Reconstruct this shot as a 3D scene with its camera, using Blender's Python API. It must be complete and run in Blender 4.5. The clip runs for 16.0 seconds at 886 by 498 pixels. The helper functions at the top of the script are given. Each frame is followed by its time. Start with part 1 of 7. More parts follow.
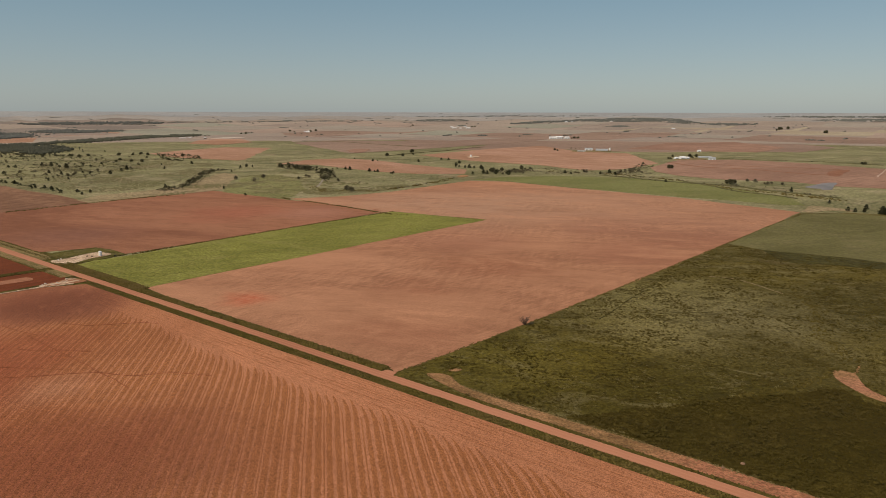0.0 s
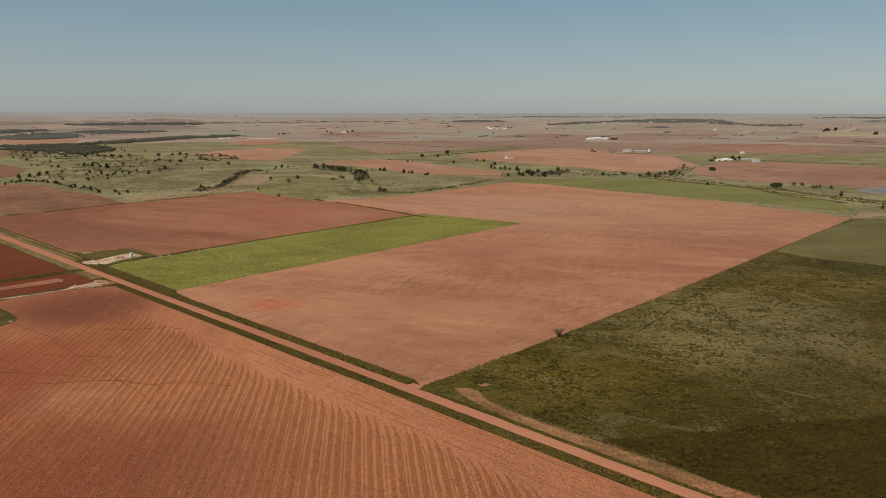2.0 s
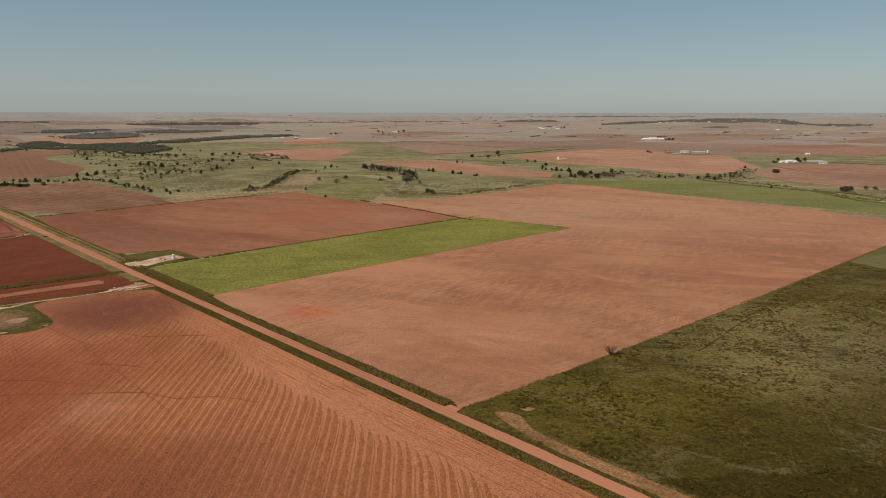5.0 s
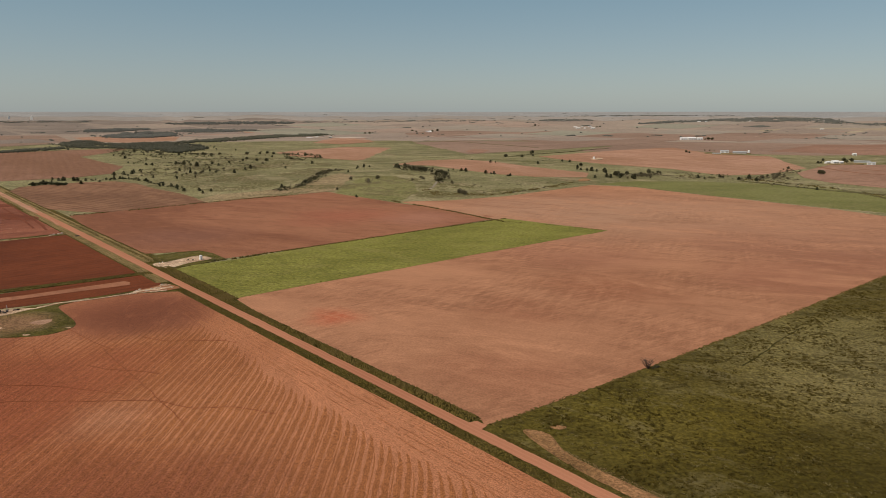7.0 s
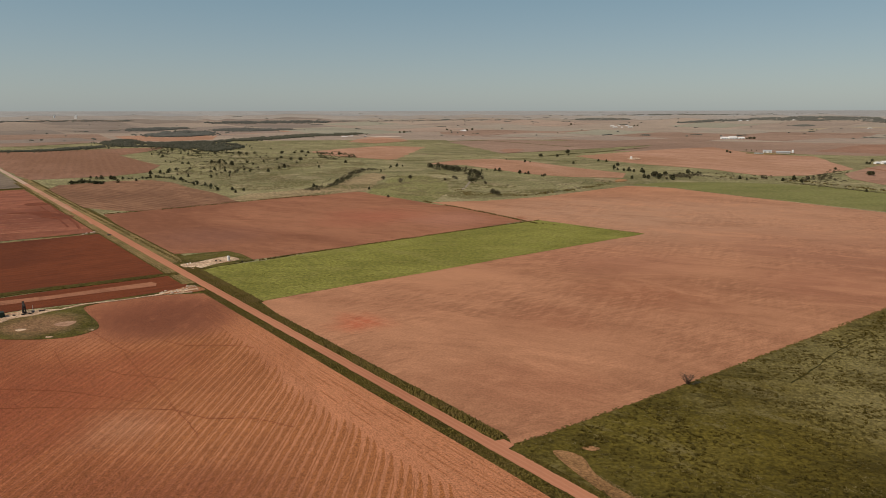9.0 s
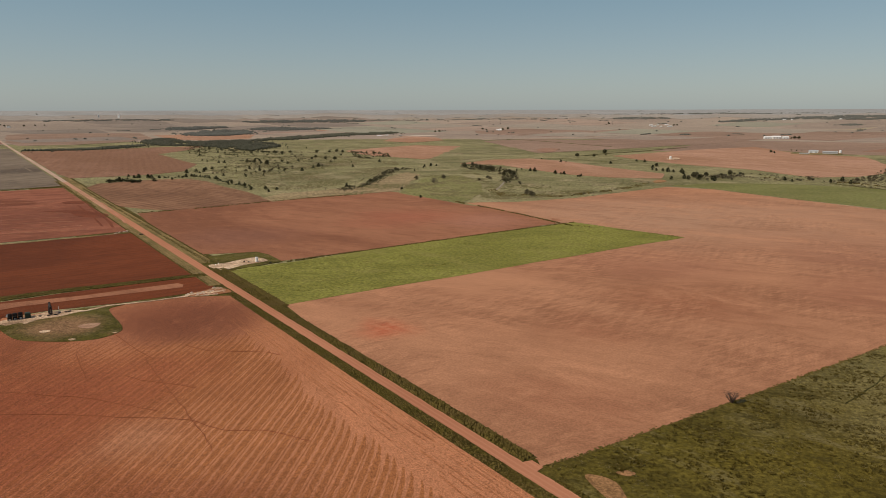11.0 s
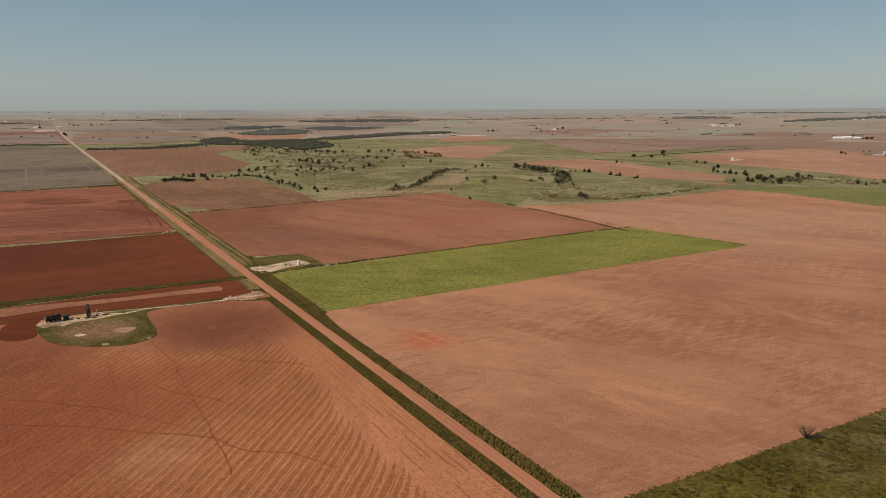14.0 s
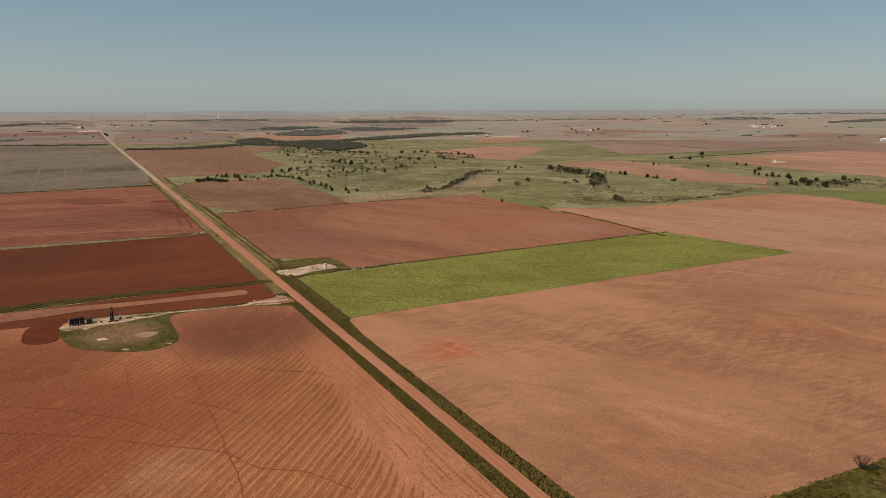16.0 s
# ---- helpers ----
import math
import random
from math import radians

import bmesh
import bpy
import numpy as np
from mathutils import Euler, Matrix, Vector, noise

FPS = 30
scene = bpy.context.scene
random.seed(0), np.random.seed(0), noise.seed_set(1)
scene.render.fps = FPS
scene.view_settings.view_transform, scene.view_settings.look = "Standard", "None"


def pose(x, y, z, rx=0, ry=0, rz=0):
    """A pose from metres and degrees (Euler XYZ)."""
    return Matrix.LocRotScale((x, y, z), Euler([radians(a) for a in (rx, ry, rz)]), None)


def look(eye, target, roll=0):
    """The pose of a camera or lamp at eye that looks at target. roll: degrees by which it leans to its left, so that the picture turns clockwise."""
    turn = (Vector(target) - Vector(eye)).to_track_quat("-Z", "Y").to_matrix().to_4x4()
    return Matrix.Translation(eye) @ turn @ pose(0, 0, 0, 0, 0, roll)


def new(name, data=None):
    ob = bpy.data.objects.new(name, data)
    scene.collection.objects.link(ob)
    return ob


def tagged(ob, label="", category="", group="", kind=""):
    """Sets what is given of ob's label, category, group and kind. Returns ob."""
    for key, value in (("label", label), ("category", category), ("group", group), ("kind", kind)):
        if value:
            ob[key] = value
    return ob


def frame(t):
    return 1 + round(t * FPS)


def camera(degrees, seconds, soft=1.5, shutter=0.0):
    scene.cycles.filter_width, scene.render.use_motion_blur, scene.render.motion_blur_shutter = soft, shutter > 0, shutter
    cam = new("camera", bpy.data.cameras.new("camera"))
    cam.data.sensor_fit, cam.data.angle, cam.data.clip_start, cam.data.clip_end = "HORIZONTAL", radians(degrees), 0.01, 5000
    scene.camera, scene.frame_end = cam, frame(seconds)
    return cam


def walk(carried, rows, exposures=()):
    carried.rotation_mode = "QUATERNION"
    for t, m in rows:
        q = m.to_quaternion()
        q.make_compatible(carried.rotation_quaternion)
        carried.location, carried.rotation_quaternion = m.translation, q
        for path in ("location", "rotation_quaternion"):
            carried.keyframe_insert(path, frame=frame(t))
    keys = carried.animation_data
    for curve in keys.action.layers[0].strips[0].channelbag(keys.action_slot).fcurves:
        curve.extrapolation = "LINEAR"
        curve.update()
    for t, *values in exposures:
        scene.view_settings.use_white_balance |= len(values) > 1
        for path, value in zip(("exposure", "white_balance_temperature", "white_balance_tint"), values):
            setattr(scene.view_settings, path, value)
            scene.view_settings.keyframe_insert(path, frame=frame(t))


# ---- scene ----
# ---------------------------------------------------------------- camera
cam = camera(65.26, 16.0, soft=0.85)
FLIGHT = [  # seconds, x, y, z, pitch, lean, yaw
    (0.0, 0.00, 0.00, 92.00, -11.144, -0.125, 0.000),
    (1.0, 1.06, 6.23, 92.12, -11.111, -0.125, 1.523),
    (2.0, 1.94, 12.44, 92.21, -11.093, -0.116, 2.990),
    (3.0, 2.66, 18.63, 92.28, -11.090, -0.099, 4.421),
    (4.0, 3.24, 24.81, 92.33, -11.099, -0.077, 5.832),
    (5.0, 3.69, 30.97, 92.37, -11.119, -0.051, 7.235),
    (6.0, 4.01, 37.12, 92.39, -11.147, -0.022, 8.642),
    (7.0, 4.23, 43.24, 92.40, -11.182, 0.009, 10.059),
    (8.0, 4.33, 49.35, 92.41, -11.220, 0.039, 11.492),
    (9.0, 4.33, 55.43, 92.42, -11.259, 0.068, 12.943),
    (10.0, 4.22, 61.47, 92.43, -11.297, 0.096, 14.409),
    (11.0, 4.00, 67.48, 92.44, -11.329, 0.120, 15.889),
    (12.0, 3.65, 73.43, 92.46, -11.353, 0.142, 17.374),
    (13.0, 3.18, 79.33, 92.49, -11.366, 0.161, 18.855),
    (14.0, 2.56, 85.16, 92.54, -11.363, 0.176, 20.320),
    (15.0, 1.77, 90.90, 92.60, -11.342, 0.187, 21.754),
    (16.0, 0.81, 96.55, 92.68, -11.297, 0.195, 23.137),
]
walk(cam, [(t, pose(x, y, z, 0, 0, yaw) @ pose(0, 0, 0, 90 + pitch, 0, 0) @ pose(0, 0, 0, 0, 0, -lean))
           for t, x, y, z, pitch, lean, yaw in FLIGHT])

# ---------------------------------------------------------------- sky and sun
SUN_ELEVATION = 48.0
SUN_FROM = (-0.75, -0.66)          # the sun stands over this side of the plan
world = bpy.data.worlds.new("sky")
scene.world = world
world.use_nodes = True
wn = world.node_tree.nodes
sky = wn.new("ShaderNodeTexSky")
sky.sky_type = "NISHITA"
sky.sun_disc = False
sky.sun_elevation = radians(SUN_ELEVATION)
sky.sun_rotation = math.atan2(SUN_FROM[0], SUN_FROM[1])
sky.altitude = 400
sky.air_density = 1.0
sky.dust_density = 0.9
sky.ozone_density = 0.6
wn["Background"].inputs["Strength"].default_value = 0.085
# dusty summer air: pale at the horizon, thinning upwards
up = wn.new("ShaderNodeSeparateXYZ")
world.node_tree.links.new(wn.new("ShaderNodeTexCoord").outputs["Generated"], up.inputs[0])
air = wn.new("ShaderNodeValToRGB")
world.node_tree.links.new(up.outputs["Z"], air.inputs["Fac"])
for spot, dust in ((0.0, (0.585, 0.705, 0.765)), (0.05, (0.52, 0.645, 0.71)), (0.15, (0.36, 0.565, 0.645)), (0.4, (0.43, 0.49, 0.57)), (1.0, (0.45, 0.47, 0.54))):
    stop = air.color_ramp.elements[0] if spot == 0.0 else air.color_ramp.elements[-1] if spot == 1.0 else air.color_ramp.elements.new(spot)
    stop.position, stop.color = spot, (*dust, 1)
dusty = wn.new("ShaderNodeVectorMath")
dusty.operation = "SCALE"
dusty.inputs["Scale"].default_value = 6.0
world.node_tree.links.new(air.outputs["Color"], dusty.inputs[0])
haze = wn.new("ShaderNodeMix")
haze.data_type = "RGBA"
haze.inputs["Factor"].default_value = 0.6
world.node_tree.links.new(sky.outputs[0], haze.inputs[6])
world.node_tree.links.new(dusty.outputs[0], haze.inputs[7])
world.node_tree.links.new(haze.outputs[2], wn["Background"].inputs["Color"])

sun = new("sun", bpy.data.lights.new("sun", "SUN"))
sun.data.energy = 3.5
sun.data.angle = radians(0.6)
sun.data.color = (1.0, 0.885, 0.745)
ce = math.cos(radians(SUN_ELEVATION))
sd = Vector(SUN_FROM).normalized()
sun.matrix_world = look((sd.x * 900 * ce, sd.y * 900 * ce, 900 * math.sin(radians(SUN_ELEVATION))), (0, 0, 0))
scene.view_settings.exposure = 0.0

# ---------------------------------------------------------------- materials
class Nodes:
    """A small helper for building one node material."""

    def __init__(self, name, roughness=0.9, specular=0.2, metallic=0.0):
        self.mat = bpy.data.materials.new(name)
        self.mat.use_nodes = True
        self.tree = self.mat.node_tree
        self.bsdf = self.tree.nodes["Principled BSDF"]
        self.bsdf.inputs["Roughness"].default_value = roughness
        self.bsdf.inputs["Specular IOR Level"].default_value = specular
        self.bsdf.inputs["Metallic"].default_value = metallic
        self.place = None

    def put(self, kind, **values):
        node = self.tree.nodes.new(kind)
        for key, value in values.items():
            node.inputs[key.replace("_", " ")].default_value = value
        return node

    def link(self, a, b):
        self.tree.links.new(a, b)

    def coords(self, turn=0.0, stretch=(1, 1, 1)):
        """World metres, turned about z and stretched."""
        if self.place is None:
            self.place = self.put("ShaderNodeNewGeometry")
        m = self.put("ShaderNodeMapping")
        m.vector_type = "POINT"
        m.inputs["Rotation"].default_value = (0, 0, -radians(turn))
        if stretch == (1, 1, 1):
            self.link(self.place.outputs["Position"], m.inputs["Vector"])
            return m.outputs[0]
        self.link(self.place.outputs["Position"], m.inputs["Vector"])
        s = self.put("ShaderNodeMapping")
        s.inputs["Scale"].default_value = stretch
        self.link(m.outputs[0], s.inputs["Vector"])
        return s.outputs[0]

    def noise(self, scale, detail=4.0, rough=0.6, turn=0.0, stretch=(1, 1, 1), warp=0.0):
        n = self.put("ShaderNodeTexNoise", Scale=scale, Detail=detail, Roughness=rough, Distortion=warp)
        self.link(self.coords(turn, stretch), n.inputs["Vector"])
        return n.outputs[0]

    def rows(self, spacing, turn, wobble=1.0, wobble_scale=0.02):
        """Parallel rows that run along the direction `turn`, 0 to 1 across each."""
        w = self.put("ShaderNodeTexWave", Scale=1.0 / spacing * 0.3142, Distortion=wobble, Detail=2.0, Detail_Scale=wobble_scale)
        w.bands_direction = "Y"
        self.link(self.coords(turn), w.inputs["Vector"])
        return w.outputs["Fac"]

    def curve(self, value, low, high, a=0.0, b=1.0):
        r = self.put("ShaderNodeMapRange")
        r.inputs["From Min"].default_value, r.inputs["From Max"].default_value = low, high
        r.inputs["To Min"].default_value, r.inputs["To Max"].default_value = a, b
        r.interpolation_type = "SMOOTHSTEP"
        self.link(value, r.inputs["Value"])
        return r.outputs[0]

    def times(self, a, b):
        m = self.put("ShaderNodeMath")
        m.operation = "MULTIPLY"
        for k, v in enumerate((a, b)):
            if isinstance(v, float):
                m.inputs[k].default_value = v
            else:
                self.link(v, m.inputs[k])
        return m.outputs[0]

    def mix(self, fac, a, b, blend="MIX"):
        m = self.put("ShaderNodeMix")
        m.data_type, m.blend_type, m.clamp_result = "RGBA", blend, False
        for sock, v in ((m.inputs["Factor"], fac), (m.inputs[6], a), (m.inputs[7], b)):
            if isinstance(v, (tuple, float)):
                sock.default_value = v
            else:
                self.link(v, sock)
        return m.outputs[2]

    def spots(self, col, spots, turn=0.0):
        """Ragged-rimmed spots, damp, dry, lush, hazed or vignetted: x, y, radius, colour, amount."""
        for x, y, radius, tint, amount in spots:
            d = self.put("ShaderNodeVectorMath")
            d.operation = "DISTANCE"
            self.link(self.coords(), d.inputs[0])
            d.inputs[1].default_value = (x, y, 0)
            edge = self.put("ShaderNodeMath")
            edge.operation = "MULTIPLY_ADD"
            self.link(self.noise(0.6 / radius, 5.0, 0.65, turn, (0.6, 1, 1)), edge.inputs[0])
            edge.inputs[1].default_value = radius * 1.9
            self.link(d.outputs["Value"], edge.inputs[2])
            col = self.mix(self.curve(edge.outputs[0], radius * 1.05, radius * 2.2, float(amount), 0.0), col, tint)
        return col

    def bump(self, height, strength, distance):
        b = self.put("ShaderNodeBump", Strength=strength, Distance=distance)
        self.link(height, b.inputs["Height"])
        if self.bsdf.inputs["Normal"].is_linked:
            self.link(self.bsdf.inputs["Normal"].links[0].from_socket, b.inputs["Normal"])
        self.link(b.outputs[0], self.bsdf.inputs["Normal"])

    def done(self, colour):
        if isinstance(colour, tuple):
            self.bsdf.inputs["Base Color"].default_value = colour
        else:
            self.link(colour, self.bsdf.inputs["Base Color"])
        return self.mat

    def island(self):
        g = self.put("ShaderNodeNewGeometry")
        return g.outputs["Random Per Island"]

    def per_object(self):
        g = self.put("ShaderNodeObjectInfo")
        return g.outputs["Random"]


def soil(name, pale, deep, turn, row=6.0, rows=0.35, blotch=0.006, stain=0.5, streak=0.3, spots=(), sharp=1.0, grit=0.26, grain=1.2):
    """Tilled red earth: pale dry crests, deep damp patches, drill rows along `turn`.
    spots: damp or dry places, also vignette darkening, as x, y, radius, colour, amount."""
    pale, deep = (((*c[:2], c[2] * 0.9, 1.0) if c[0] > 3 * c[2] else c) for c in (pale, deep))
    n = Nodes(name, 0.95, 0.1)
    bright = tuple(min(1, c * 1.3) for c in pale[:3]) + (1.0,)
    dim = tuple(c * 0.62 for c in deep[:3]) + (1.0,)
    big = n.curve(n.noise(blotch, 4.0, 0.6, turn, (0.5, 1, 1), 0.8), 0.38, 0.64)
    col = n.mix(n.times(big, float(stain)), pale, deep)
    flow = n.curve(n.noise(0.035, 6.0, 0.68, turn, (0.28, 1, 1), 0.7), 0.44, 0.66)
    col = n.mix(n.times(flow, float(streak)), col, deep)
    wash = n.curve(n.noise(0.019, 6.0, 0.72, turn + 35, (0.35, 1, 1), 1.5), 0.52, 0.72)
    col = n.mix(n.times(wash, 0.4), col, bright)
    col = n.spots(col, spots, turn)
    if rows > 0:
        r = n.rows(row, turn, 0.6, 0.05)
        broken = n.curve(n.noise(0.05, 5.0, 0.7), 0.33, 0.6)
        col = n.mix(n.times(n.times(n.curve(r, 0.15, 0.85), broken), float(rows)), col, dim)
        n.bump(r, 0.3, 0.15)
    tilth = n.noise(0.16, 6.0, 0.78, turn, (0.45, 1, 1))
    col = n.mix(n.times(n.curve(tilth, 0.5, 0.7), 0.35 * sharp), col, bright)
    col = n.mix(n.times(n.curve(tilth, 0.5, 0.32), 0.45 * sharp), col, dim)
    clod = n.noise(grain, 5.0, 0.78)
    col = n.mix(min(1.0, grit * sharp * 1.5), col, n.mix(n.curve(clod, 0.36, 0.64), (0.45, 0.43, 0.42, 1), (1.55, 1.55, 1.55, 1)), "MULTIPLY")
    n.bump(clod, 0.6, 0.3)
    return n.done(col)


def worked_soil(name, pale, deep, turn, spots):
    """A dry tilled field: broad washes, faint rows along `turn`, wind-drifted pale soil across them."""
    pale, deep = (((*c[:2], c[2] * 0.9, 1.0) if c[0] > 3 * c[2] else c) for c in (pale, deep))
    n = Nodes(name, 0.95, 0.1)
    bright = tuple(min(1, c * 1.2) for c in pale[:3]) + (1.0,)
    dim = tuple(c * 0.72 for c in deep[:3]) + (1.0,)
    big = n.curve(n.noise(0.0075, 4.0, 0.6, 160, (0.5, 1, 1), 0.9), 0.38, 0.62)
    col = n.mix(n.times(big, 0.75), pale, deep)
    col = n.spots(col, spots, 150)
    drift = n.noise(0.024, 7.0, 0.74, 168, (0.4, 1, 1), 1.4)
    col = n.mix(n.times(n.curve(drift, 0.5, 0.66), 0.55), col, bright)
    col = n.mix(n.times(n.curve(drift, 0.49, 0.36), 0.34), col, dim)
    ripple = n.noise(0.11, 6.0, 0.75, 172, (0.35, 1, 1), 0.8)
    live = n.curve(n.noise(0.014, 4.0, 0.6, 40), 0.4, 0.6)
    col = n.mix(n.times(n.curve(ripple, 0.5, 0.64), 0.25), col, bright)
    col = n.mix(n.times(n.curve(ripple, 0.48, 0.34), 0.25), col, dim)
    dash = n.noise(0.42, 4.0, 0.7, turn - 30, (0.2, 1, 1), 0.5)
    col = n.mix(n.times(n.times(n.curve(dash, 0.5, 0.62), live), 0.36), col, dim)
    col = n.mix(n.times(n.times(n.curve(dash, 0.49, 0.38), live), 0.42), col, bright)
    row = n.noise(0.33, 3.0, 0.7, turn + 3, (0.05, 1, 1), 0.2)
    col = n.mix(n.times(n.times(n.curve(row, 0.48, 0.6), live), 0.16), col, dim)
    col = n.mix(n.times(n.times(n.curve(row, 0.47, 0.36), live), 0.16), col, bright)
    n.bump(row, 0.4, 0.25)
    clod = n.noise(1.2, 5.0, 0.78)
    col = n.mix(0.28, col, n.mix(n.curve(clod, 0.36, 0.64), (0.45, 0.43, 0.42, 1), (1.55, 1.55, 1.55, 1)), "MULTIPLY")
    n.bump(clod, 0.6, 0.3)
    return n.done(col)


def grass(name, light, dark, dry, blotch=0.01, dry_amount=0.5, fine=0.5, bare=None, bare_amount=0.0, spots=(), contrast=0.8, mottle=0.35):
    """Grassland: two greens, dry straw patches, tufts in the bump."""
    n = Nodes(name, 0.95, 0.08)
    col = n.mix(n.curve(n.noise(blotch, 5.0, 0.62, 20, (0.7, 1.3, 1), 0.5), 0.36, 0.64), dark, light)
    col = n.mix(n.times(n.curve(n.noise(blotch * 3.1, 6.0, 0.7, 60), 0.48, 0.68), float(dry_amount)), col, dry)
    if bare:
        col = n.mix(n.times(n.curve(n.noise(blotch * 2.2, 5.0, 0.65, 140, (0.5, 1, 1)), 0.58, 0.7), float(bare_amount)), col, bare)
    col = n.spots(col, spots, 30)
    tuft = n.noise(fine, 6.0, 0.75)
    col = n.mix(float(contrast), col, n.mix(n.curve(tuft, 0.36, 0.66), (0.4, 0.4, 0.38, 1), (1.65, 1.65, 1.6, 1)), "MULTIPLY")
    speck = n.noise(fine * 0.22, 5.0, 0.75, 15, (0.5, 1, 1))
    col = n.mix(n.times(n.curve(speck, 0.54, 0.68), float(mottle)), col, tuple(c * 0.5 for c in dark[:3]) + (1.0,))
    drift = n.noise(fine * 0.09, 6.0, 0.72, 160, (0.45, 1, 1), 0.8)
    col = n.mix(n.times(n.curve(drift, 0.53, 0.66), float(mottle)), col, dry)
    col = n.mix(n.times(n.curve(drift, 0.47, 0.34), float(mottle) * 1.2), col, tuple(c * 0.7 for c in dark[:3]) + (1.0,))
    n.bump(tuft, 0.8, 0.6)
    return n.done(col)


def leafy(name, a, b, rough=0.8, drift=None, drift_scale=0.012, amount=0.8, spots=()):
    """Leaves that differ from clump to clump and from plant to plant; drift: a colour that comes in broad patches."""
    n = Nodes(name, rough, 0.1)
    col = n.mix(n.island(), a, b)
    if drift:
        patch = n.curve(n.noise(drift_scale, 5.0, 0.62, 25, (0.6, 1.2, 1), 0.6), 0.42, 0.62)
        col = n.mix(n.times(patch, float(amount)), col, n.mix(n.island(), drift, tuple(c * 0.6 for c in drift[:3]) + (1.0,)))
    col = n.spots(col, spots, 30)
    col = n.mix(n.times(n.per_object(), 0.4), col, tuple(c * 0.6 for c in a[:3]) + (1.0,))
    return n.done(col)


def plain(name, colour, rough=0.6, metal=0.0, wear=0.25, scale=1.5, specular=0.4):
    """Paint, steel or concrete with stains at two scales."""
    n = Nodes(name, rough, specular, metal)
    stain = n.curve(n.noise(scale, 6.0, 0.7), 0.4, 0.75)
    col = n.mix(n.times(stain, float(wear)), colour, tuple(c * 0.45 for c in colour[:3]) + (1.0,))
    fine = n.noise(scale * 9, 3.0, 0.6)
    col = n.mix(n.times(n.curve(fine, 0.4, 0.7), float(wear) * 0.5), col, tuple(min(1, c * 1.2) for c in colour[:3]) + (1.0,))
    n.bump(fine, 0.15, 0.02)
    return n.done(col)


ALONG = 140.71                      # bearing of the section road, degrees from x

LEFT_A, LEFT_B, LEFT_C = [(-183, 643), (-124, 636), (-281, 519)]
RED_SPOT = [(-98, 335)][0]
DAMP_A, DAMP_B, DAMP_C, DAMP_D = [(-190, 338), (-208, 327), (-186, 323), (-201, 309)]
RED_C, RED_D, RED_E = [(-187, 225), (-199, 252), (-244, 263)]
RED_A, RED_B, DRY_A = [(-161, 241), (-139, 215)][0], [(-163, 201)][0], [(-129, 220)][0]
DARK_A, DARK_B = [(182, 555), (-13, 282)]
# DARK_C, DARK_D: a darker soil zone with lens vignetting painted in
DARK_C, DARK_D, DARK_E = [(33, 414), (-15, 358), (12, 515)]
# distance haze put into the soil colour at the field's far end
HAZE_A, HAZE_B, HAZE_C = [(119, 738), (201, 617), (-14, 712)]
DRY_P, DRY_Q, DRY_R, OLIVE_P, OLIVE_Q, OLIVE_R, OLIVE_S, OLIVE_T, OLIVE_U, OLIVE_V = [(113, 337), (139, 299), (94, 279), (21, 251), (53, 239), (72, 221), (103, 230), (132, 249), (86, 217), (55, 206)]
PATCHES = ((*DRY_P, 70, (0.235, 0.197, 0.082, 1), 0.6), (*DRY_Q, 60, (0.165, 0.133, 0.06, 1), 0.55), (*DRY_R, 30, (0.22, 0.178, 0.07, 1), 0.5),
           (*OLIVE_P, 50, (0.122, 0.095, 0.016, 1), 0.8), (*OLIVE_Q, 44, (0.122, 0.093, 0.014, 1), 0.8), (*OLIVE_R, 44, (0.082, 0.061, 0.010, 1), 0.85), (*OLIVE_S, 40, (0.078, 0.06, 0.012, 1), 0.85), (*OLIVE_T, 34, (0.085, 0.066, 0.018, 1), 0.8), (*OLIVE_U, 36, (0.066, 0.051, 0.009, 1), 0.85), (*OLIVE_V, 36, (0.07, 0.054, 0.009, 1), 0.85))
GREY_A, GREY_B = [(-938, 938), (-1032, 867)]
BAND_A = [(-607, 626)][0]
M_GROUND = grass("grassland", (0.242, 0.217, 0.106, 1), (0.155, 0.14, 0.064, 1), (0.325, 0.264, 0.156, 1), 0.006, 0.8, 0.3, (0.25, 0.178, 0.105, 1), 0.7, mottle=0.6)
# soil colour of the plain is washed out to include distance haze
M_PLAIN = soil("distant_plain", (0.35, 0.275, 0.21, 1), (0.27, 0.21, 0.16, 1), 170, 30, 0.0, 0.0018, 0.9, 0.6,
               # these spots darken west and far east in place of lens vignetting
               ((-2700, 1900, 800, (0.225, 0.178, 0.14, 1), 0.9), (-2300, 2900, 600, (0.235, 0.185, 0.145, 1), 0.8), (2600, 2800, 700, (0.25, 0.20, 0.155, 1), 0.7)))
M_MAIN = worked_soil("dry_red_soil", (0.41, 0.198, 0.12, 1), (0.282, 0.126, 0.074, 1), 75,
              ((*RED_SPOT, 16, (0.42, 0.10, 0.047, 1), 0.9), (*DARK_A, 110, (0.285, 0.12, 0.07, 1), 0.65), (*DARK_E, 70, (0.29, 0.122, 0.072, 1), 0.6), (*DARK_B, 30, (0.31, 0.13, 0.07, 1), 0.5), (*DARK_C, 45, (0.275, 0.108, 0.055, 1), 0.7), (*DARK_D, 26, (0.29, 0.118, 0.062, 1), 0.6), (132, 560, 40, (0.27, 0.112, 0.064, 1), 0.6), (176, 520, 46, (0.25, 0.102, 0.058, 1), 0.7), (215, 535, 40, (0.25, 0.102, 0.058, 1), 0.7), (120, 455, 50, (0.285, 0.118, 0.068, 1), 0.6), (*HAZE_A, 190, (0.40, 0.232, 0.145, 1), 0.6), (*HAZE_B, 150, (0.36, 0.19, 0.115, 1), 0.5), (*HAZE_C, 170, (0.40, 0.232, 0.145, 1), 0.6)))
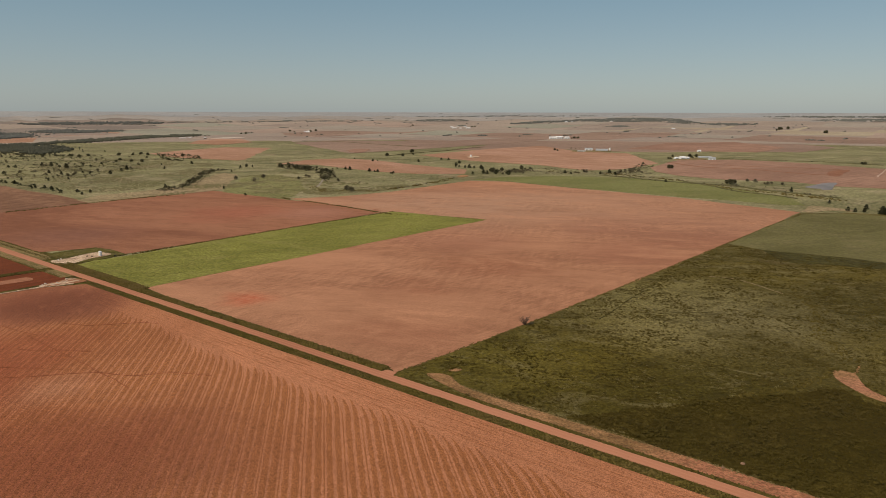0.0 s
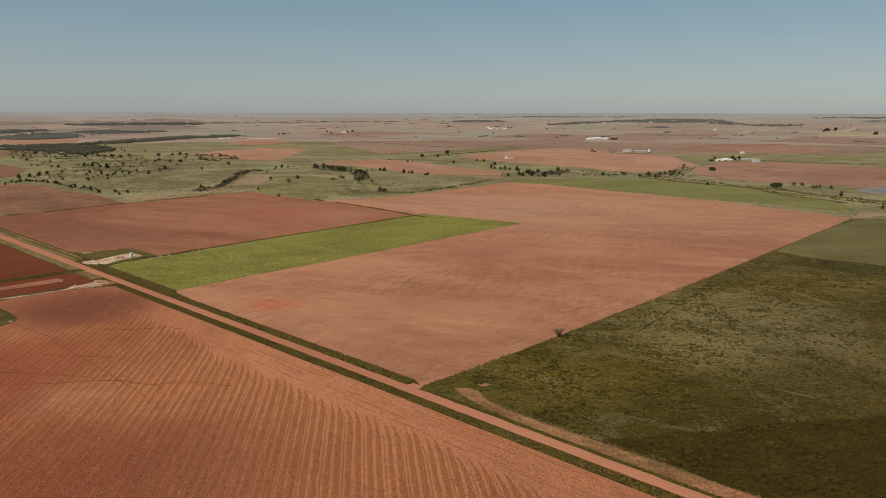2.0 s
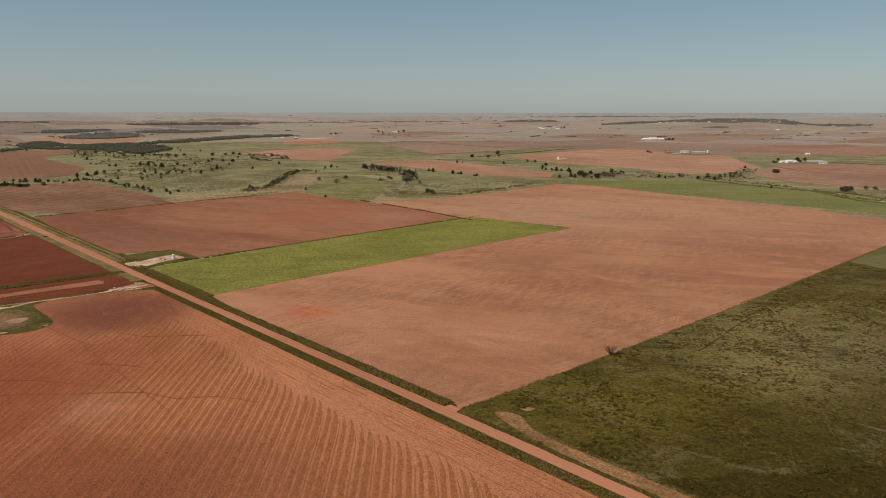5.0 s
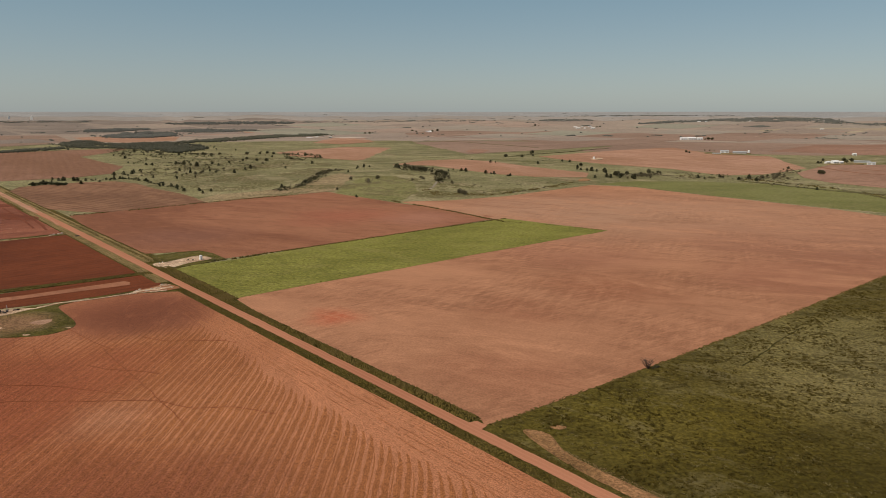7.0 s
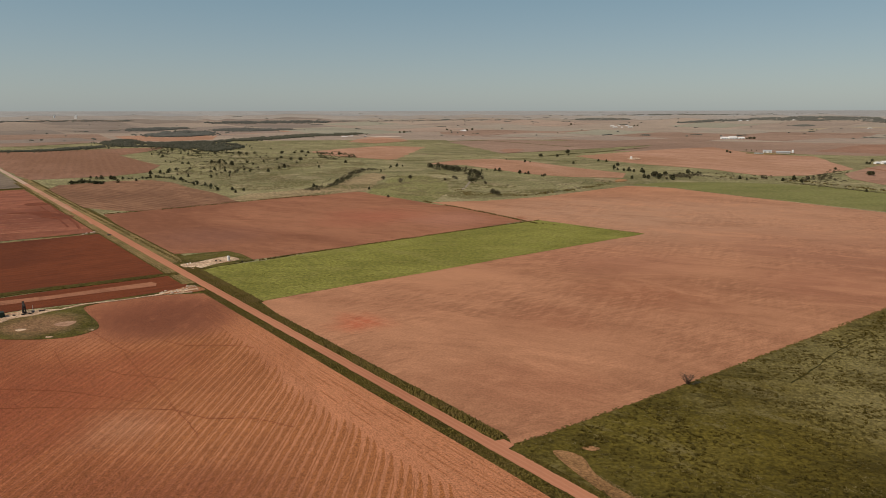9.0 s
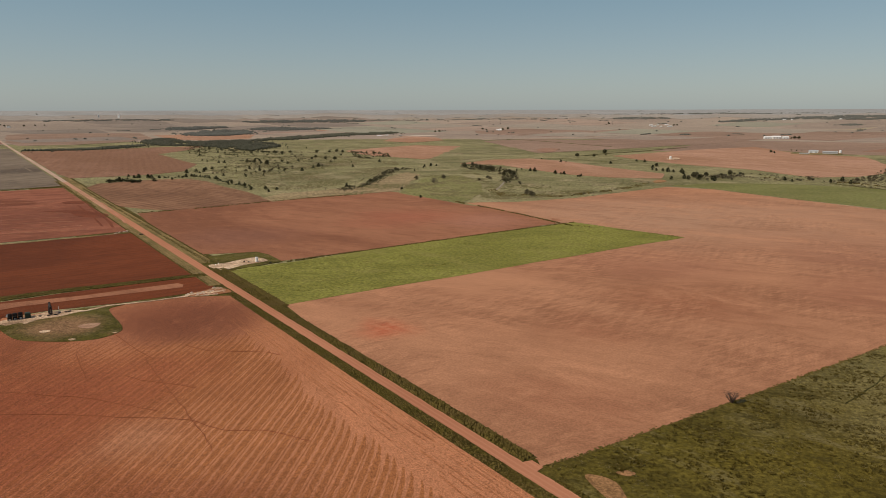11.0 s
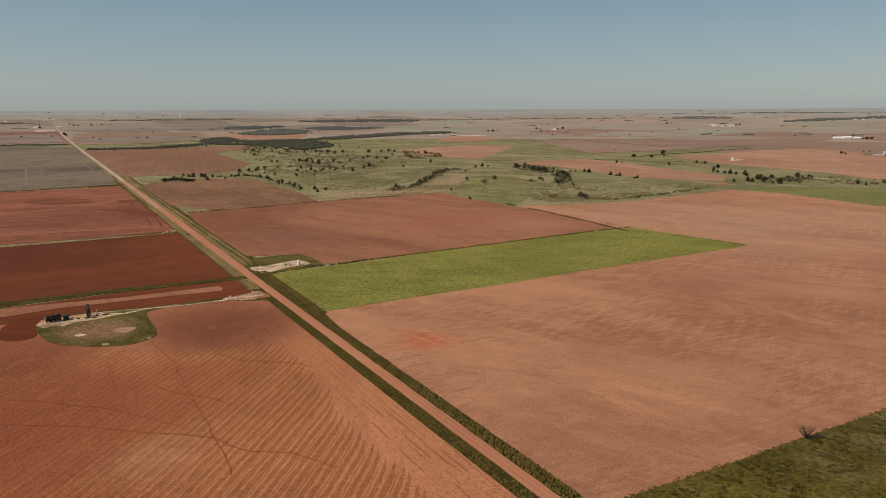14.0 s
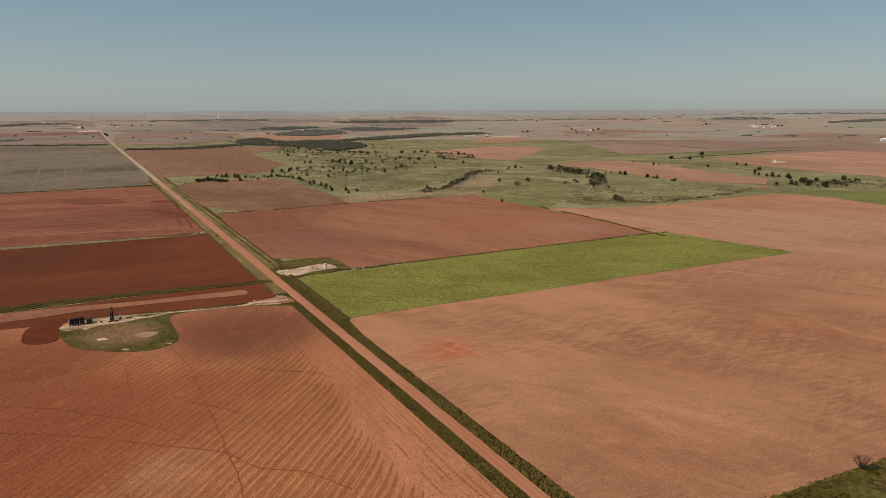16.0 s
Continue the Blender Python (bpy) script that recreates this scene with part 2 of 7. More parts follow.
FORE_SPOTS = ((*DAMP_A, 44, (0.205, 0.075, 0.04, 1), 0.85), (*DAMP_B, 44, (0.20, 0.07, 0.036, 1), 0.85), (*DAMP_C, 30, (0.165, 0.058, 0.03, 1), 0.8), (*RED_A, 40, (0.275, 0.072, 0.034, 1), 0.7), (*RED_B, 46, (0.23, 0.056, 0.026, 1), 0.75),
              # RED_C to RED_E and the last two: red soil plus painted lens vignetting
              (*RED_C, 46, (0.235, 0.066, 0.03, 1), 0.7), (*RED_D, 40, (0.25, 0.074, 0.034, 1), 0.6), (*RED_E, 46, (0.19, 0.056, 0.026, 1), 0.8), (*DRY_A, 18, (0.44, 0.20, 0.105, 1), 0.8), (-75, 172, 44, (0.235, 0.082, 0.04, 1), 0.8), (-112, 172, 40, (0.23, 0.07, 0.032, 1), 0.8))
M_FORE = soil("stubble_red_soil", (0.42, 0.177, 0.097, 1), (0.315, 0.12, 0.061, 1), 100.0, 3.7, 0.0, 0.0075, 0.7, 0.25, FORE_SPOTS, 0.55, 0.9, 2.4)
M_LEFT = soil("damp_red_soil", (0.31, 0.136, 0.082, 1), (0.185, 0.074, 0.043, 1), 160, 9.0, 0.0, 0.006, 0.9, 0.45,
              ((*LEFT_A, 60, (0.33, 0.112, 0.064, 1), 0.7), (*LEFT_B, 50, (0.37, 0.17, 0.11, 1), 0.6), (*LEFT_C, 50, (0.22, 0.098, 0.062, 1), 0.7)), 0.8)
M_DARK = soil("freshly_turned_soil", (0.158, 0.044, 0.018, 1), (0.094, 0.026, 0.0115, 1), 51, 6.0, 0.2, 0.008, 0.85, 0.5, (), 0.8)
M_RED = soil("red_drilled_soil", (0.30, 0.113, 0.072, 1), (0.175, 0.06, 0.038, 1), 46, 5.0, 0.45, 0.006, 0.8, 0.9,
              ((*BAND_A, 26, (0.17, 0.062, 0.04, 1), 0.8),))
M_ROWED = soil("stubble_rows", (0.285, 0.15, 0.094, 1), (0.15, 0.075, 0.046, 1), 156, 8.0, 0.5, 0.006, 0.7, 0.7)
M_GREY = soil("grey_stubble", (0.215, 0.165, 0.117, 1), (0.125, 0.093, 0.066, 1), 75, 26.0, 0.3, 0.0045, 0.85, 0.7,
              ((*GREY_A, 60, (0.085, 0.062, 0.044, 1), 0.8), (*GREY_B, 60, (0.09, 0.065, 0.046, 1), 0.7)))
M_ORANGE = soil("pale_orange_soil", (0.425, 0.24, 0.155, 1), (0.295, 0.155, 0.098, 1), 130, 12.0, 0.15, 0.004, 0.85, 0.7)
M_PINK = soil("pinkish_red_soil", (0.33, 0.19, 0.126, 1), (0.235, 0.128, 0.083, 1), 40, 12.0, 0.15, 0.005, 0.85, 0.8)
M_UMBER = soil("red_brown_soil", (0.265, 0.142, 0.09, 1), (0.20, 0.10, 0.062, 1), 130, 12.0, 0.2, 0.004, 0.85, 0.7)
M_PALE = soil("pale_stubble", (0.40, 0.33, 0.22, 1), (0.30, 0.23, 0.15, 1), 10, 14.0, 0.15, 0.004, 0.6, 0.5)
M_BROWN = soil("brown_stubble", (0.295, 0.195, 0.138, 1), (0.21, 0.134, 0.094, 1), 10, 20.0, 0.1, 0.003, 0.8, 0.6)
M_CROP = grass("young_green_crop", (0.22, 0.21, 0.048, 1), (0.168, 0.161, 0.035, 1), (0.24, 0.21, 0.065, 1), 0.02, 0.45, 0.5, contrast=0.55, mottle=0.4)
M_STRIP = grass("green_hay_strip", (0.185, 0.18, 0.062, 1), (0.15, 0.146, 0.048, 1), (0.215, 0.185, 0.08, 1), 0.008, 0.5, 0.3, contrast=0.4, mottle=0.2)
M_MOWN = grass("mown_pasture", (0.15, 0.13, 0.05, 1), (0.11, 0.096, 0.034, 1), (0.18, 0.145, 0.068, 1), 0.012, 0.5, 0.4, contrast=0.35, mottle=0.3)
M_PASTURE = grass("rough_pasture", (0.128, 0.097, 0.022, 1), (0.062, 0.048, 0.011, 1), (0.185, 0.15, 0.064, 1), 0.012, 0.7, 0.7, (0.12, 0.07, 0.035, 1), 0.3, PATCHES, 0.6, 0.6)
M_LUSH = grass("lush_pasture", (0.08, 0.058, 0.011, 1), (0.044, 0.033, 0.006, 1), (0.11, 0.08, 0.019, 1), 0.02, 0.5, 0.7, contrast=0.6, mottle=0.5)
M_PADGRASS = grass("pad_grass", (0.108, 0.09, 0.02, 1), (0.068, 0.057, 0.012, 1), (0.19, 0.14, 0.065, 1), 0.04, 0.6, 1.3, (0.24, 0.12, 0.06, 1), 0.4,
                   [(*p, 14, (0.25, 0.14, 0.075, 1), 0.75) for p in [(-241, 298), (-238, 304), (-231, 305), (-233, 295)]])
M_DRYVERGE = soil("dry_verge_grass", (0.27, 0.185, 0.085, 1), (0.13, 0.098, 0.038, 1), ALONG, 2.4, 0.6, 0.05, 0.7, 0.6, (), 1.0, 0.4)
M_DARKGRASS = grass("dark_lush_grass", (0.075, 0.064, 0.018, 1), (0.045, 0.039, 0.011, 1), (0.11, 0.088, 0.035, 1), 0.02, 0.3, 0.5)
M_DITCH = grass("ditch_grass", (0.125, 0.11, 0.045, 1), (0.085, 0.075, 0.03, 1), (0.165, 0.135, 0.065, 1), 0.02, 0.5, 0.4)
M_VERGE = grass("verge_grass", (0.098, 0.077, 0.016, 1), (0.055, 0.043, 0.009, 1), (0.16, 0.11, 0.04, 1), 0.05, 0.5, 0.9)
M_DRY = grass("dry_grass", (0.27, 0.19, 0.092, 1), (0.155, 0.115, 0.048, 1), (0.34, 0.20, 0.115, 1), 0.05, 0.6, 0.6)
M_CALICHE = soil("caliche_gravel", (0.60, 0.44, 0.30, 1), (0.27, 0.16, 0.09, 1), 50, 3.0, 0.0, 0.11, 0.8, 0.6, (), 1.4, 0.4)
M_TANSOIL = soil("bare_tan_soil", (0.355, 0.175, 0.09, 1), (0.255, 0.098, 0.05, 1), ALONG, 3.0, 0.15, 0.03, 0.8, 0.6)
M_LOT = soil("white_gravel", (0.58, 0.50, 0.42, 1), (0.36, 0.25, 0.18, 1), 20, 3.0, 0.0, 0.02, 0.8, 0.5)
# muted far fields: haze is mixed into each base colour
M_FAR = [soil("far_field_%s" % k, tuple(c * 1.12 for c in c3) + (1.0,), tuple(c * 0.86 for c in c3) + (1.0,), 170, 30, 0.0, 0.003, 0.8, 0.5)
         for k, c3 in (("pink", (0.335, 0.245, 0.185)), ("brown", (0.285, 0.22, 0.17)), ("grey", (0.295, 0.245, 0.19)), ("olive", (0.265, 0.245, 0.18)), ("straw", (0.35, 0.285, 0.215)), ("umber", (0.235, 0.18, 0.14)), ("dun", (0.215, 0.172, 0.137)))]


def road_material():
    n = Nodes("red_gravel_road", 0.95, 0.1)
    tracks = n.rows(1.7, ALONG, 0.4, 0.02)
    col = n.mix(n.curve(n.noise(0.03, 5.0, 0.6, ALONG, (0.2, 1, 1)), 0.35, 0.65), (0.44, 0.19, 0.105, 1), (0.35, 0.14, 0.075, 1))
    col = n.mix(n.times(n.curve(tracks, 0.5, 0.9), 0.35), col, (0.50, 0.24, 0.14, 1))
    grit = n.noise(2.0, 5.0, 0.75)
    col = n.mix(n.times(n.curve(grit, 0.45, 0.7), 0.3), col, (0.25, 0.11, 0.07, 1))
    n.bump(grit, 0.3, 0.08)
    return n.done(col)


M_ROAD = road_material()
# road gravel paled in two steps, distance haze painted into its colour
M_FARROAD = soil("hazed_gravel_road", (0.47, 0.33, 0.245, 1), (0.36, 0.24, 0.175, 1), ALONG, 3.0, 0.0, 0.02, 0.7, 0.4)
M_MIDROAD = soil("lightly_hazed_road", (0.45, 0.245, 0.16, 1), (0.36, 0.185, 0.115, 1), ALONG, 3.0, 0.0, 0.02, 0.7, 0.4)
M_CEDAR = leafy("cedar_leaves", (0.04, 0.042, 0.02, 1), (0.072, 0.07, 0.033, 1))
M_LEAF = leafy("olive_leaves", (0.088, 0.081, 0.042, 1), (0.15, 0.135, 0.072, 1))
M_SCRUB = leafy("brown_scrub", (0.135, 0.113, 0.066, 1), (0.21, 0.178, 0.104, 1))
M_WEED = leafy("verge_weeds", (0.074, 0.054, 0.012, 1), (0.14, 0.104, 0.026, 1), 0.8, (0.17, 0.115, 0.042, 1), 0.09, 0.6)
M_LOWWEED = leafy("low_verge_grass", (0.086, 0.064, 0.013, 1), (0.135, 0.102, 0.024, 1), 0.8, (0.17, 0.115, 0.04, 1), 0.06, 0.6)
M_TUFT = leafy("pasture_tufts", (0.106, 0.079, 0.016, 1), (0.165, 0.126, 0.032, 1), 0.8, (0.215, 0.172, 0.068, 1), 0.045, 0.8, PATCHES)
M_PASTWEED = leafy("pasture_weed_leaves", (0.065, 0.048, 0.008, 1), (0.108, 0.079, 0.015, 1), 0.8, (0.138, 0.103, 0.028, 1), 0.011, 0.5)
M_LUSHTUFT = leafy("lush_grass_blades", (0.057, 0.042, 0.007, 1), (0.092, 0.067, 0.012, 1), 0.8, (0.108, 0.077, 0.019, 1), 0.03, 0.6)
M_CREEKTUFT = leafy("creek_grass", (0.14, 0.122, 0.05, 1), (0.21, 0.182, 0.085, 1), 0.8, (0.25, 0.20, 0.11, 1), 0.01)
M_GREENTUFT = leafy("hay_tufts", (0.168, 0.161, 0.032, 1), (0.24, 0.226, 0.054, 1), 0.8, (0.22, 0.193, 0.06, 1), 0.03, 0.6)
M_RESIDUE = soil("straw_ridges", (0.43, 0.19, 0.105, 1), (0.34, 0.137, 0.07, 1), 100.0, 3.7, 0.0, 0.0075, 0.7, 0.3, FORE_SPOTS, 0.45, 0.8, 2.4)
M_STUBBLE = soil("standing_stubble", (0.31, 0.119, 0.05, 1), (0.245, 0.09, 0.036, 1), 100.0, 3.7, 0.0, 0.0075, 0.7, 0.3,
                 [(x, y, r, tuple(v * 0.86 for v in c[:3]) + (1.0,), k * 0.8) for x, y, r, c, k in FORE_SPOTS], 0.6, 0.95, 2.6)
M_HEADROW = soil("headland_stubble", (0.365, 0.147, 0.074, 1), (0.29, 0.11, 0.052, 1), 140.0, 3.7, 0.0, 0.0075, 0.7, 0.3, FORE_SPOTS, 0.6, 0.9, 2.4)
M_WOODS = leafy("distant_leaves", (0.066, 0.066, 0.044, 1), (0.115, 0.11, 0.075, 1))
# far copy of the leaves, paled and greyed to hold distance haze
M_FARWOODS = leafy("haze_tinted_leaves", (0.10, 0.10, 0.085, 1), (0.145, 0.142, 0.12, 1))
M_BARK = plain("bark", (0.16, 0.12, 0.09, 1), 0.9, 0, 0.4, 2.0, 0.1)
M_DEADWOOD = plain("bare_branches", (0.20, 0.16, 0.13, 1), 0.9, 0, 0.4, 2.0, 0.1)
M_BRUSH = plain("brown_twigs", (0.10, 0.068, 0.05, 1), 0.9, 0, 0.4, 2.0, 0.1)
M_WHITE = plain("white_metal", (0.78, 0.77, 0.74, 1), 0.5, 0, 0.2, 0.6)
M_TANK = plain("white_tank_paint", (0.80, 0.78, 0.74, 1), 0.45, 0, 0.25, 0.8)
M_GREYROOF = plain("grey_metal_sheet", (0.42, 0.42, 0.41, 1), 0.55, 0.2, 0.3, 0.4)
M_BLACK = plain("black_tank_paint", (0.014, 0.013, 0.012, 1), 0.85, 0, 0.3, 1.2, 0.15)
M_STEEL = plain("dark_rusty_steel", (0.03, 0.022, 0.018, 1), 0.85, 0.0, 0.4, 3.0)
M_GREEN = plain("dark_green_paint", (0.018, 0.034, 0.022, 1), 0.8, 0, 0.3, 1.5)
M_CONCRETE = plain("silo_concrete", (0.86, 0.85, 0.82, 1), 0.85, 0, 0.1, 0.05, 0.2)
M_STONE = plain("pale_rock", (0.46, 0.36, 0.28, 1), 0.9, 0, 0.4, 0.8, 0.2)
M_REDROCK = plain("red_rock", (0.24, 0.14, 0.085, 1), 0.9, 0, 0.4, 0.8, 0.2)
def water_material():
    n = Nodes("pond_water", 0.45, 0.2)
    n.bump(n.noise(0.6, 3.0, 0.5), 0.05, 0.05)
    return n.done(n.mix(n.curve(n.noise(0.05, 4.0, 0.6), 0.35, 0.65), (0.22, 0.185, 0.16, 1), (0.16, 0.135, 0.115, 1)))


M_WATER = water_material()

# ---------------------------------------------------------------- the lie of the land
HEIGHT = 92.0                       # rise of the plain towards its rim
FLAT = 2440.0                       # radius of the level country
HUB = Vector((0.0, 50.0))
DIR = Vector((-0.77394, 0.63326))   # along the section road
SIDE = Vector((-0.63326, -0.77394)) # across it, towards the stubble field
ROAD = Vector((-248.0, 418.5))      # a point on its middle
S_CORNER, S_TURN = -294, -71      # the tilled field's corner and the well-site entrance
ROW_TURN = 100.0


def on_road(s, p):
    """Plan place s metres along the road and p metres to its side."""
    v = ROAD + DIR * s + SIDE * p
    return v.x, v.y


def elevation(x, y):
    """Level farmland with faint swells, rising gently far off."""
    r = math.hypot(x - HUB.x, y - HUB.y)
    z = 0.15 * noise.noise((x / 210.0, y / 210.0, 0.3)) + 0.8 * noise.noise((x / 900.0, y / 900.0, 1.7)) * min(1.0, r / 1500.0)
    if r > FLAT:
        z += HEIGHT * ((r - FLAT) / FLAT) ** 2
    return z


def lift_at(x, y, lift):
    return elevation(x, y) + lift * (1.0 + math.hypot(x, y) / 700.0)


def mesh_from(name, verts, faces, material, smooth=False):
    me = bpy.data.meshes.new(name)
    me.from_pydata(verts, [], faces)
    me.materials.append(material)
    if smooth:
        me.polygons.foreach_set("use_smooth", [True] * len(me.polygons))
    me.update()
    return me


def drape(name, outline, material, lift, label, category, cell=0.0, kind="structure"):
    """A sheet of land inside an outline, lying on the ground, with a turned-down rim."""
    bm = bmesh.new()
    vs = [bm.verts.new((x, y, 0)) for x, y in outline]
    bm.faces.new(vs)
    xs, ys = [p[0] for p in outline], [p[1] for p in outline]
    if not cell:
        cell = max(14.0, min(110.0, max(max(xs) - min(xs), max(ys) - min(ys)) / 16))
    for axis, vals in ((0, xs), (1, ys)):
        k = math.floor(min(vals) / cell) + 1
        while k * cell < max(vals):
            co, no = [0, 0, 0], [0, 0, 0]
            co[axis], no[axis] = k * cell, 1
            bmesh.ops.bisect_plane(bm, geom=bm.verts[:] + bm.edges[:] + bm.faces[:], plane_co=co, plane_no=no)
            k += 1
    bmesh.ops.triangulate(bm, faces=[f for f in bm.faces if len(f.verts) > 4])
    bmesh.ops.recalc_face_normals(bm, faces=bm.faces)
    if sum(f.normal.z for f in bm.faces) < 0:
        bmesh.ops.reverse_faces(bm, faces=bm.faces)
    for v in bm.verts:
        v.co.z = lift_at(v.co.x, v.co.y, lift)
    rim = [e for e in bm.edges if e.is_boundary]
    low = bmesh.ops.extrude_edge_only(bm, edges=rim)["geom"]
    for v in low:
        if isinstance(v, bmesh.types.BMVert):
            v.co.z -= lift * 2.2 * (1.0 + math.hypot(v.co.x, v.co.y) / 700.0)
    me = bpy.data.meshes.new(name)
    bm.to_mesh(me)
    bm.free()
    me.materials.append(material)
    ob = new(name, me)
    return tagged(ob, label, category, kind=kind)


def smooth_outline(points, steps=4):
    """A closed outline rounded through its corners (Catmull-Rom)."""
    out = []
    n = len(points)
    for i in range(n):
        p0, p1, p2, p3 = (Vector(points[(i + k) % n]) for k in (-1, 0, 1, 2))
        for s in range(steps):
            t = s / steps
            v = 0.5 * (2 * p1 + (p2 - p0) * t + (2 * p0 - 5 * p1 + 4 * p2 - p3) * t * t + (3 * p1 - p0 - 3 * p2 + p3) * t ** 3)
            out.append((v.x, v.y))
    return out


def ragged(points, step, amount, seed=0):
    """The outline with points every `step` metres, each moved a little: a worn, uneven edge."""
    rnd = random.Random(seed)
    out = []
    for i, a in enumerate(points):
        b = points[(i + 1) % len(points)]
        d = math.dist(a, b)
        k = max(1, min(60, int(d / step)))
        for s in range(k):
            t = s / k
            j = amount if s else 0.0
            out.append((a[0] + (b[0] - a[0]) * t + rnd.uniform(-j, j), a[1] + (b[1] - a[1]) * t + rnd.uniform(-j, j)))
    return out


def build_ground():
    rings = [0, 40, 80]
    while rings[-1] < 1000:
        rings.append(rings[-1] + 40)
    while rings[-1] < FLAT * 2 - 70:
        rings.append(rings[-1] + 70)
    rings.append(FLAT * 2 + 10)
    n = 180
    verts, faces = [(HUB.x, HUB.y, elevation(HUB.x, HUB.y))], []
    for r in rings[1:]:
        for k in range(n):
            a = 2 * math.pi * k / n
            x, y = HUB.x + r * math.cos(a), HUB.y + r * math.sin(a)
            verts.append((x, y, elevation(x, y)))
    for k in range(n):
        faces.append((0, 1 + k, 1 + (k + 1) % n))
    for i in range(len(rings) - 2):
        for k in range(n):
            a, b = 1 + i * n + k, 1 + i * n + (k + 1) % n
            faces.append((a, a + n, b + n, b))
    ob = new("ground", mesh_from("ground", verts, faces, M_GROUND, True))
    tagged(ob, "olive green rolling grassland reaching to the horizon", "ground", kind="structure")


build_ground()


def band(s0, s1, p0, p1, step=60.0, wobble=0.0, seed=1):
    """Outline of a strip beside the road."""
    rnd = random.Random(seed)
    k = max(1, int(abs(s1 - s0) / step))
    a = [on_road(s0 + (s1 - s0) * i / k, p0 + rnd.uniform(-wobble, wobble)) for i in range(k + 1)]
    b = [on_road(s0 + (s1 - s0) * i / k, p1 + rnd.uniform(-wobble, wobble)) for i in range(k + 1)]
    return a + b[::-1]


# the plain beyond the near farms
def plain_ring():
    out = []
    inner, outer = 2330.0, FLAT * 2 + 4
    n = 120
    a0, a1 = radians(20), radians(200)
    ring_a = [(HUB.x + outer * math.cos(a0 + (a1 - a0) * k / n), HUB.y + outer * math.sin(a0 + (a1 - a0) * k / n)) for k in range(n + 1)]
    ring_b = [(HUB.x + inner * math.cos(a0 + (a1 - a0) * k / n), HUB.y + inner * math.sin(a0 + (a1 - a0) * k / n)) for k in range(n + 1)]
    return ring_a + ring_b[::-1]


drape("distant_plain", plain_ring(), M_PLAIN, 0.10, "haze-tinted brown and pinkish plain of distant fields", "plain", 110)

# road and verges
drape("rough_grass", band(-640, 700, 46, -16, 30), M_VERGE, 0.05, "dark olive rough grass beside the road", "grass", 20)
drape("road", ragged([on_road(-640, 1.9), on_road(-420, 1.9), on_road(-200, 1.9), on_road(-70, 2.1), on_road(30, 2.6), on_road(200, 2.6), on_road(300, 2.6), on_road(300, -3.4), on_road(200, -3.4), on_road(30, -3.2), on_road(-70, -2.6), on_road(-200, -2.5), on_road(-420, -2.5), on_road(-640, -2.5)], 4, 0.2, 3), M_ROAD, 0.16, "straight red gravel section road", "road", 50)
# farther stretches of the same road, in the haze-paled colours
drape("road", band(300, 620, 2.6, -3.4, 40), M_MIDROAD, 0.16, "straight gravel section road lightly tinted by haze", "road", 50)
drape("road", band(620, 3240, 2.6, -3.4, 40), M_FARROAD, 0.16, "straight gravel section road paled by haze", "road", 50)

# ---------------------------------------------------------------- fields
def field(name, outline, material, label, lift=0.1, rag=(25, 1.2), cell=0.0):
    return drape(name, ragged(outline, rag[0], rag[1], len(outline)) if rag else outline, material, lift, label, "field", cell)


M_DRYSLOPE = grass("dry_slope_grass", (0.305, 0.228, 0.128, 1), (0.225, 0.17, 0.088, 1), (0.35, 0.24, 0.145, 1), 0.012, 0.6, 0.3)
M_HOLLOW = grass("green_hollow", (0.215, 0.20, 0.08, 1), (0.165, 0.155, 0.058, 1), (0.27, 0.215, 0.11, 1), 0.012, 0.5, 0.3)


def far_patchwork():
    """Section-line fields of the far plain, squared to the road."""
    rnd = random.Random(21)
    names = ("pink", "brown", "grey", "olive", "straw", "umber", "dun")
    for i in range(-3, 14):
        for j in range(-15, 12):
            s0, p0 = 330 * i, 400 * j
            c = Vector(on_road(s0 + 165, p0 + 200)) - HUB
            if not 2420 < c.length < 4680 or c.y < 300:
                continue
            if rnd.random() < 0.22:
                continue
            a, b = rnd.uniform(0, 90), rnd.uniform(0, 120)
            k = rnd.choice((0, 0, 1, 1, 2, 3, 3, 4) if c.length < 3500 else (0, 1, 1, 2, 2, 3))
            if HUB.x + c.x < -1350 or HUB.x + c.x > 2100:        # lens vignetting put into the colour: darker fields west and far east
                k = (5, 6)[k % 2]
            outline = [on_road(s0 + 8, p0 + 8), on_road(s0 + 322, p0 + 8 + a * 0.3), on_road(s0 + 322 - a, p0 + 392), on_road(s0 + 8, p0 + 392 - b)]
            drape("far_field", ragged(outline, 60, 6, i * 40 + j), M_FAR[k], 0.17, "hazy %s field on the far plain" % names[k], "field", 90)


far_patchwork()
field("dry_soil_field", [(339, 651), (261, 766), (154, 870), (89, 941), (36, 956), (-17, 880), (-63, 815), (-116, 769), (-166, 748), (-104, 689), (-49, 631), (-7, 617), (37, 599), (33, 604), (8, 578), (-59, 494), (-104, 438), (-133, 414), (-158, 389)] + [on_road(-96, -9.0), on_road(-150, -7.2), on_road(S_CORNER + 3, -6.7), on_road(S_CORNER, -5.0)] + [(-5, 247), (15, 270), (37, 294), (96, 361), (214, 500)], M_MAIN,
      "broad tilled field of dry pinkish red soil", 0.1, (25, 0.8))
field("green_field", [(38, 600), (-47, 650), (-109, 573), (-165, 500), (-201, 447), (-220, 426)] + [on_road(-22, -11), on_road(-108, -9.5)], M_CROP,
      "narrow bright green field of young crop", 0.16, (20, 0.8))
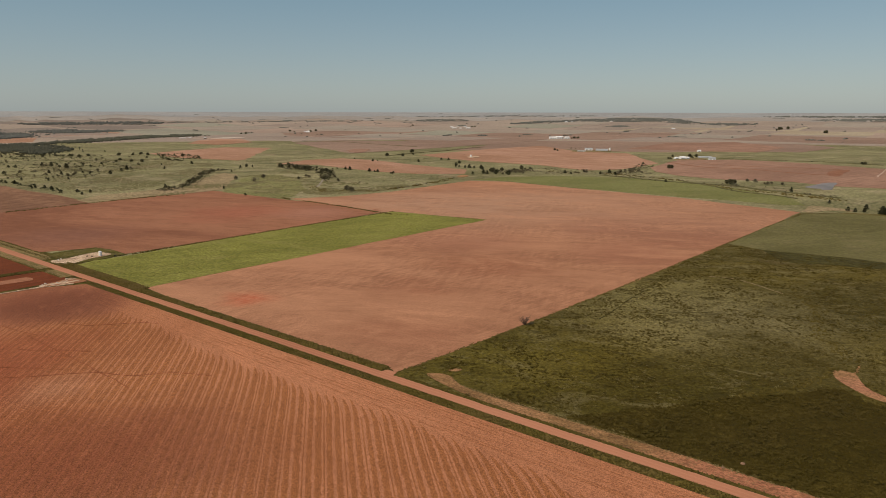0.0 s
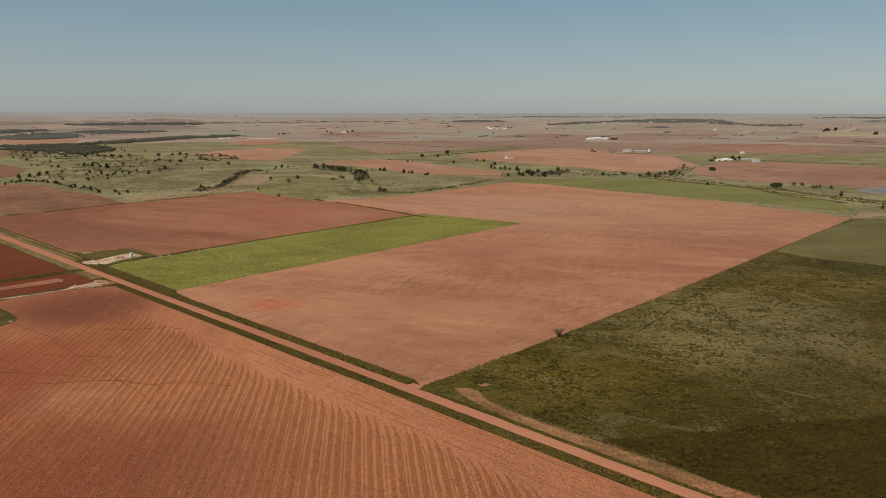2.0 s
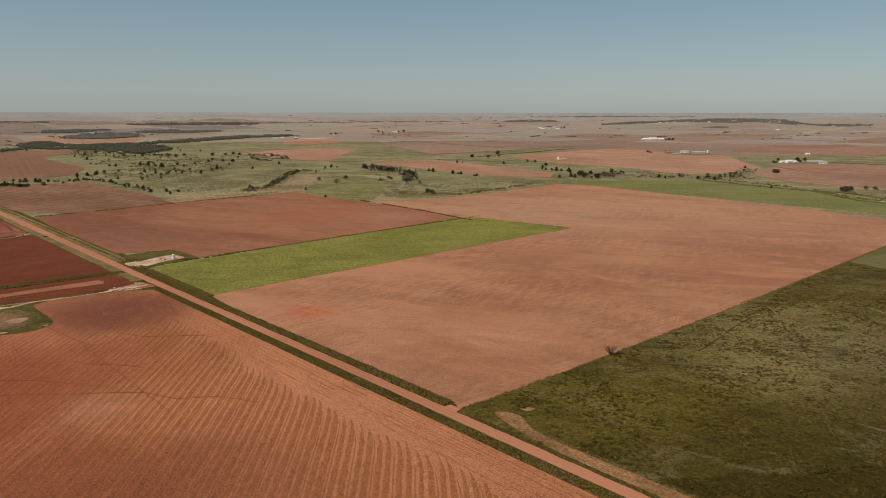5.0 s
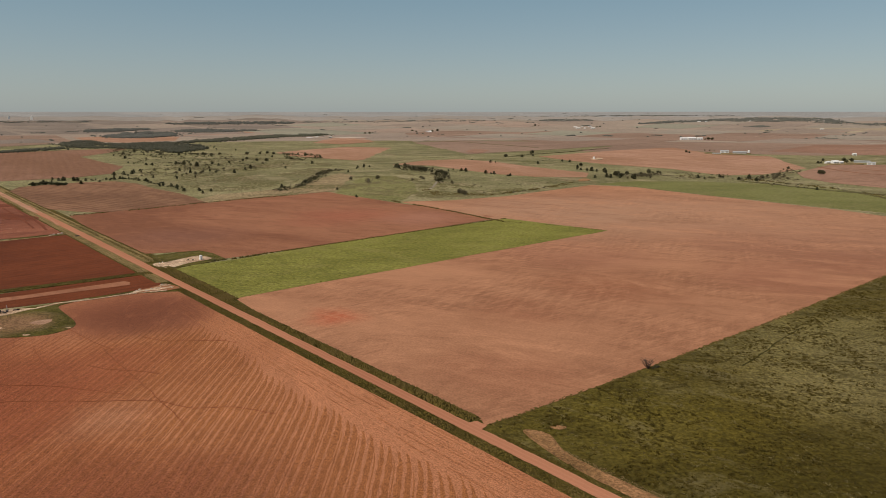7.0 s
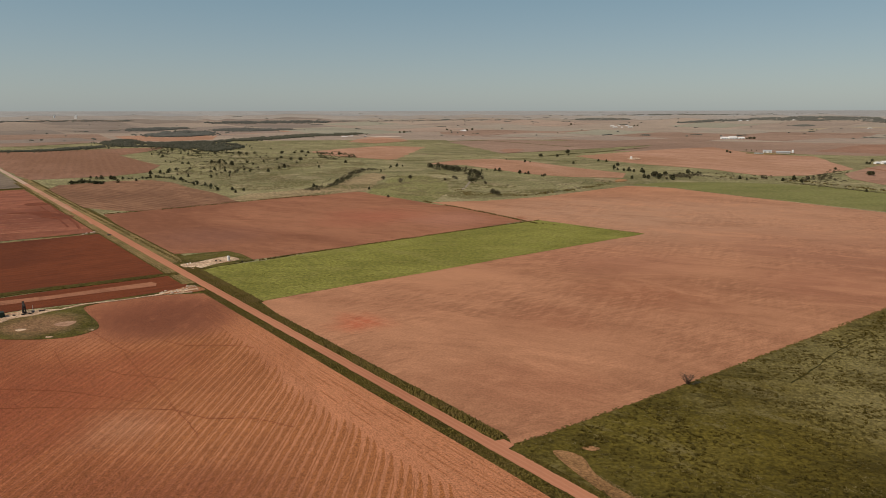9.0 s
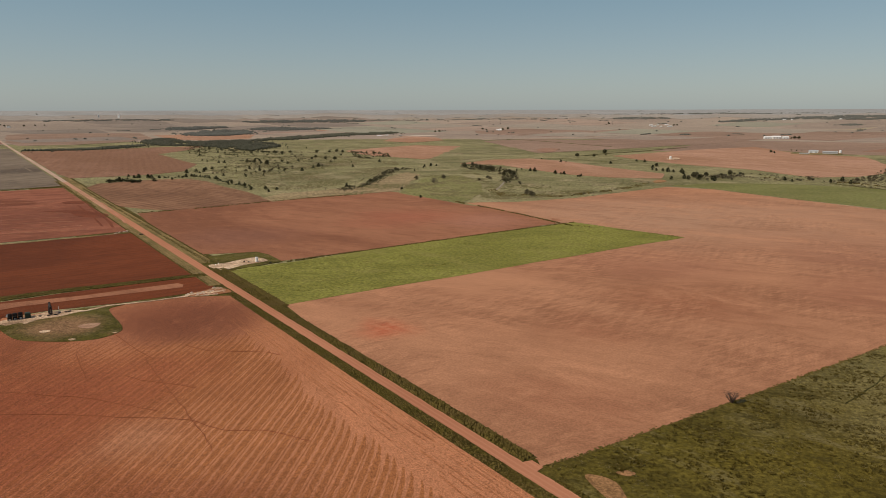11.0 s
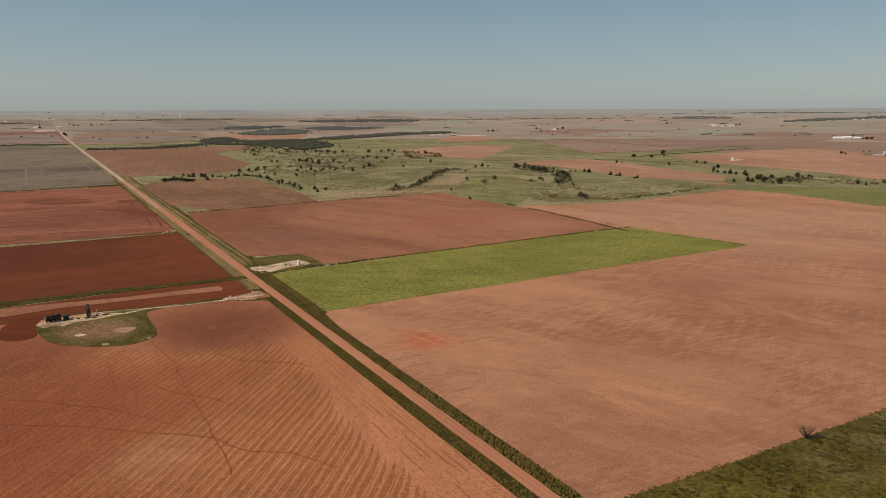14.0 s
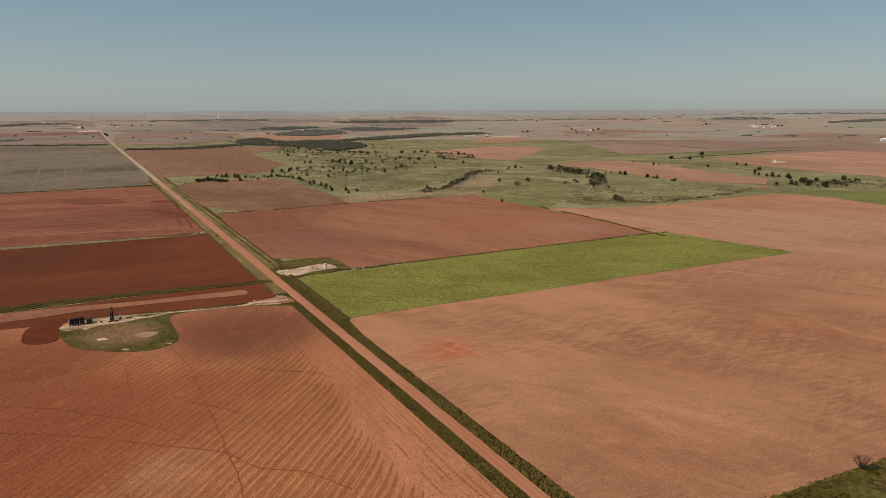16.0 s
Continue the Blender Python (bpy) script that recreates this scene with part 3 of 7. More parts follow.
field("red_soil_field", [(-210, 448), (-166, 501), (-109, 575), (-52, 654), (-87, 685), (-170, 740), (-224, 783), (-261, 815), (-274, 822), (-298, 790), (-326, 763), (-370, 696), (-422, 619), (-439, 597)] + [on_road(180, -13), on_road(40, -12)] + [(-265, 455), (-240, 469), (-226, 462)], M_LEFT,
      "tilled field of damp red soil", 0.1, (25, 0.8))
field("stubble_field", [on_road(-640, 6.5), on_road(-300, 6.5), on_road(-75, 6.7)] + [(-197, 365), (-214, 358), (-226, 348), (-234, 338), (-259, 318), (-276, 299), (-294, 279), (-332, 226)] + [on_road(-640, 460)], M_FORE,
      "wide red soil field with pale straw rows", 0.1, (25, 0.4), 16)
field("turned_strip", [(-366, 241), (-313, 302), (-299, 321), (-280, 348), (-232, 400)] + [on_road(-62, 9)] + [(-217, 365), (-237, 341), (-261, 320), (-276, 299), (-292, 278), (-328, 225)], M_DARK,
      "narrow strip of dark freshly turned red soil", 0.1, (25, 0.5))
field("dark_soil_field", [(-373, 244), (-321, 308), (-308, 327), (-287, 354), (-242, 401)] + [on_road(0, 9), on_road(110, 9)] + [(-370, 509), (-417, 459), (-465, 408), (-546, 319)], M_DARK,
      "freshly turned field of dark red soil", 0.1, (25, 0.5))
field("drilled_field", [(-529, 340), (-471, 412), (-422, 464), (-380, 516)] + [on_road(330, 10)] + [(-673, 762), (-731, 691), (-782, 627), (-882, 512)], M_RED,
      "bright red drilled field with faint lines", 0.1, (30, 0.5))
field("grey_field", [(-893, 517), (-798, 639), (-747, 704), (-694, 775), (-959, 993), (-1514, 1446), (-1718, 1436), (-1902, 1405), (-2323, 1280)], M_GREY,
      "grey brown stubble field with pale tractor lines", 0.12, (40, 1))
field("red_far_field", [(-3082, 1665), (-2666, 1932), (-2563, 2097), (-2488, 2245), (-1744, 1639), (-1839, 1531), (-2002, 1475), (-2426, 1333)], soil("distant_red_soil", (0.25, 0.125, 0.095, 1), (0.17, 0.085, 0.066, 1), 170, 30, 0.0, 0.003, 0.8, 0.5),
      "distant red soil field beside the road", 0.14, (60, 1))
field("rowed_field", [(-643, 752), (-673, 807), (-662, 827), (-640, 869), (-600, 893), (-551, 870), (-486, 813), (-434, 776), (-399, 744), (-360, 704), (-395, 654), (-424, 622), (-452, 624), (-498, 636), (-532, 661)], M_ROWED,
      "brown stubble field with pale rows", 0.1, (30, 1.5))
field("brown_field", [(22, 1750), (143, 2071), (400, 2536), (610, 2394), (1003, 2410), (1087, 2117), (1075, 1910), (866, 1682), (721, 1726), (535, 1670), (382, 1713), (266, 1875), (136, 1755)], M_BROWN,
      "broad brown field behind white sheds", 0.06, (60, 5))
field("dry_slope", [(-387, 728), (-387, 772), (-361, 805), (-325, 870), (-340, 1002), (-338, 1069), (-305, 1034), (-282, 914), (-268, 835), (-294, 797), (-328, 767), (-360, 704)], M_DRYSLOPE,
      "dry tan grass slope above a creek", 0.13, (25, 3))
field("green_hollow", [(-259, 810), (-268, 879), (-285, 973), (-279, 1026), (-246, 1038), (-197, 947), (-164, 837), (-173, 752), (-217, 780)], M_HOLLOW,
      "green grassy hollow with a lone tree", 0.12, (25, 4))
field("orange_field", [(-1383, 1354), (-1271, 1447), (-1193, 1589), (-1114, 1680), (-1040, 1503), (-1002, 1349), (-863, 1226), (-748, 1127), (-681, 1001), (-692, 933), (-736, 886), (-766, 856), (-936, 988)], M_UMBER,
      "red brown bare field beside woodland", 0.1, (40, 2))
field("orange_field", [(-659, 1564), (-626, 1731), (-581, 1866), (-420, 1832), (-312, 1579), (-354, 1466), (-399, 1347), (-470, 1388), (-549, 1433)], M_ORANGE,
      "orange red field between green draws", 0.12, (50, 4))
field("orange_field", [(-303, 1256), (-270, 1363), (-206, 1416), (-138, 1367), (-66, 1263), (-4, 1186), (39, 1139), (33, 1064), (-38, 1062), (-93, 1092), (-144, 1146), (-227, 1244)], M_ORANGE,
      "pale orange field behind a creek grove", 0.12, (50, 3))
field("orange_field", [(-53, 1536), (21, 1650), (125, 1810), (280, 1971), (326, 1711), (427, 1619), (399, 1291), (297, 1158), (236, 1133), (177, 1243), (82, 1326), (7, 1423)], M_ORANGE,
      "wide pinkish bare field by white sheds", 0.12, (50, 4))
field("red_soil_field", [(356, 1196), (468, 1387), (589, 1408), (679, 1314), (746, 1170), (790, 1083), (616, 841), (549, 865), (507, 891), (478, 950), (397, 981), (353, 1043), (341, 1114)], M_PINK,
      "pinkish red field with washed dark streaks", 0.12, (50, 4))
field("orange_field", [(695, 2176), (947, 2273), (933, 1904), (755, 1678), (636, 1723), (568, 1773), (481, 1825)], M_PINK,
      "orange field behind farm buildings", 0.13, (50, 4))
field("red_soil_field", [(-461, 2158), (-349, 2341), (-157, 2304), (142, 2321), (135, 2071), (-7, 1863), (-117, 1718), (-212, 1595), (-304, 1792)], M_BROWN,
      "reddish field among green waterways", 0.13, (50, 4))
field("brown_field", [(-164, 2400), (186, 3055), (548, 3158), (1012, 3027), (1364, 2752), (1682, 2498), (1439, 2131), (1183, 2200), (1003, 2410), (598, 2345), (400, 2536), (141, 2034)], M_BROWN,
      "broad brown stubble field", 0.14, (80, 4))
field("pale_field", [(731, 3302), (1113, 3510), (1453, 3590), (1788, 3354), (2063, 3081), (1754, 2607), (1510, 2776), (1312, 2990), (1091, 3116)], M_PALE,
      "pale straw coloured stubble field", 0.16, (80, 4))
field("pink_field", [(-1743, 2278), (-1679, 2407), (-1496, 2533), (-1326, 2650), (-1323, 2914), (-1277, 3194), (-1417, 2879), (-1484, 2694), (-1449, 2499), (-1264, 2156), (-1331, 1989), (-1478, 2035)], M_ORANGE,
      "pink soil field between dark woods", 0.14, (60, 4))
field("brown_field", [(-2266, 2126), (-2149, 2288), (-1905, 2409), (-1563, 2054), (-1493, 1805), (-1517, 1642), (-1616, 1572), (-1802, 1700)], M_BROWN,
      "brown field beyond a tree line", 0.14, (60, 4))
field("orange_field", [(-838, 2452), (-738, 2536), (-597, 2192), (-647, 2015), (-765, 2093)], M_ORANGE,
      "small orange field by a bare lot", 0.14, (50, 3))
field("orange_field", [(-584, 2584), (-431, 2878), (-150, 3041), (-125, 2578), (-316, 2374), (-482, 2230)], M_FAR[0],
      "pinkish field on the far plain", 0.14, (60, 4))
field("brown_field", [(-684, 2987), (-478, 3222), (-118, 3307), (167, 3160), (-174, 2558), (-371, 2492), (-519, 2431)], M_BROWN,
      "brown field on the far plain", 0.14, (60, 4))

# green land between the fields
field("hay_strip", [(43, 973), (96, 1018), (181, 1029), (275, 1004), (337, 947), (368, 855), (385, 763), (369, 701), (347, 709), (265, 776), (155, 877), (90, 949)], M_STRIP,
      "long strip of green hay along a creek", 0.11, (40, 2))
field("pasture", [on_road(S_CORNER - 3, -2.9), on_road(S_CORNER - 1, -5.5)] + [(-11, 241), (-5, 248), (15, 270), (37, 295), (96, 362), (215, 502), (337, 644), (382, 648), (461, 610), (191, 217)] + [on_road(-640, -300), on_road(-640, -2.7), on_road(S_CORNER - 60, -2.7)], M_PASTURE,
      "rough olive pasture with dry patches", 0.12, (20, 0.5), 20)
LUSH = [(38, 200), (52, 202), (66, 206), (96, 214), (116, 217), (129, 221), (136, 221), (137, 211), (145, 203), (162, 192), (150, 150)] + [on_road(-640, -200), on_road(-640, -10), on_road(-440, -10.4), on_road(-390, -10.4)]
field("lush_grass", LUSH, M_LUSH, "dark lush grass in the low part of the pasture", 0.14, (3, 2.2), 20)

field("dark_grass", [(219, 464), (241, 454), (263, 440), (278, 424), (307, 400), (288, 374), (266, 405), (243, 417), (218, 424), (216, 441)], M_DARKGRASS,
      "band of dark lush grass in the pasture", 0.17, (12, 1.2))
field("green_draw", [(-454, 1843), (-422, 1973), (-296, 1792), (-207, 1551), (-104, 1514), (-28, 1440), (-60, 1370), (-170, 1454), (-235, 1489), (-284, 1431), (-322, 1345), (-382, 1327)], M_GROUND,
      "green grassed waterway between fields", 0.15, (30, 5))


def hazy_rim(inner, sway, material, lift, label):
    n, a0, a1 = 220, radians(20), radians(200)
    out = []
    for base, order in ((FLAT * 2 + 6, range(n + 1)), (inner, range(n, -1, -1))):
        for k in order:
            r = base if base > FLAT * 2 else base + sway * (noise.noise((k * 0.22, lift, 4.0)) + 0.6 * noise.noise((k * 0.9, lift, 8.0)))
            out.append((HUB.x + r * math.cos(a0 + (a1 - a0) * k / n), HUB.y + r * math.sin(a0 + (a1 - a0) * k / n)))
    drape("hazed_horizon_land", out, material, lift, label, "plain", 110)


# two rims whose base colours carry the haze, fading the land towards the sky
M_RIM = soil("hazed_horizon_land", (0.325, 0.315, 0.295, 1), (0.265, 0.26, 0.248, 1), 170, 30, 0.0, 0.0022, 0.9, 0.7)
M_NEARRIM = soil("hazed_far_land", (0.335, 0.295, 0.25, 1), (0.265, 0.232, 0.198, 1), 170, 30, 0.0, 0.0022, 0.9, 0.7)
hazy_rim(4180.0, 240.0, M_NEARRIM, 0.21, "haze-tinted tan land near the horizon")
hazy_rim(4500.0, 170.0, M_RIM, 0.26, "haze-tinted grey land along the horizon")
# ---------------------------------------------------------------- scattered low growth
def lump(sides, rnd):
    """One ragged little clump: a ring on the ground, a ring above it, a crest."""
    v = []
    for k in range(sides):
        a = 2 * math.pi * k / sides
        r = 0.5 * rnd.uniform(0.7, 1.25)
        v.append((r * math.cos(a), r * math.sin(a), -0.12))
    for k in range(sides):
        a = 2 * math.pi * (k + 0.5) / sides
        r = 0.36 * rnd.uniform(0.6, 1.35)
        v.append((r * math.cos(a), r * math.sin(a), rnd.uniform(0.4, 0.85)))
    v.append((rnd.uniform(-0.12, 0.12), rnd.uniform(-0.12, 0.12), rnd.uniform(0.85, 1.1)))
    f = []
    for k in range(sides):
        k2 = (k + 1) % sides
        f += [(k, k2, sides + k), (k2, sides + k2, sides + k), (sides + k, sides + k2, 2 * sides)]
    return np.array(v), np.array(f)


LUMPS = [lump(5, random.Random(k)) for k in range(6)]


def spray(rnd):
    """A tuft of upright blades, each one a narrow triangle."""
    v, f = [], []
    for k in range(9):
        a, r = rnd.uniform(0, 6.28), rnd.uniform(0.0, 0.4)
        x, y, t, w = r * math.cos(a), r * math.sin(a), rnd.uniform(0, 6.28), rnd.uniform(0.10, 0.2)
        lean = rnd.uniform(0.05, 0.3)
        v += [(x - w * math.cos(t), y - w * math.sin(t), -0.1), (x + w * math.cos(t), y + w * math.sin(t), -0.1),
              (x + lean * math.cos(a), y + lean * math.sin(a), rnd.uniform(0.6, 1.1))]
        f.append((3 * k, 3 * k + 1, 3 * k + 2))
    return np.array(v), np.array(f)


SPRAYS = [spray(random.Random(40 + k)) for k in range(6)]
MIXED = LUMPS[:3] + SPRAYS[:3]


def scatter(name, places, material, label, category, templates=LUMPS, kind="stuff", parent=None):
    """Many small clumps in one mesh. places: x, y, width, height."""
    rnd = random.Random(len(places))
    verts, faces, base = [], [], 0
    for x, y, w, h in places:
        v, f = templates[rnd.randrange(len(templates))]
        a = rnd.uniform(0, 6.28)
        c, s = math.cos(a) * w, math.sin(a) * w
        out = np.empty_like(v)
        out[:, 0] = v[:, 0] * c - v[:, 1] * s + x
        out[:, 1] = v[:, 0] * s + v[:, 1] * c + y
        out[:, 2] = v[:, 2] * h + elevation(x, y) + 0.1
        verts.append(out)
        faces.append(f + base)
        base += len(v)
    verts, faces = np.concatenate(verts), np.concatenate(faces)
    me = bpy.data.meshes.new(name)
    me.vertices.add(len(verts))
    me.vertices.foreach_set("co", verts.ravel())
    me.loops.add(faces.size)
    me.loops.foreach_set("vertex_index", faces.ravel())
    me.polygons.add(len(faces))
    me.polygons.foreach_set("loop_start", np.arange(0, faces.size, 3))
    me.update(calc_edges=True)
    me.materials.append(material)
    ob = new(name, me)
    return tagged(ob, label, category, kind=kind)


def inside(x, y, outline):
    hit, j = False, len(outline) - 1
    for i in range(len(outline)):
        (xi, yi), (xj, yj) = outline[i], outline[j]
        if (yi > y) != (yj > y) and x < (xj - xi) * (y - yi) / (yj - yi) + xi:
            hit = not hit
        j = i
    return hit


def fill(outline, count, width, height, seed=0, patch=0.0, patch_size=60.0, within=None, bare=()):
    """Random places inside an outline; patch > 0 gathers them in drifts."""
    rnd = random.Random(seed)
    xs, ys = [p[0] for p in outline], [p[1] for p in outline]
    out, tries = [], 0
    while len(out) < count and tries < count * 12:
        tries += 1
        x, y = rnd.uniform(min(xs), max(xs)), rnd.uniform(min(ys), max(ys))
        if not inside(x, y, outline) or (within and not inside(x, y, within)) or any(inside(x, y, o) for o in bare):
            continue
        if patch and noise.noise((x / patch_size, y / patch_size, seed)) + 0.5 * noise.noise((x / patch_size * 4, y / patch_size * 4, seed)) < rnd.uniform(-0.6, 0.6) * (1 - patch) + patch * 0.12:
            continue
        k = rnd.uniform(0.65, 1.5)
        out.append((x, y, width * k, height * k * rnd.uniform(0.6, 1.2)))
    return out


def along(path, spacing, spread, width, height, seed=0, gaps=0.0):
    """Random places along a line of plan points."""
    rnd = random.Random(seed)
    out = []
    for a, b in zip(path, path[1:]):
        d = math.dist(a, b)
        nx, ny = -(b[1] - a[1]) / d, (b[0] - a[0]) / d
        for _ in range(int(d / spacing)):
            t, o = rnd.random(), rnd.gauss(0, spread)
            x, y = a[0] + (b[0] - a[0]) * t + nx * o, a[1] + (b[1] - a[1]) * t + ny * o
            if gaps and noise.noise((x / 25.0, y / 25.0, seed + 3.3)) < gaps - 0.5:
                continue
            k = rnd.uniform(0.6, 1.45)
            out.append((x, y, width * k, height * k))
    return out


def verge(s0, s1, p0, p1, count, width, height, seed, wave=0.5):
    """Places in a strip beside the road with a wavering edge."""
    rnd = random.Random(seed)
    out = []
    for _ in range(count):
        s = rnd.uniform(s0, s1)
        w = wave * noise.noise((s / 6.0, seed, 0.0)) + wave * 0.7 * noise.noise((s / 21.0, seed, 5.0))
        p = rnd.uniform(p0 + w, p1 + w * 0.6)
        k = rnd.uniform(0.6, 1.5)
        x, y = on_road(s, p)
        out.append((x, y, width * k, height * k * (1 + 0.5 * w)))
    return out


# ---------------------------------------------------------------- verges, tracks and pads
M_TRACK = soil("grassy_tan_track", (0.36, 0.19, 0.10, 1), (0.17, 0.095, 0.04, 1), ALONG, 3.0, 0.2, 0.06, 0.7, 0.7, ((*on_road(-420, -7), 40, (0.36, 0.145, 0.078, 1), 0.9), (*on_road(-480, -7), 45, (0.36, 0.145, 0.078, 1), 0.9), (145, 222, 12, (0.38, 0.165, 0.095, 1), 0.85)), 1.2, 0.4)
drape("verge", band(-640, S_TURN, 1.95, 6.55, 12, 0.12), M_VERGE, 0.12, "dark green grass verge beside the gravel road", "verge", 40)
drape("verge", band(S_CORNER + 4, -8, -2.55, -7.4, 12, 0.2, 2), M_VERGE, 0.12, "weedy green verge along the field edge", "verge", 40)
drape("verge", [on_road(-130, -8), on_road(-108, -10), on_road(-60, -11.5), on_road(-12, -11.5), on_road(-12, -8)], M_VERGE, 0.12, "weedy green corner beside the crop", "verge", 40)
drape("verge", band(10, 700, -3.3, -12.5, 30, 0.3, 3), M_DRYVERGE, 0.12, "dry grassy verge beside the gravel road", "verge", 60)
drape("verge", band(S_TURN + 22, 330, 2.5, 9.2, 25, 0.3, 4), M_DRYVERGE, 0.12, "dry straw coloured verge with wheel tracks", "verge", 60)
drape("verge", band(330, 650, 2.7, 10.5, 25, 0.5, 5), M_DRYVERGE, 0.12, "green verge beside a red field", "verge", 60)
drape("verge", band(-640, S_CORNER - 6, -2.6, -4.5, 10, 0.25, 7), M_VERGE, 0.14, "thin green grass strip beside the road", "verge", 40)
drape("track", ragged(smooth_outline([on_road(-316, -7.2), on_road(-330, -5.0), on_road(-355, -4.3), on_road(-420, -4.2), on_road(-640, -4.2), on_road(-640, -10.4), on_road(-480, -10.2),
                               on_road(-400, -10.0), on_road(-360, -9.7), on_road(-332, -9.4), on_road(-320, -10.6), on_road(-311, -15), on_road(-305, -13), on_road(-305, -10.3)], 5), 2.0, 0.3, 4),
      M_TRACK, 0.17, "bare tan soil track along the pasture edge", "track", 20)
drape("field_entrance", ragged([on_road(S_CORNER - 1.5, -2.3), on_road(S_CORNER + 4.4, -2.3), on_road(S_CORNER + 3.6, -5.2), on_road(S_CORNER - 0.8, -5.2)], 1.5, 0.3), M_ROAD, 0.15, "red soil entrance into the tilled field", "track", 10)
GULLY = ragged(smooth_outline([(141, 237), (144, 239), (147, 237), (148, 234), (146, 228), (145, 223), (145, 219), (147, 213), (147, 207), (144, 210), (141, 214), (140, 218), (139, 224), (139, 231)]), 1.5, 0.5, 8)
drape("bare_gully", GULLY, M_TRACK, 0.16, "eroded bare red soil in the pasture", "soil", 12)
drape("bare_spot", ragged(smooth_outline([(2, 238), (4, 240), (7, 239), (5, 237)]), 1.5, 0.5, 5), M_TRACK, 0.17, "small worn reddish spot in pasture grass", "soil", 6)
MOWN = [(333, 636), (369, 644), (401, 627), (442, 584), (300, 350), (296, 385), (277, 423), (262, 438), (240, 452), (219, 466), (205, 488), (261, 558)]
drape("pasture_mown", ragged(MOWN, 15, 0.8), M_MOWN, 0.16, "smoother green part of the pasture", "pasture", 30)
M_GREYBED = soil("grey_creek_bed", (0.30, 0.255, 0.20, 1), (0.21, 0.17, 0.125, 1), 90, 3.0, 0.0, 0.05, 0.7, 0.5)
drape("creek_bed", smooth_outline([(-161, 870), (-162, 898), (-168, 960), (-167, 968), (-160, 906), (-158, 871)]), M_GREYBED, 0.16, "pale dry creek bed beside trees", "creek", 12)
drape("bare_bank", ragged(smooth_outline([(21, 1021), (28, 1044), (35, 1040), (38, 1026), (33, 1012), (24, 1007)]), 4, 2.0), M_TRACK, 0.16, "bare orange earth bank", "soil", 20)
drape("dirt_flat", ragged(smooth_outline([(341, 655), (352, 668), (366, 690), (376, 697), (386, 686), (398, 664), (391, 656), (376, 664), (362, 658), (349, 650)]), 6, 2.0), M_DRYSLOPE, 0.16, "worn tan soil by a field corner", "soil", 20)
drape("pond", ragged(smooth_outline([(461, 880), (485, 903), (505, 924), (524, 936), (530, 930), (507, 895), (493, 874), (479, 851), (465, 848), (470, 858), (463, 866)]), 5, 2.2, 6), M_WATER, 0.2, "small grey farm pond", "pond", 20)

# headland corners and washed places
M_WASH = soil("damp_wash", (0.17, 0.052, 0.028, 1), (0.13, 0.04, 0.022, 1), 0, 5, 0.0, 0.03, 0.6, 0.4)
M_DAMPBAND = soil("damp_band", (0.205, 0.072, 0.042, 1), (0.15, 0.05, 0.03, 1), 46, 5.0, 0.3, 0.02, 0.7, 0.8)
drape("wash", ragged(smooth_outline([(-532, 584), (-528, 592), (-516, 599), (-508, 604), (-481, 592), (-464, 587), (-453, 575), (-465, 567), (-480, 569), (-496, 580), (-508, 585), (-521, 583)], 3), 6, 1.6), M_WASH, 0.16, "dark damp wash in a red field", "soil", 20)
drape("wash", ragged(smooth_outline([(-570, 644), (-566, 655), (-551, 657), (-540, 645), (-547, 638), (-556, 635)], 3), 5, 1.5), M_WASH, 0.16, "small dark damp wash in a red field", "soil", 20)
drape("wash", ragged(smooth_outline([(-655, 606), (-650, 630), (-628, 645), (-603, 641), (-588, 629), (-592, 616), (-607, 600), (-632, 596)], 3), 9, 2.5), M_DAMPBAND, 0.15, "faint damp band across a red field", "soil", 20)

# well site
M_RING = soil("damp_turned_soil", (0.14, 0.034, 0.012, 1), (0.098, 0.024, 0.009, 1), 20, 2.5, 0.4, 0.05, 0.6, 0.4)
drape("well_pad_grass", smooth_outline([(-261, 292), (-249, 285), (-238, 281), (-228, 282), (-217, 285), (-209, 290), (-206, 297), (-207, 304), (-215, 312), (-228, 322), (-236, 330), (-234, 338), (-240, 337), (-244, 330), (-251, 324), (-259, 315), (-263, 304), (-264, 297)], 6), M_PADGRASS, 0.2, "green grass round a well site", "pad", 12)
drape("well_pad_gravel", smooth_outline(ragged([(-266, 296), (-268, 300), (-264, 308), (-258, 317), (-251, 322), (-244, 324), (-246, 319), (-248, 313), (-250, 310), (-253, 307), (-254, 302), (-254, 299), (-258, 300), (-260, 295)], 4, 0.9)), M_CALICHE, 0.26, "pale gravel well pad", "pad", 10)
M_BARESPOT = soil("pale_bare_spot", (0.38, 0.23, 0.15, 1), (0.25, 0.13, 0.075, 1), 20, 3.0, 0.0, 0.15, 0.8, 0.6)
for outline, what, look_of in (([(-239, 292), (-238, 294), (-235, 294), (-236, 291)], "pale gravel heap on the pad", M_CALICHE), ([(-219, 287), (-218, 288), (-216, 288), (-217, 286)], "pale gravel patch by grass", M_CALICHE),
                      ([(-208, 299), (-207, 300), (-206, 300), (-206, 299)], "pale gravel patch by grass", M_CALICHE), ([(-229, 303), (-227, 307), (-223, 309), (-221, 306), (-221, 302), (-225, 301)], "reddish bare spot on the pad", M_BARESPOT)):
    drape("gravel_patch", ragged(smooth_outline(outline), 1.5, 0.4), look_of, 0.3, what, "gravel", 5)
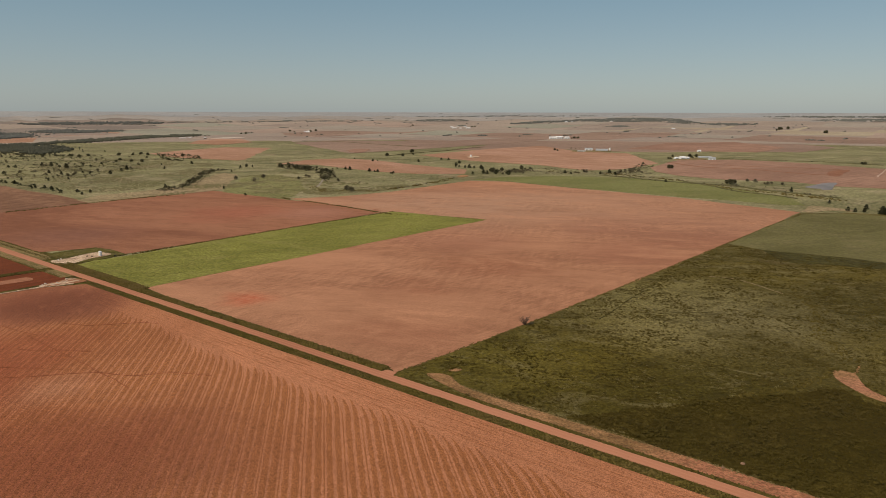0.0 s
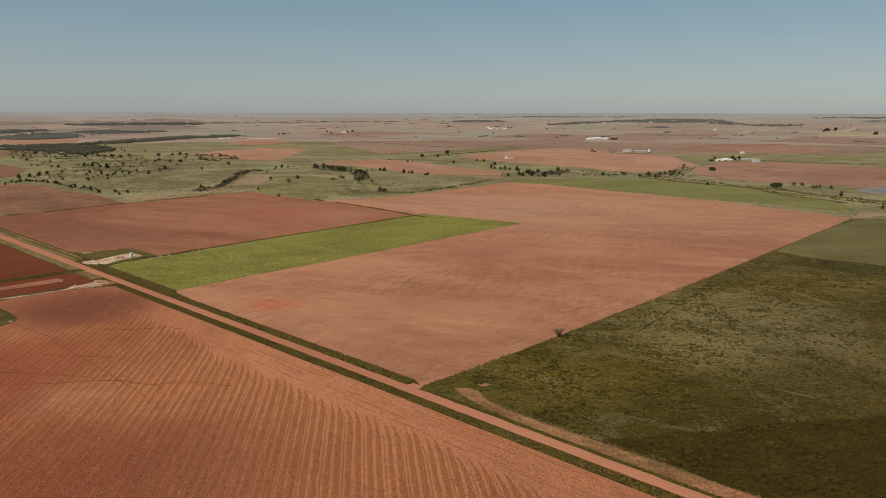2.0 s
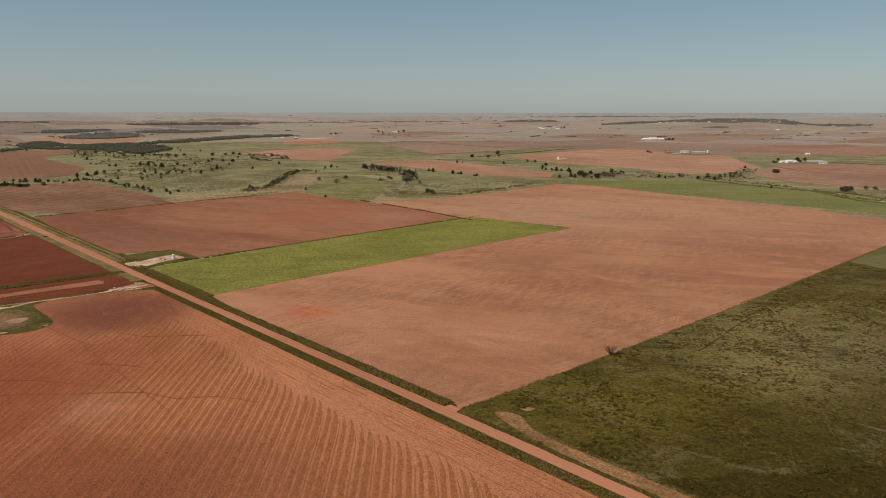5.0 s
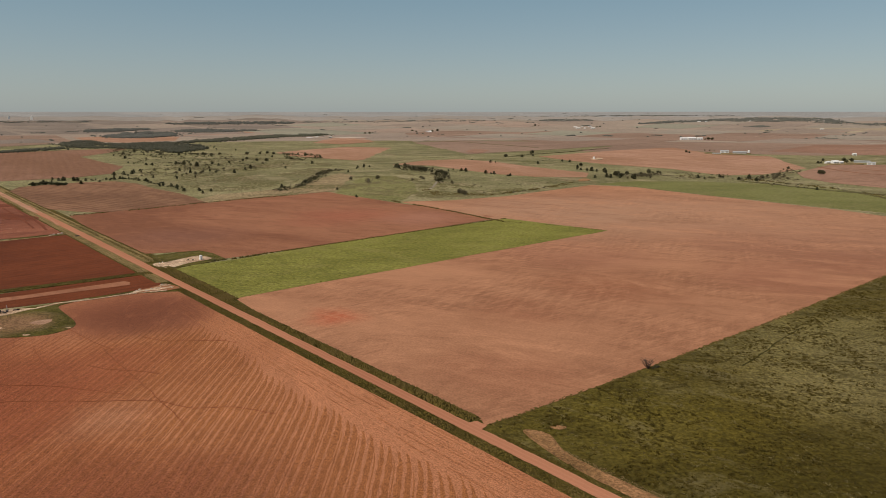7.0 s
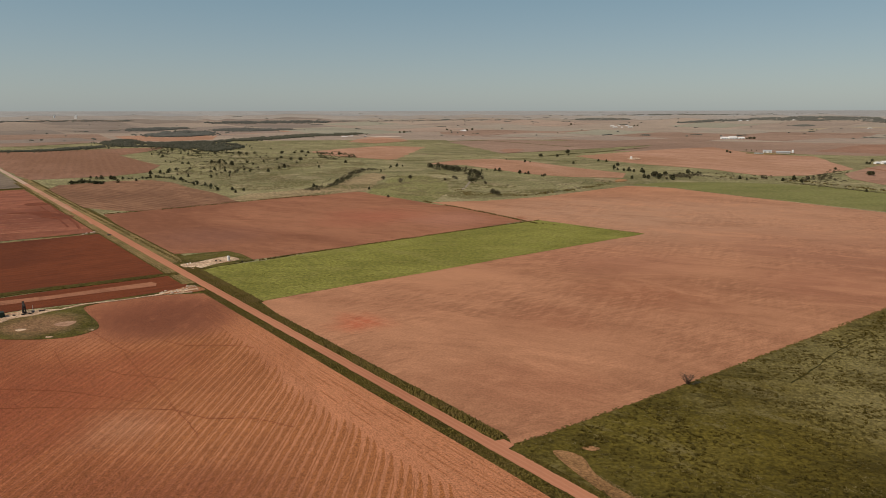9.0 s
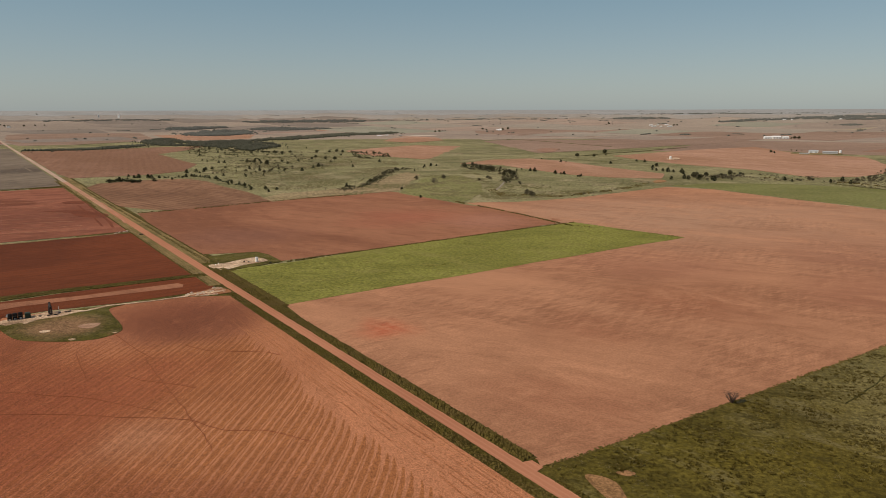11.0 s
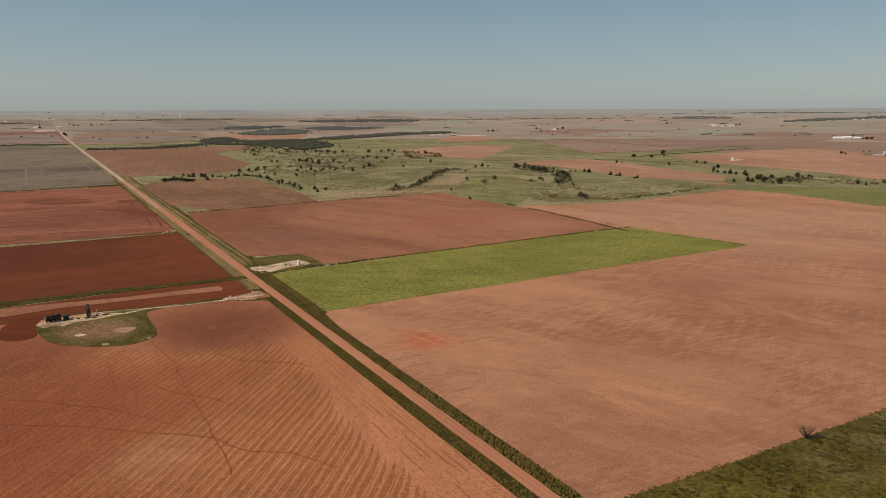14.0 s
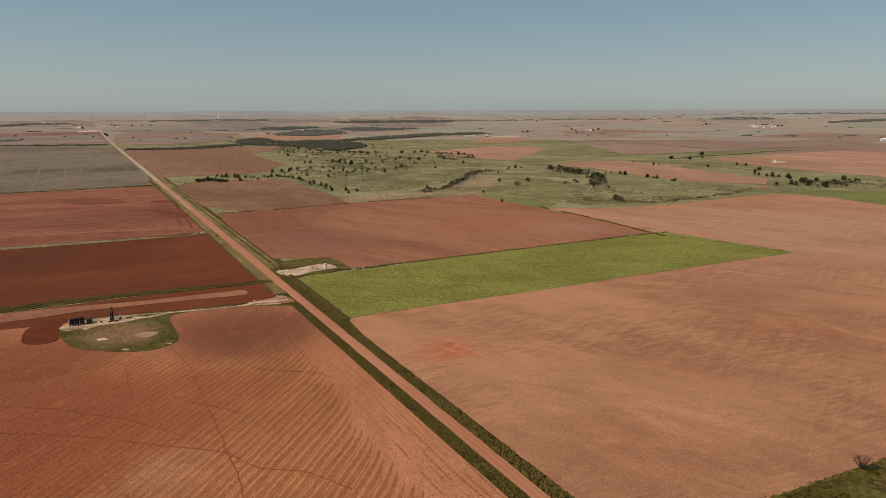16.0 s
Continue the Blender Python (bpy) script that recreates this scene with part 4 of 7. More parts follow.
drape("well_track", ragged([(-244, 321), (-244, 326), (-241, 334), (-231, 342), (-222, 351), (-215, 360), (-213, 358), (-221, 350), (-230, 341), (-239, 333), (-242, 325)], 5, 0.35), M_CALICHE, 0.28, "pale gravel track to the well site", "track", 15)
drape("field_entrance", ragged([(-217, 361), (-215, 367), (-212, 374), (-210, 380), (-203, 377), (-197, 372), (-200, 368), (-208, 363), (-213, 359)], 3, 0.8), M_TANSOIL, 0.2, "worn soil at the field entrance", "track", 8)
for k, streak in enumerate(([(-217, 361), (-214, 365), (-211, 369), (-209, 374), (-208, 372), (-210, 366), (-213, 362), (-214, 359)], [(-210, 366), (-207, 370), (-204, 375), (-202, 375), (-203, 371), (-206, 366)], [(-211, 375), (-210, 379), (-207, 379), (-205, 377), (-208, 374)], [(-213, 359), (-208, 363), (-202, 368), (-201, 366), (-207, 362)])):
    drape("gravel_patch", ragged(streak, 1.6, 0.55, 30 + k), M_CALICHE, 0.25, "pale broken gravel at the field entrance", "gravel", 8)
drape("turning_ring", ragged(smooth_outline([(-268, 280), (-274, 285), (-279, 291), (-282, 299), (-282, 305), (-277, 309), (-272, 303), (-267, 298), (-259, 291), (-253, 285), (-254, 280), (-258, 277), (-263, 277)]), 2.5, 0.3), M_RING, 0.16, "dark turned soil ring round the pad", "soil", 15)
drape("worked_strip", [(-364, 260), (-312, 301), (-295, 321), (-268, 344), (-236, 381), (-231, 379), (-228, 374), (-254, 348), (-280, 321), (-291, 302), (-299, 292), (-345, 251)], M_LEFT, 0.17, "paler worked strip of red soil", "soil", 20)
drape("grass_row", ragged([(-375, 245), (-350, 275), (-322, 308), (-309, 328), (-287, 354), (-236, 405), (-231, 401), (-281, 349), (-301, 322), (-314, 303), (-341, 270), (-364, 240)], 8, 0.5), M_VERGE, 0.2, "green grass strip between two fields", "verge", 20)
drape("tank_pad_grass", [(-261, 446), (-253, 458), (-240, 469), (-226, 462), (-208, 446), (-220, 426), (-230, 413), (-247, 428)], M_PADGRASS, 0.2, "green grass round a small tank pad", "pad", 12)
drape("tank_pad_gravel", smooth_outline([(-246, 424), (-240, 432), (-234, 448), (-229, 452), (-219, 447), (-219, 441), (-225, 431), (-229, 417), (-236, 417)]), M_CALICHE, 0.26, "pale gravel pad round a white tank", "pad", 10)
drape("field_entrance", ragged([(-484, 382), (-464, 407), (-442, 433), (-416, 459), (-385, 499), (-376, 516), (-373, 513), (-382, 496), (-414, 457), (-461, 405), (-481, 380)], 8, 0.6), M_DRY, 0.17, "pale grass baulk between fields", "track", 30)
drape("bare_lot", [(-2563, 2197), (-2568, 2296), (-2454, 2215), (-2490, 2143)], M_LOT, 0.3, "pale gravel lot by the road", "lot", 60)
drape("bare_lot", smooth_outline([(-834, 2489), (-813, 2537), (-782, 2573), (-728, 2559), (-739, 2504), (-790, 2467)]), M_LOT, 0.3, "pale bare gravel lot", "lot", 60)
drape("oil_pad", ragged(smooth_outline([(51, 1469), (65, 1500), (76, 1489), (73, 1454), (59, 1443)]), 6, 3.0), M_CALICHE, 0.3, "small pale well pad", "pad", 20)
drape("farm_yard", smooth_outline([(310, 1697), (345, 1737), (409, 1740), (407, 1701), (344, 1662)]), M_DRY, 0.24, "pale dry farm yard", "yard", 30)
drape("farm_yard", smooth_outline([(464, 1404), (497, 1440), (533, 1441), (531, 1406), (491, 1388)]), M_DRY, 0.24, "pale dry farm yard", "yard", 30)


def trail(points, width, seed, label, material=None, lift=0.2):
    """A narrow trodden line winding through a field."""
    path = []
    n = len(points)
    for i in range(n - 1):
        p0, p1, p2, p3 = (Vector(points[max(0, min(n - 1, i + k))]) for k in (-1, 0, 1, 2))
        for s in range(8):
            t = s / 8
            path.append(0.5 * (2 * p1 + (p2 - p0) * t + (2 * p0 - 5 * p1 + 4 * p2 - p3) * t * t + (3 * p1 - p0 - 3 * p2 + p3) * t ** 3))
    left, right = [], []
    for i, v in enumerate(path):
        d = (path[min(i + 1, len(path) - 1)] - path[max(i - 1, 0)]).normalized()
        w = width * (0.5 + 0.25 * noise.noise((i * 0.7, seed, 0)))
        o = 0.6 * noise.noise((i * 0.35, seed, 9))
        left.append((v.x - d.y * (w + o), v.y + d.x * (w + o)))
        right.append((v.x + d.y * (w - o), v.y - d.x * (w - o)))
    drape("trail", left + right[::-1], material or M_TRAIL, lift, label, "trail", 20)


M_TRAIL = soil("trodden_dark_soil", (0.23, 0.079, 0.038, 1), (0.18, 0.058, 0.027, 1), 0, 5, 0.0, 0.05, 0.6, 0.4)
trail([(-168, 294), (-154, 291), (-136, 295), (-125, 294)], 0.22, 8, "dark trodden trail through stubble")
trail([(-168, 260), (-159, 258), (-148, 258), (-136, 257)], 0.16, 10, "faint trodden trail through stubble")
trail([(-218, 230), (-197, 236), (-185, 238), (-166, 240), (-151, 239), (-137, 238)], 0.22, 1, "dark trodden trail through stubble")
trail([(-199, 217), (-181, 223), (-163, 228), (-146, 231), (-125, 235), (-111, 232), (-97, 235), (-81, 232)], 0.22, 2, "dark trodden trail through stubble")
trail([(-175, 278), (-163, 268), (-146, 254), (-131, 242), (-122, 234), (-113, 227), (-105, 219)], 0.22, 3, "dark trodden trail through stubble")
trail([(-202, 273), (-188, 261), (-178, 253)], 0.22, 4, "dark trodden trail through stubble")
trail([(-207, 299), (-188, 287), (-168, 276)], 0.2, 5, "dark trodden trail through stubble")
M_SANDTRAIL = soil("sandy_creek_trail", (0.27, 0.20, 0.105, 1), (0.17, 0.125, 0.06, 1), 0, 5, 0.0, 0.05, 0.7, 0.5)
trail([(153, 387), (161, 384), (167, 378), (172, 364), (177, 347)], 0.7, 6, "dry sandy trail in the pasture", M_SANDTRAIL)
trail([(71, 302), (83, 319), (94, 337), (110, 358)], 0.5, 7, "faint dark trail in the pasture", M_DARKGRASS)
trail([(148, 235), (152, 240), (155, 244)], 0.7, 13, "bare red fork of a gully", M_TRACK)


M_RED_LINE = soil("pale_drill_lines", (0.43, 0.21, 0.14, 1), (0.35, 0.15, 0.10, 1), 0, 5, 0.0, 0.05, 0.6, 0.4)
M_PALETRAIL = soil("pale_wheel_lines", (0.21, 0.162, 0.112, 1), (0.155, 0.118, 0.08, 1), 0, 5, 0.0, 0.05, 0.6, 0.4)
M_DARKWASH = soil("dark_wash", (0.13, 0.10, 0.075, 1), (0.10, 0.075, 0.055, 1), 0, 5, 0.0, 0.02, 0.6, 0.4)
for points, width in (([(-1344, 1065), (-1183, 935), (-1041, 820)], 2.6), ([(-1317, 1094), (-1094, 916), (-892, 754), (-798, 678)], 2.6), ([(-1414, 1222), (-1022, 906), (-776, 707)], 2.6), ([(-1588, 1420), (-1259, 1153), (-1063, 995)], 2.6),
                      ([(-1149, 1120), (-1014, 1013), (-903, 928)], 2.6), ([(-971, 759), (-974, 795), (-969, 847), (-1008, 948), (-1132, 1075)], 2.6), ([(-911, 791), (-790, 694)], 1.8), ([(-1111, 1005), (-892, 827), (-796, 751)], 1.8)):
    trail(points, width, len(points) + width, "pale wheel line across grey stubble", M_PALETRAIL, 0.15)
for k, points in enumerate(([(-1153, 893), (-1197, 958), (-1145, 964), (-1119, 988), (-1139, 1041), (-1188, 1105)], [(-923, 726), (-924, 759), (-917, 798), (-918, 846), (-920, 899), (-898, 918)], [(-1231, 1006), (-1232, 1055), (-1173, 1044), (-1168, 1078)], [(-992, 917), (-932, 894), (-943, 936), (-997, 1005)], [(-1055, 836), (-1062, 879), (-1007, 888), (-993, 929)])):
    trail(points, 3.4, 80 + k, "dark curved line across grey stubble", M_DARKWASH, 0.15)
trail([(-540, 646), (-493, 604), (-437, 557), (-402, 524)], 2.2, 12, "dark wheel line in a red field", M_WASH)
trail([(-538, 631), (-469, 574), (-415, 527)], 1.6, 14, "dark wheel line in a red field", M_WASH)
trail([(-528, 652), (-484, 614), (-440, 575), (-408, 545)], 1.8, 15, "pale wheel line in a red field", M_RED_LINE)
# terraces and lanes of the middle distance
M_TERRACE = soil("dark_terrace_soil", (0.27, 0.125, 0.078, 1), (0.205, 0.09, 0.055, 1), 0, 5, 0.0, 0.02, 0.6, 0.4)
trail([(430, 1330), (444, 1230), (463, 1194), (513, 1166), (544, 1104), (570, 1063), (602, 1052)], 6.0, 31, "dark curved terrace line in a pinkish field", M_TERRACE, 0.2)
trail([(480, 1290), (530, 1230), (600, 1200), (668, 1150)], 3.5, 32, "dark curved terrace line in a pinkish field", M_TERRACE, 0.2)
drape("wash", ragged(smooth_outline([(598, 1080), (625, 1120), (655, 1147), (668, 1140), (623, 1081), (592, 1036), (580, 1040)], 3), 9, 3.0), M_TERRACE, 0.2, "dark damp wash in a pinkish field", "soil", 25)
drape("wash", ragged(smooth_outline([(-233, 1729), (-226, 1790), (-195, 1775), (-184, 1651), (-208, 1628)], 3), 12, 9.0), M_PINK, 0.24, "dark red damp patch in a reddish field", "soil", 40)
trail([(690, 2800), (720, 2830), (914, 3019), (1122, 3194), (1295, 3323)], 7.0, 33, "pale gravel lane across the plain", M_FARROAD, 0.26)
trail([(640, 1020), (654, 1042), (684, 1082), (742, 1163), (800, 1240)], 2.4, 34, "pale gravel lane beside a field", M_FARROAD, 0.24)
for k in range(7):
    trail([[(-710, 542), (-662, 511), (-620, 484), (-594, 468), (-571, 453), (-544, 436), (-520, 420)][k], [(-628, 613), (-591, 581), (-551, 548), (-527, 528), (-506, 510), (-481, 489), (-465, 476)][k], [(-578, 648), (-543, 618), (-507, 589), (-480, 565), (-455, 547), (-432, 530), (-413, 517)][k]], 0.9, 20 + k, "pale drill line across a red field", M_RED_LINE)


for k, off in enumerate((8.0, 9.6, 11.4, 13.4, 15.6, 18.0, 20.6)):
    path = [on_road(-640 + 70 * j, off + 0.5 * math.sin(j * 1.7 + k)) for j in range(9)]
    trail(path[:-1] + [on_road(S_TURN - 12 - 3 * k, off)], 0.32 + 0.14 * (k % 2), 60 + k, "pale headland row beside the verge", M_RESIDUE, 0.14)

# ---------------------------------------------------------------- things
def part(name, mesh, parent, label=""):
    """One mesh object under a thing or a part."""
    ob = new(name, mesh)
    ob.parent = parent
    if label:
        ob["label"] = label
    return ob


def thing(name, x, y, turn, label, category, group="", size=1.0, sink=0.0):
    """An empty on the ground that carries a thing's parts."""
    ob = new(name)
    ob.matrix_world = pose(x, y, elevation(x, y) + 0.1 - sink, 0, 0, turn) @ Matrix.Scale(size, 4)
    return tagged(ob, label, category, group)


def tube(bm, a, b, ra, rb, sides=5):
    """A tapered limb between two points."""
    a, b = Vector(a), Vector(b)
    q = (b - a).to_track_quat("Z", "Y")
    rings = []
    for c, r in ((a, ra), (b, rb)):
        rings.append([bm.verts.new(c + q @ Vector((r * math.cos(6.2832 * k / sides), r * math.sin(6.2832 * k / sides), 0))) for k in range(sides)])
    for k in range(sides):
        bm.faces.new((rings[0][k], rings[0][(k + 1) % sides], rings[1][(k + 1) % sides], rings[1][k]))
    bm.faces.new(rings[1])
    bm.faces.new(rings[0][::-1])


def to_mesh(bm, name, material):
    me = bpy.data.meshes.new(name)
    bm.to_mesh(me)
    bm.free()
    me.materials.append(material)
    return me


def leaf_cloud(spots, rnd, size):
    """Leaf sprigs: two crossing blades at every spot."""
    verts, faces = [], []
    for x, y, z in spots:
        s = size * rnd.uniform(0.6, 1.4)
        for _ in range(2):
            u = Vector((rnd.gauss(0, 1), rnd.gauss(0, 1), rnd.gauss(0, 0.7))).normalized()
            w = u.cross(Vector((rnd.gauss(0, 1), rnd.gauss(0, 1), rnd.gauss(0, 1)))).normalized()
            c = Vector((x, y, z))
            n = len(verts)
            verts += [c - u * s, c + w * s * 0.6, c + u * s, c - w * s * 0.6]
            faces.append((n, n + 1, n + 2, n + 3))
    return verts, faces


def cedar_meshes(seed):
    """A red cedar: short trunk and a dense uneven cone, one metre high in all."""
    rnd = random.Random(seed)
    bm = bmesh.new()
    tube(bm, (0, 0, -0.03), (0.01, 0, 0.3), 0.035, 0.025, 6)
    tube(bm, (0.01, 0, 0.3), (0, 0.01, 0.93), 0.025, 0.005, 6)
    for k in range(7):
        z, a = 0.16 + 0.1 * k, rnd.uniform(0, 6.28)
        r = 0.30 * (1 - z * 0.8)
        tube(bm, (0, 0, z), (r * math.cos(a), r * math.sin(a), z + 0.06), 0.012, 0.004, 3)
    spots = []
    side = [rnd.uniform(0.75, 1.2) for _ in range(9)]
    for _ in range(330):
        z = rnd.random() ** 1.25
        a = rnd.uniform(0, 6.283)
        lobe = side[int(a / 6.284 * 9)] * (0.85 + 0.3 * math.sin(z * 17 + a * 2))
        r = (0.40 * (1 - z) ** 0.55 * min(1.0, 0.6 + 2.2 * z) + 0.03) * lobe * rnd.uniform(0.55, 1.05)
        spots.append((r * math.cos(a), r * math.sin(a), 0.06 + 0.92 * z))
    v, f = leaf_cloud(spots, rnd, 0.062)
    return to_mesh(bm, "trunk", M_BARK), mesh_from("crown", v, f, M_CEDAR)


def broadleaf_meshes(seed, material, open_crown=0.0):
    """A rounded tree: forked limbs and a crown of separate leaf masses with gaps."""
    rnd = random.Random(seed)
    bm = bmesh.new()
    tube(bm, (0, 0, -0.03), (0.01, 0.01, 0.2), 0.035, 0.028, 6)
    spots = []
    for k in range(13):
        a = k * 2.4 + rnd.uniform(-0.3, 0.3)
        h = (k + 0.5) / 13
        r, z = 0.34 * math.sqrt(max(0.05, 1 - (2 * h - 0.85) ** 2)) * rnd.uniform(0.65, 1.1), 0.24 + 0.62 * h
        tip = (r * math.cos(a), r * math.sin(a), z)
        mid = (tip[0] * 0.4, tip[1] * 0.4, 0.18 + (z - 0.18) * 0.6)
        tube(bm, (0.01, 0.01, 0.18), mid, 0.022, 0.014, 4)
        tube(bm, mid, tip, 0.014, 0.005, 4)
        s = rnd.uniform(0.11, 0.18)
        for _ in range(int(34 * (1 - open_crown))):
            d = Vector((rnd.gauss(0, 1), rnd.gauss(0, 1), rnd.gauss(0, 0.9)))
            d *= s / max(0.6, d.length)
            spots.append((tip[0] + d.x, tip[1] + d.y, max(0.06, tip[2] + d.z)))
    for _ in range(int(80 * (1 - open_crown))):
        d = Vector((rnd.gauss(0, 0.15), rnd.gauss(0, 0.15), rnd.gauss(0.52, 0.17)))
        spots.append((d.x, d.y, max(0.1, min(0.98, d.z))))
    v, f = leaf_cloud(spots, rnd, 0.065)
    return to_mesh(bm, "trunk", M_BARK), mesh_from("crown", v, f, material)


def bare_meshes(seed):
    """A leafless tree of forking branches; the twigs are a mesh of their own."""
    rnd = random.Random(seed)
    bm, tw = bmesh.new(), bmesh.new()

    def grow(p, d, length, radius, level):
        q = p + d * length
        tube(bm if level < 2 else tw, p, q, radius, radius * 0.6, 5 if level < 2 else 3)
        if level >= 4:
            return
        for _ in range(3 if level < 3 else 2):
            n = (d + Vector((rnd.gauss(0, 0.5), rnd.gauss(0, 0.5), rnd.gauss(0.12, 0.3)))).normalized()
            grow(q - d * length * rnd.uniform(0, 0.3), n, length * rnd.uniform(0.6, 0.85), radius * 0.58, level + 1)

    grow(Vector((0, 0, -0.02)), Vector((0.03, 0.02, 1)).normalized(), 0.28, 0.03, 0)
    return to_mesh(bm, "trunk", M_DEADWOOD), to_mesh(tw, "twigs", M_DEADWOOD)


def brush_meshes(seed):
    """A many-stemmed leafless bush."""
    rnd = random.Random(seed)
    bm, tw = bmesh.new(), bmesh.new()
    for k in range(16):
        a = rnd.uniform(0, 6.28)
        out = rnd.uniform(0.25, 1.1)
        tip = Vector((math.cos(a) * out * 0.5, math.sin(a) * out * 0.5, rnd.uniform(0.5, 1.0)))
        mid = tip * 0.55 + Vector((0, 0, 0.08))
        tube(bm, (rnd.uniform(-0.06, 0.06), rnd.uniform(-0.06, 0.06), -0.03), mid, 0.022, 0.014, 4)
        tube(bm, mid, tip, 0.014, 0.006, 3)
        for _ in range(8):
            s = mid.lerp(tip, rnd.random())
            tube(tw, s, s + Vector((rnd.gauss(0, 0.16), rnd.gauss(0, 0.16), rnd.uniform(0.02, 0.24))), 0.009, 0.004, 3)
    return to_mesh(bm, "stems", M_BRUSH), to_mesh(tw, "twigs", M_BRUSH)


CEDARS = [cedar_meshes(k) for k in range(5)]
OAKS = [broadleaf_meshes(20 + k, M_LEAF) for k in range(5)]
SCRUBS = [broadleaf_meshes(30 + k, M_SCRUB, 0.35) for k in range(4)]
BARES = [bare_meshes(50 + k) for k in range(4)]
AIRY = [broadleaf_meshes(60 + k, M_SCRUB, 0.72) for k in range(2)]
KINDS = {
    "cedar": (CEDARS, "cedar_tree", "dense dark green cedar tree on grassland", ("trunk", "crown"), 5.2, "cedar trees"),
    "oak": (OAKS, "broadleaf_tree", "spreading olive green tree on grassland", ("trunk", "crown"), 7.0, "broadleaf trees"),
    "scrub": (SCRUBS, "scrub_tree", "thin brownish scrub tree with open crown", ("trunk", "crown"), 5.0, "scrub trees"),
    "airy": (AIRY, "scrub_tree", "thin half-leafless tree on grassland", ("trunk", "crown"), 8.0, "scrub trees"),
    "bare": (BARES, "bare_tree", "leafless grey tree on grassland", ("trunk", "twigs"), 7.5, "bare trees"),
}
PLANT_RND = random.Random(7)


def plant(kind, places, height=0.0, spread=1.15, label=""):
    meshes, name, text, names, tall, group = KINDS[kind]
    for x, y in places:
        x, y = x + PLANT_RND.gauss(0, 2.5), y + PLANT_RND.gauss(0, 4)
        h = (height or tall) * PLANT_RND.uniform(0.42, 1.08)
        ob = thing(name, x, y, PLANT_RND.uniform(0, 360), label or text, "tree", group)
        w = h * (spread * 1.15 if kind == "cedar" else min(spread, 1.35))
        ob.scale = (w, w, h)
        pair = meshes[PLANT_RND.randrange(len(meshes))]
        for piece, me in zip(names, pair):
            leafage = part(piece, me, ob)
            if piece == "twigs":
                leafage["kind"] = "stuff"


# the cedars that edge the rowed field
ROW_LABEL = "dark green cedar in a field-edge row"
plant("cedar", [(-664, 818), (-671, 840), (-659, 836), (-639, 828), (-638, 836), (-675, 864), (-678, 854), (-670, 832), (-693, 894), (-680, 889), (-674, 891), (-662, 887), (-652, 891), (-641, 895), (-631, 899), (-629, 909)], 5.6, 1.3, ROW_LABEL)
plant("cedar", [(-618, 904), (-618, 913), (-617, 923), (-610, 925), (-604, 928), (-598, 930), (-571, 904), (-560, 900), (-535, 876), (-513, 853), (-502, 843), (-501, 851), (-491, 847), (-478, 838), (-442, 804), (-432, 802), (-413, 785), (-409, 804)], 5.6, 1.25, ROW_LABEL)
plant("cedar", [(-609, 881), (-622, 859), (-651, 969), (-650, 980), (-637, 974), (-643, 993), (-655, 1022), (-662, 1043)], 5.4, 1.3)
# scattered over the creek pasture
plant("cedar", [(-788, 1203), (-761, 1181), (-731, 1162), (-716, 1168), (-872, 1314), (-946, 1392), (-907, 1428), (-783, 1309), (-696, 1205), (-692, 1223), (-708, 1266), (-648, 1179), (-638, 1182), (-626, 1202), (-592, 1171), (-607, 1239), (-557, 1071), (-533, 1046), (-539, 1066), (-503, 1047), (-511, 1100), (-511, 1124)], 6.2, 1.25)
plant("cedar", [(-574, 958), (-551, 958), (-536, 945), (-526, 958), (-600, 1054), (-572, 1042), (-460, 1131), (-497, 1221), (-455, 1251), (-802, 1641), (-339, 851), (-275, 851), (-330, 1092), (-781, 1451), (-821, 1482), (-680, 1212), (-685, 1195)], 5.8, 1.15)
plant("oak", [(-532, 1348), (-516, 1371), (-550, 1472), (-578, 1503), (-600, 1517), (-508, 1410), (-497, 1414), (-604, 1288), (-619, 1333), (-581, 1296), (-554, 1290), (-599, 1414), (-663, 1516), (-668, 1492), (-690, 1484), (-638, 1503), (-745, 1464), (-743, 1422)], 7.0, 1.5)
plant("oak", [(-775, 1453), (-790, 1448), (-805, 1443), (-812, 1418), (-841, 1430), (-871, 1441), (-875, 1417), (-987, 1521), (-960, 1505), (-972, 1476), (-959, 1432), (-921, 1494), (-928, 1542), (-646, 1165), (-662, 1173), (-621, 1147)], 7.0, 1.6)
plant("scrub", [(-551, 977), (-559, 1004), (-548, 1019), (-550, 1040), (-586, 1121), (-546, 1098), (-515, 1087), (-550, 1187), (-516, 1147), (-619, 1003), (-604, 966), (-598, 1010), (-642, 1050), (-631, 1078), (-599, 1079), (-538, 1220), (-602, 1256), (-668, 1333), (-576, 1008), (-544, 1000)], 5.0, 1.3)
plant("bare", [(-478, 874), (-462, 904), (-389, 806), (-380, 797), (-372, 807), (-350, 809), (-344, 812), (-350, 902), (-345, 882), (-371, 973), (-358, 953), (-574, 1236), (-542, 1204), (-515, 981), (-505, 939), (-504, 995)], 6.0, 0.9)
# the creek line
plant("scrub", [(-329, 868), (-332, 887), (-335, 908), (-337, 922), (-342, 943), (-345, 958), (-348, 982), (-354, 1006), (-358, 1022), (-369, 1067), (-370, 1087), (-368, 1109), (-365, 1121), (-359, 1070), (-357, 1042), (-330, 855), (-331, 841), (-334, 828)], 4.6, 1.5, "brownish scrub beside a winding creek")
plant("cedar", [(-340, 1153), (-343, 1187), (-336, 1202), (-327, 1193), (-340, 1201), (-338, 845), (-226, 777), (-344, 1175)], 5.6, 1.2)
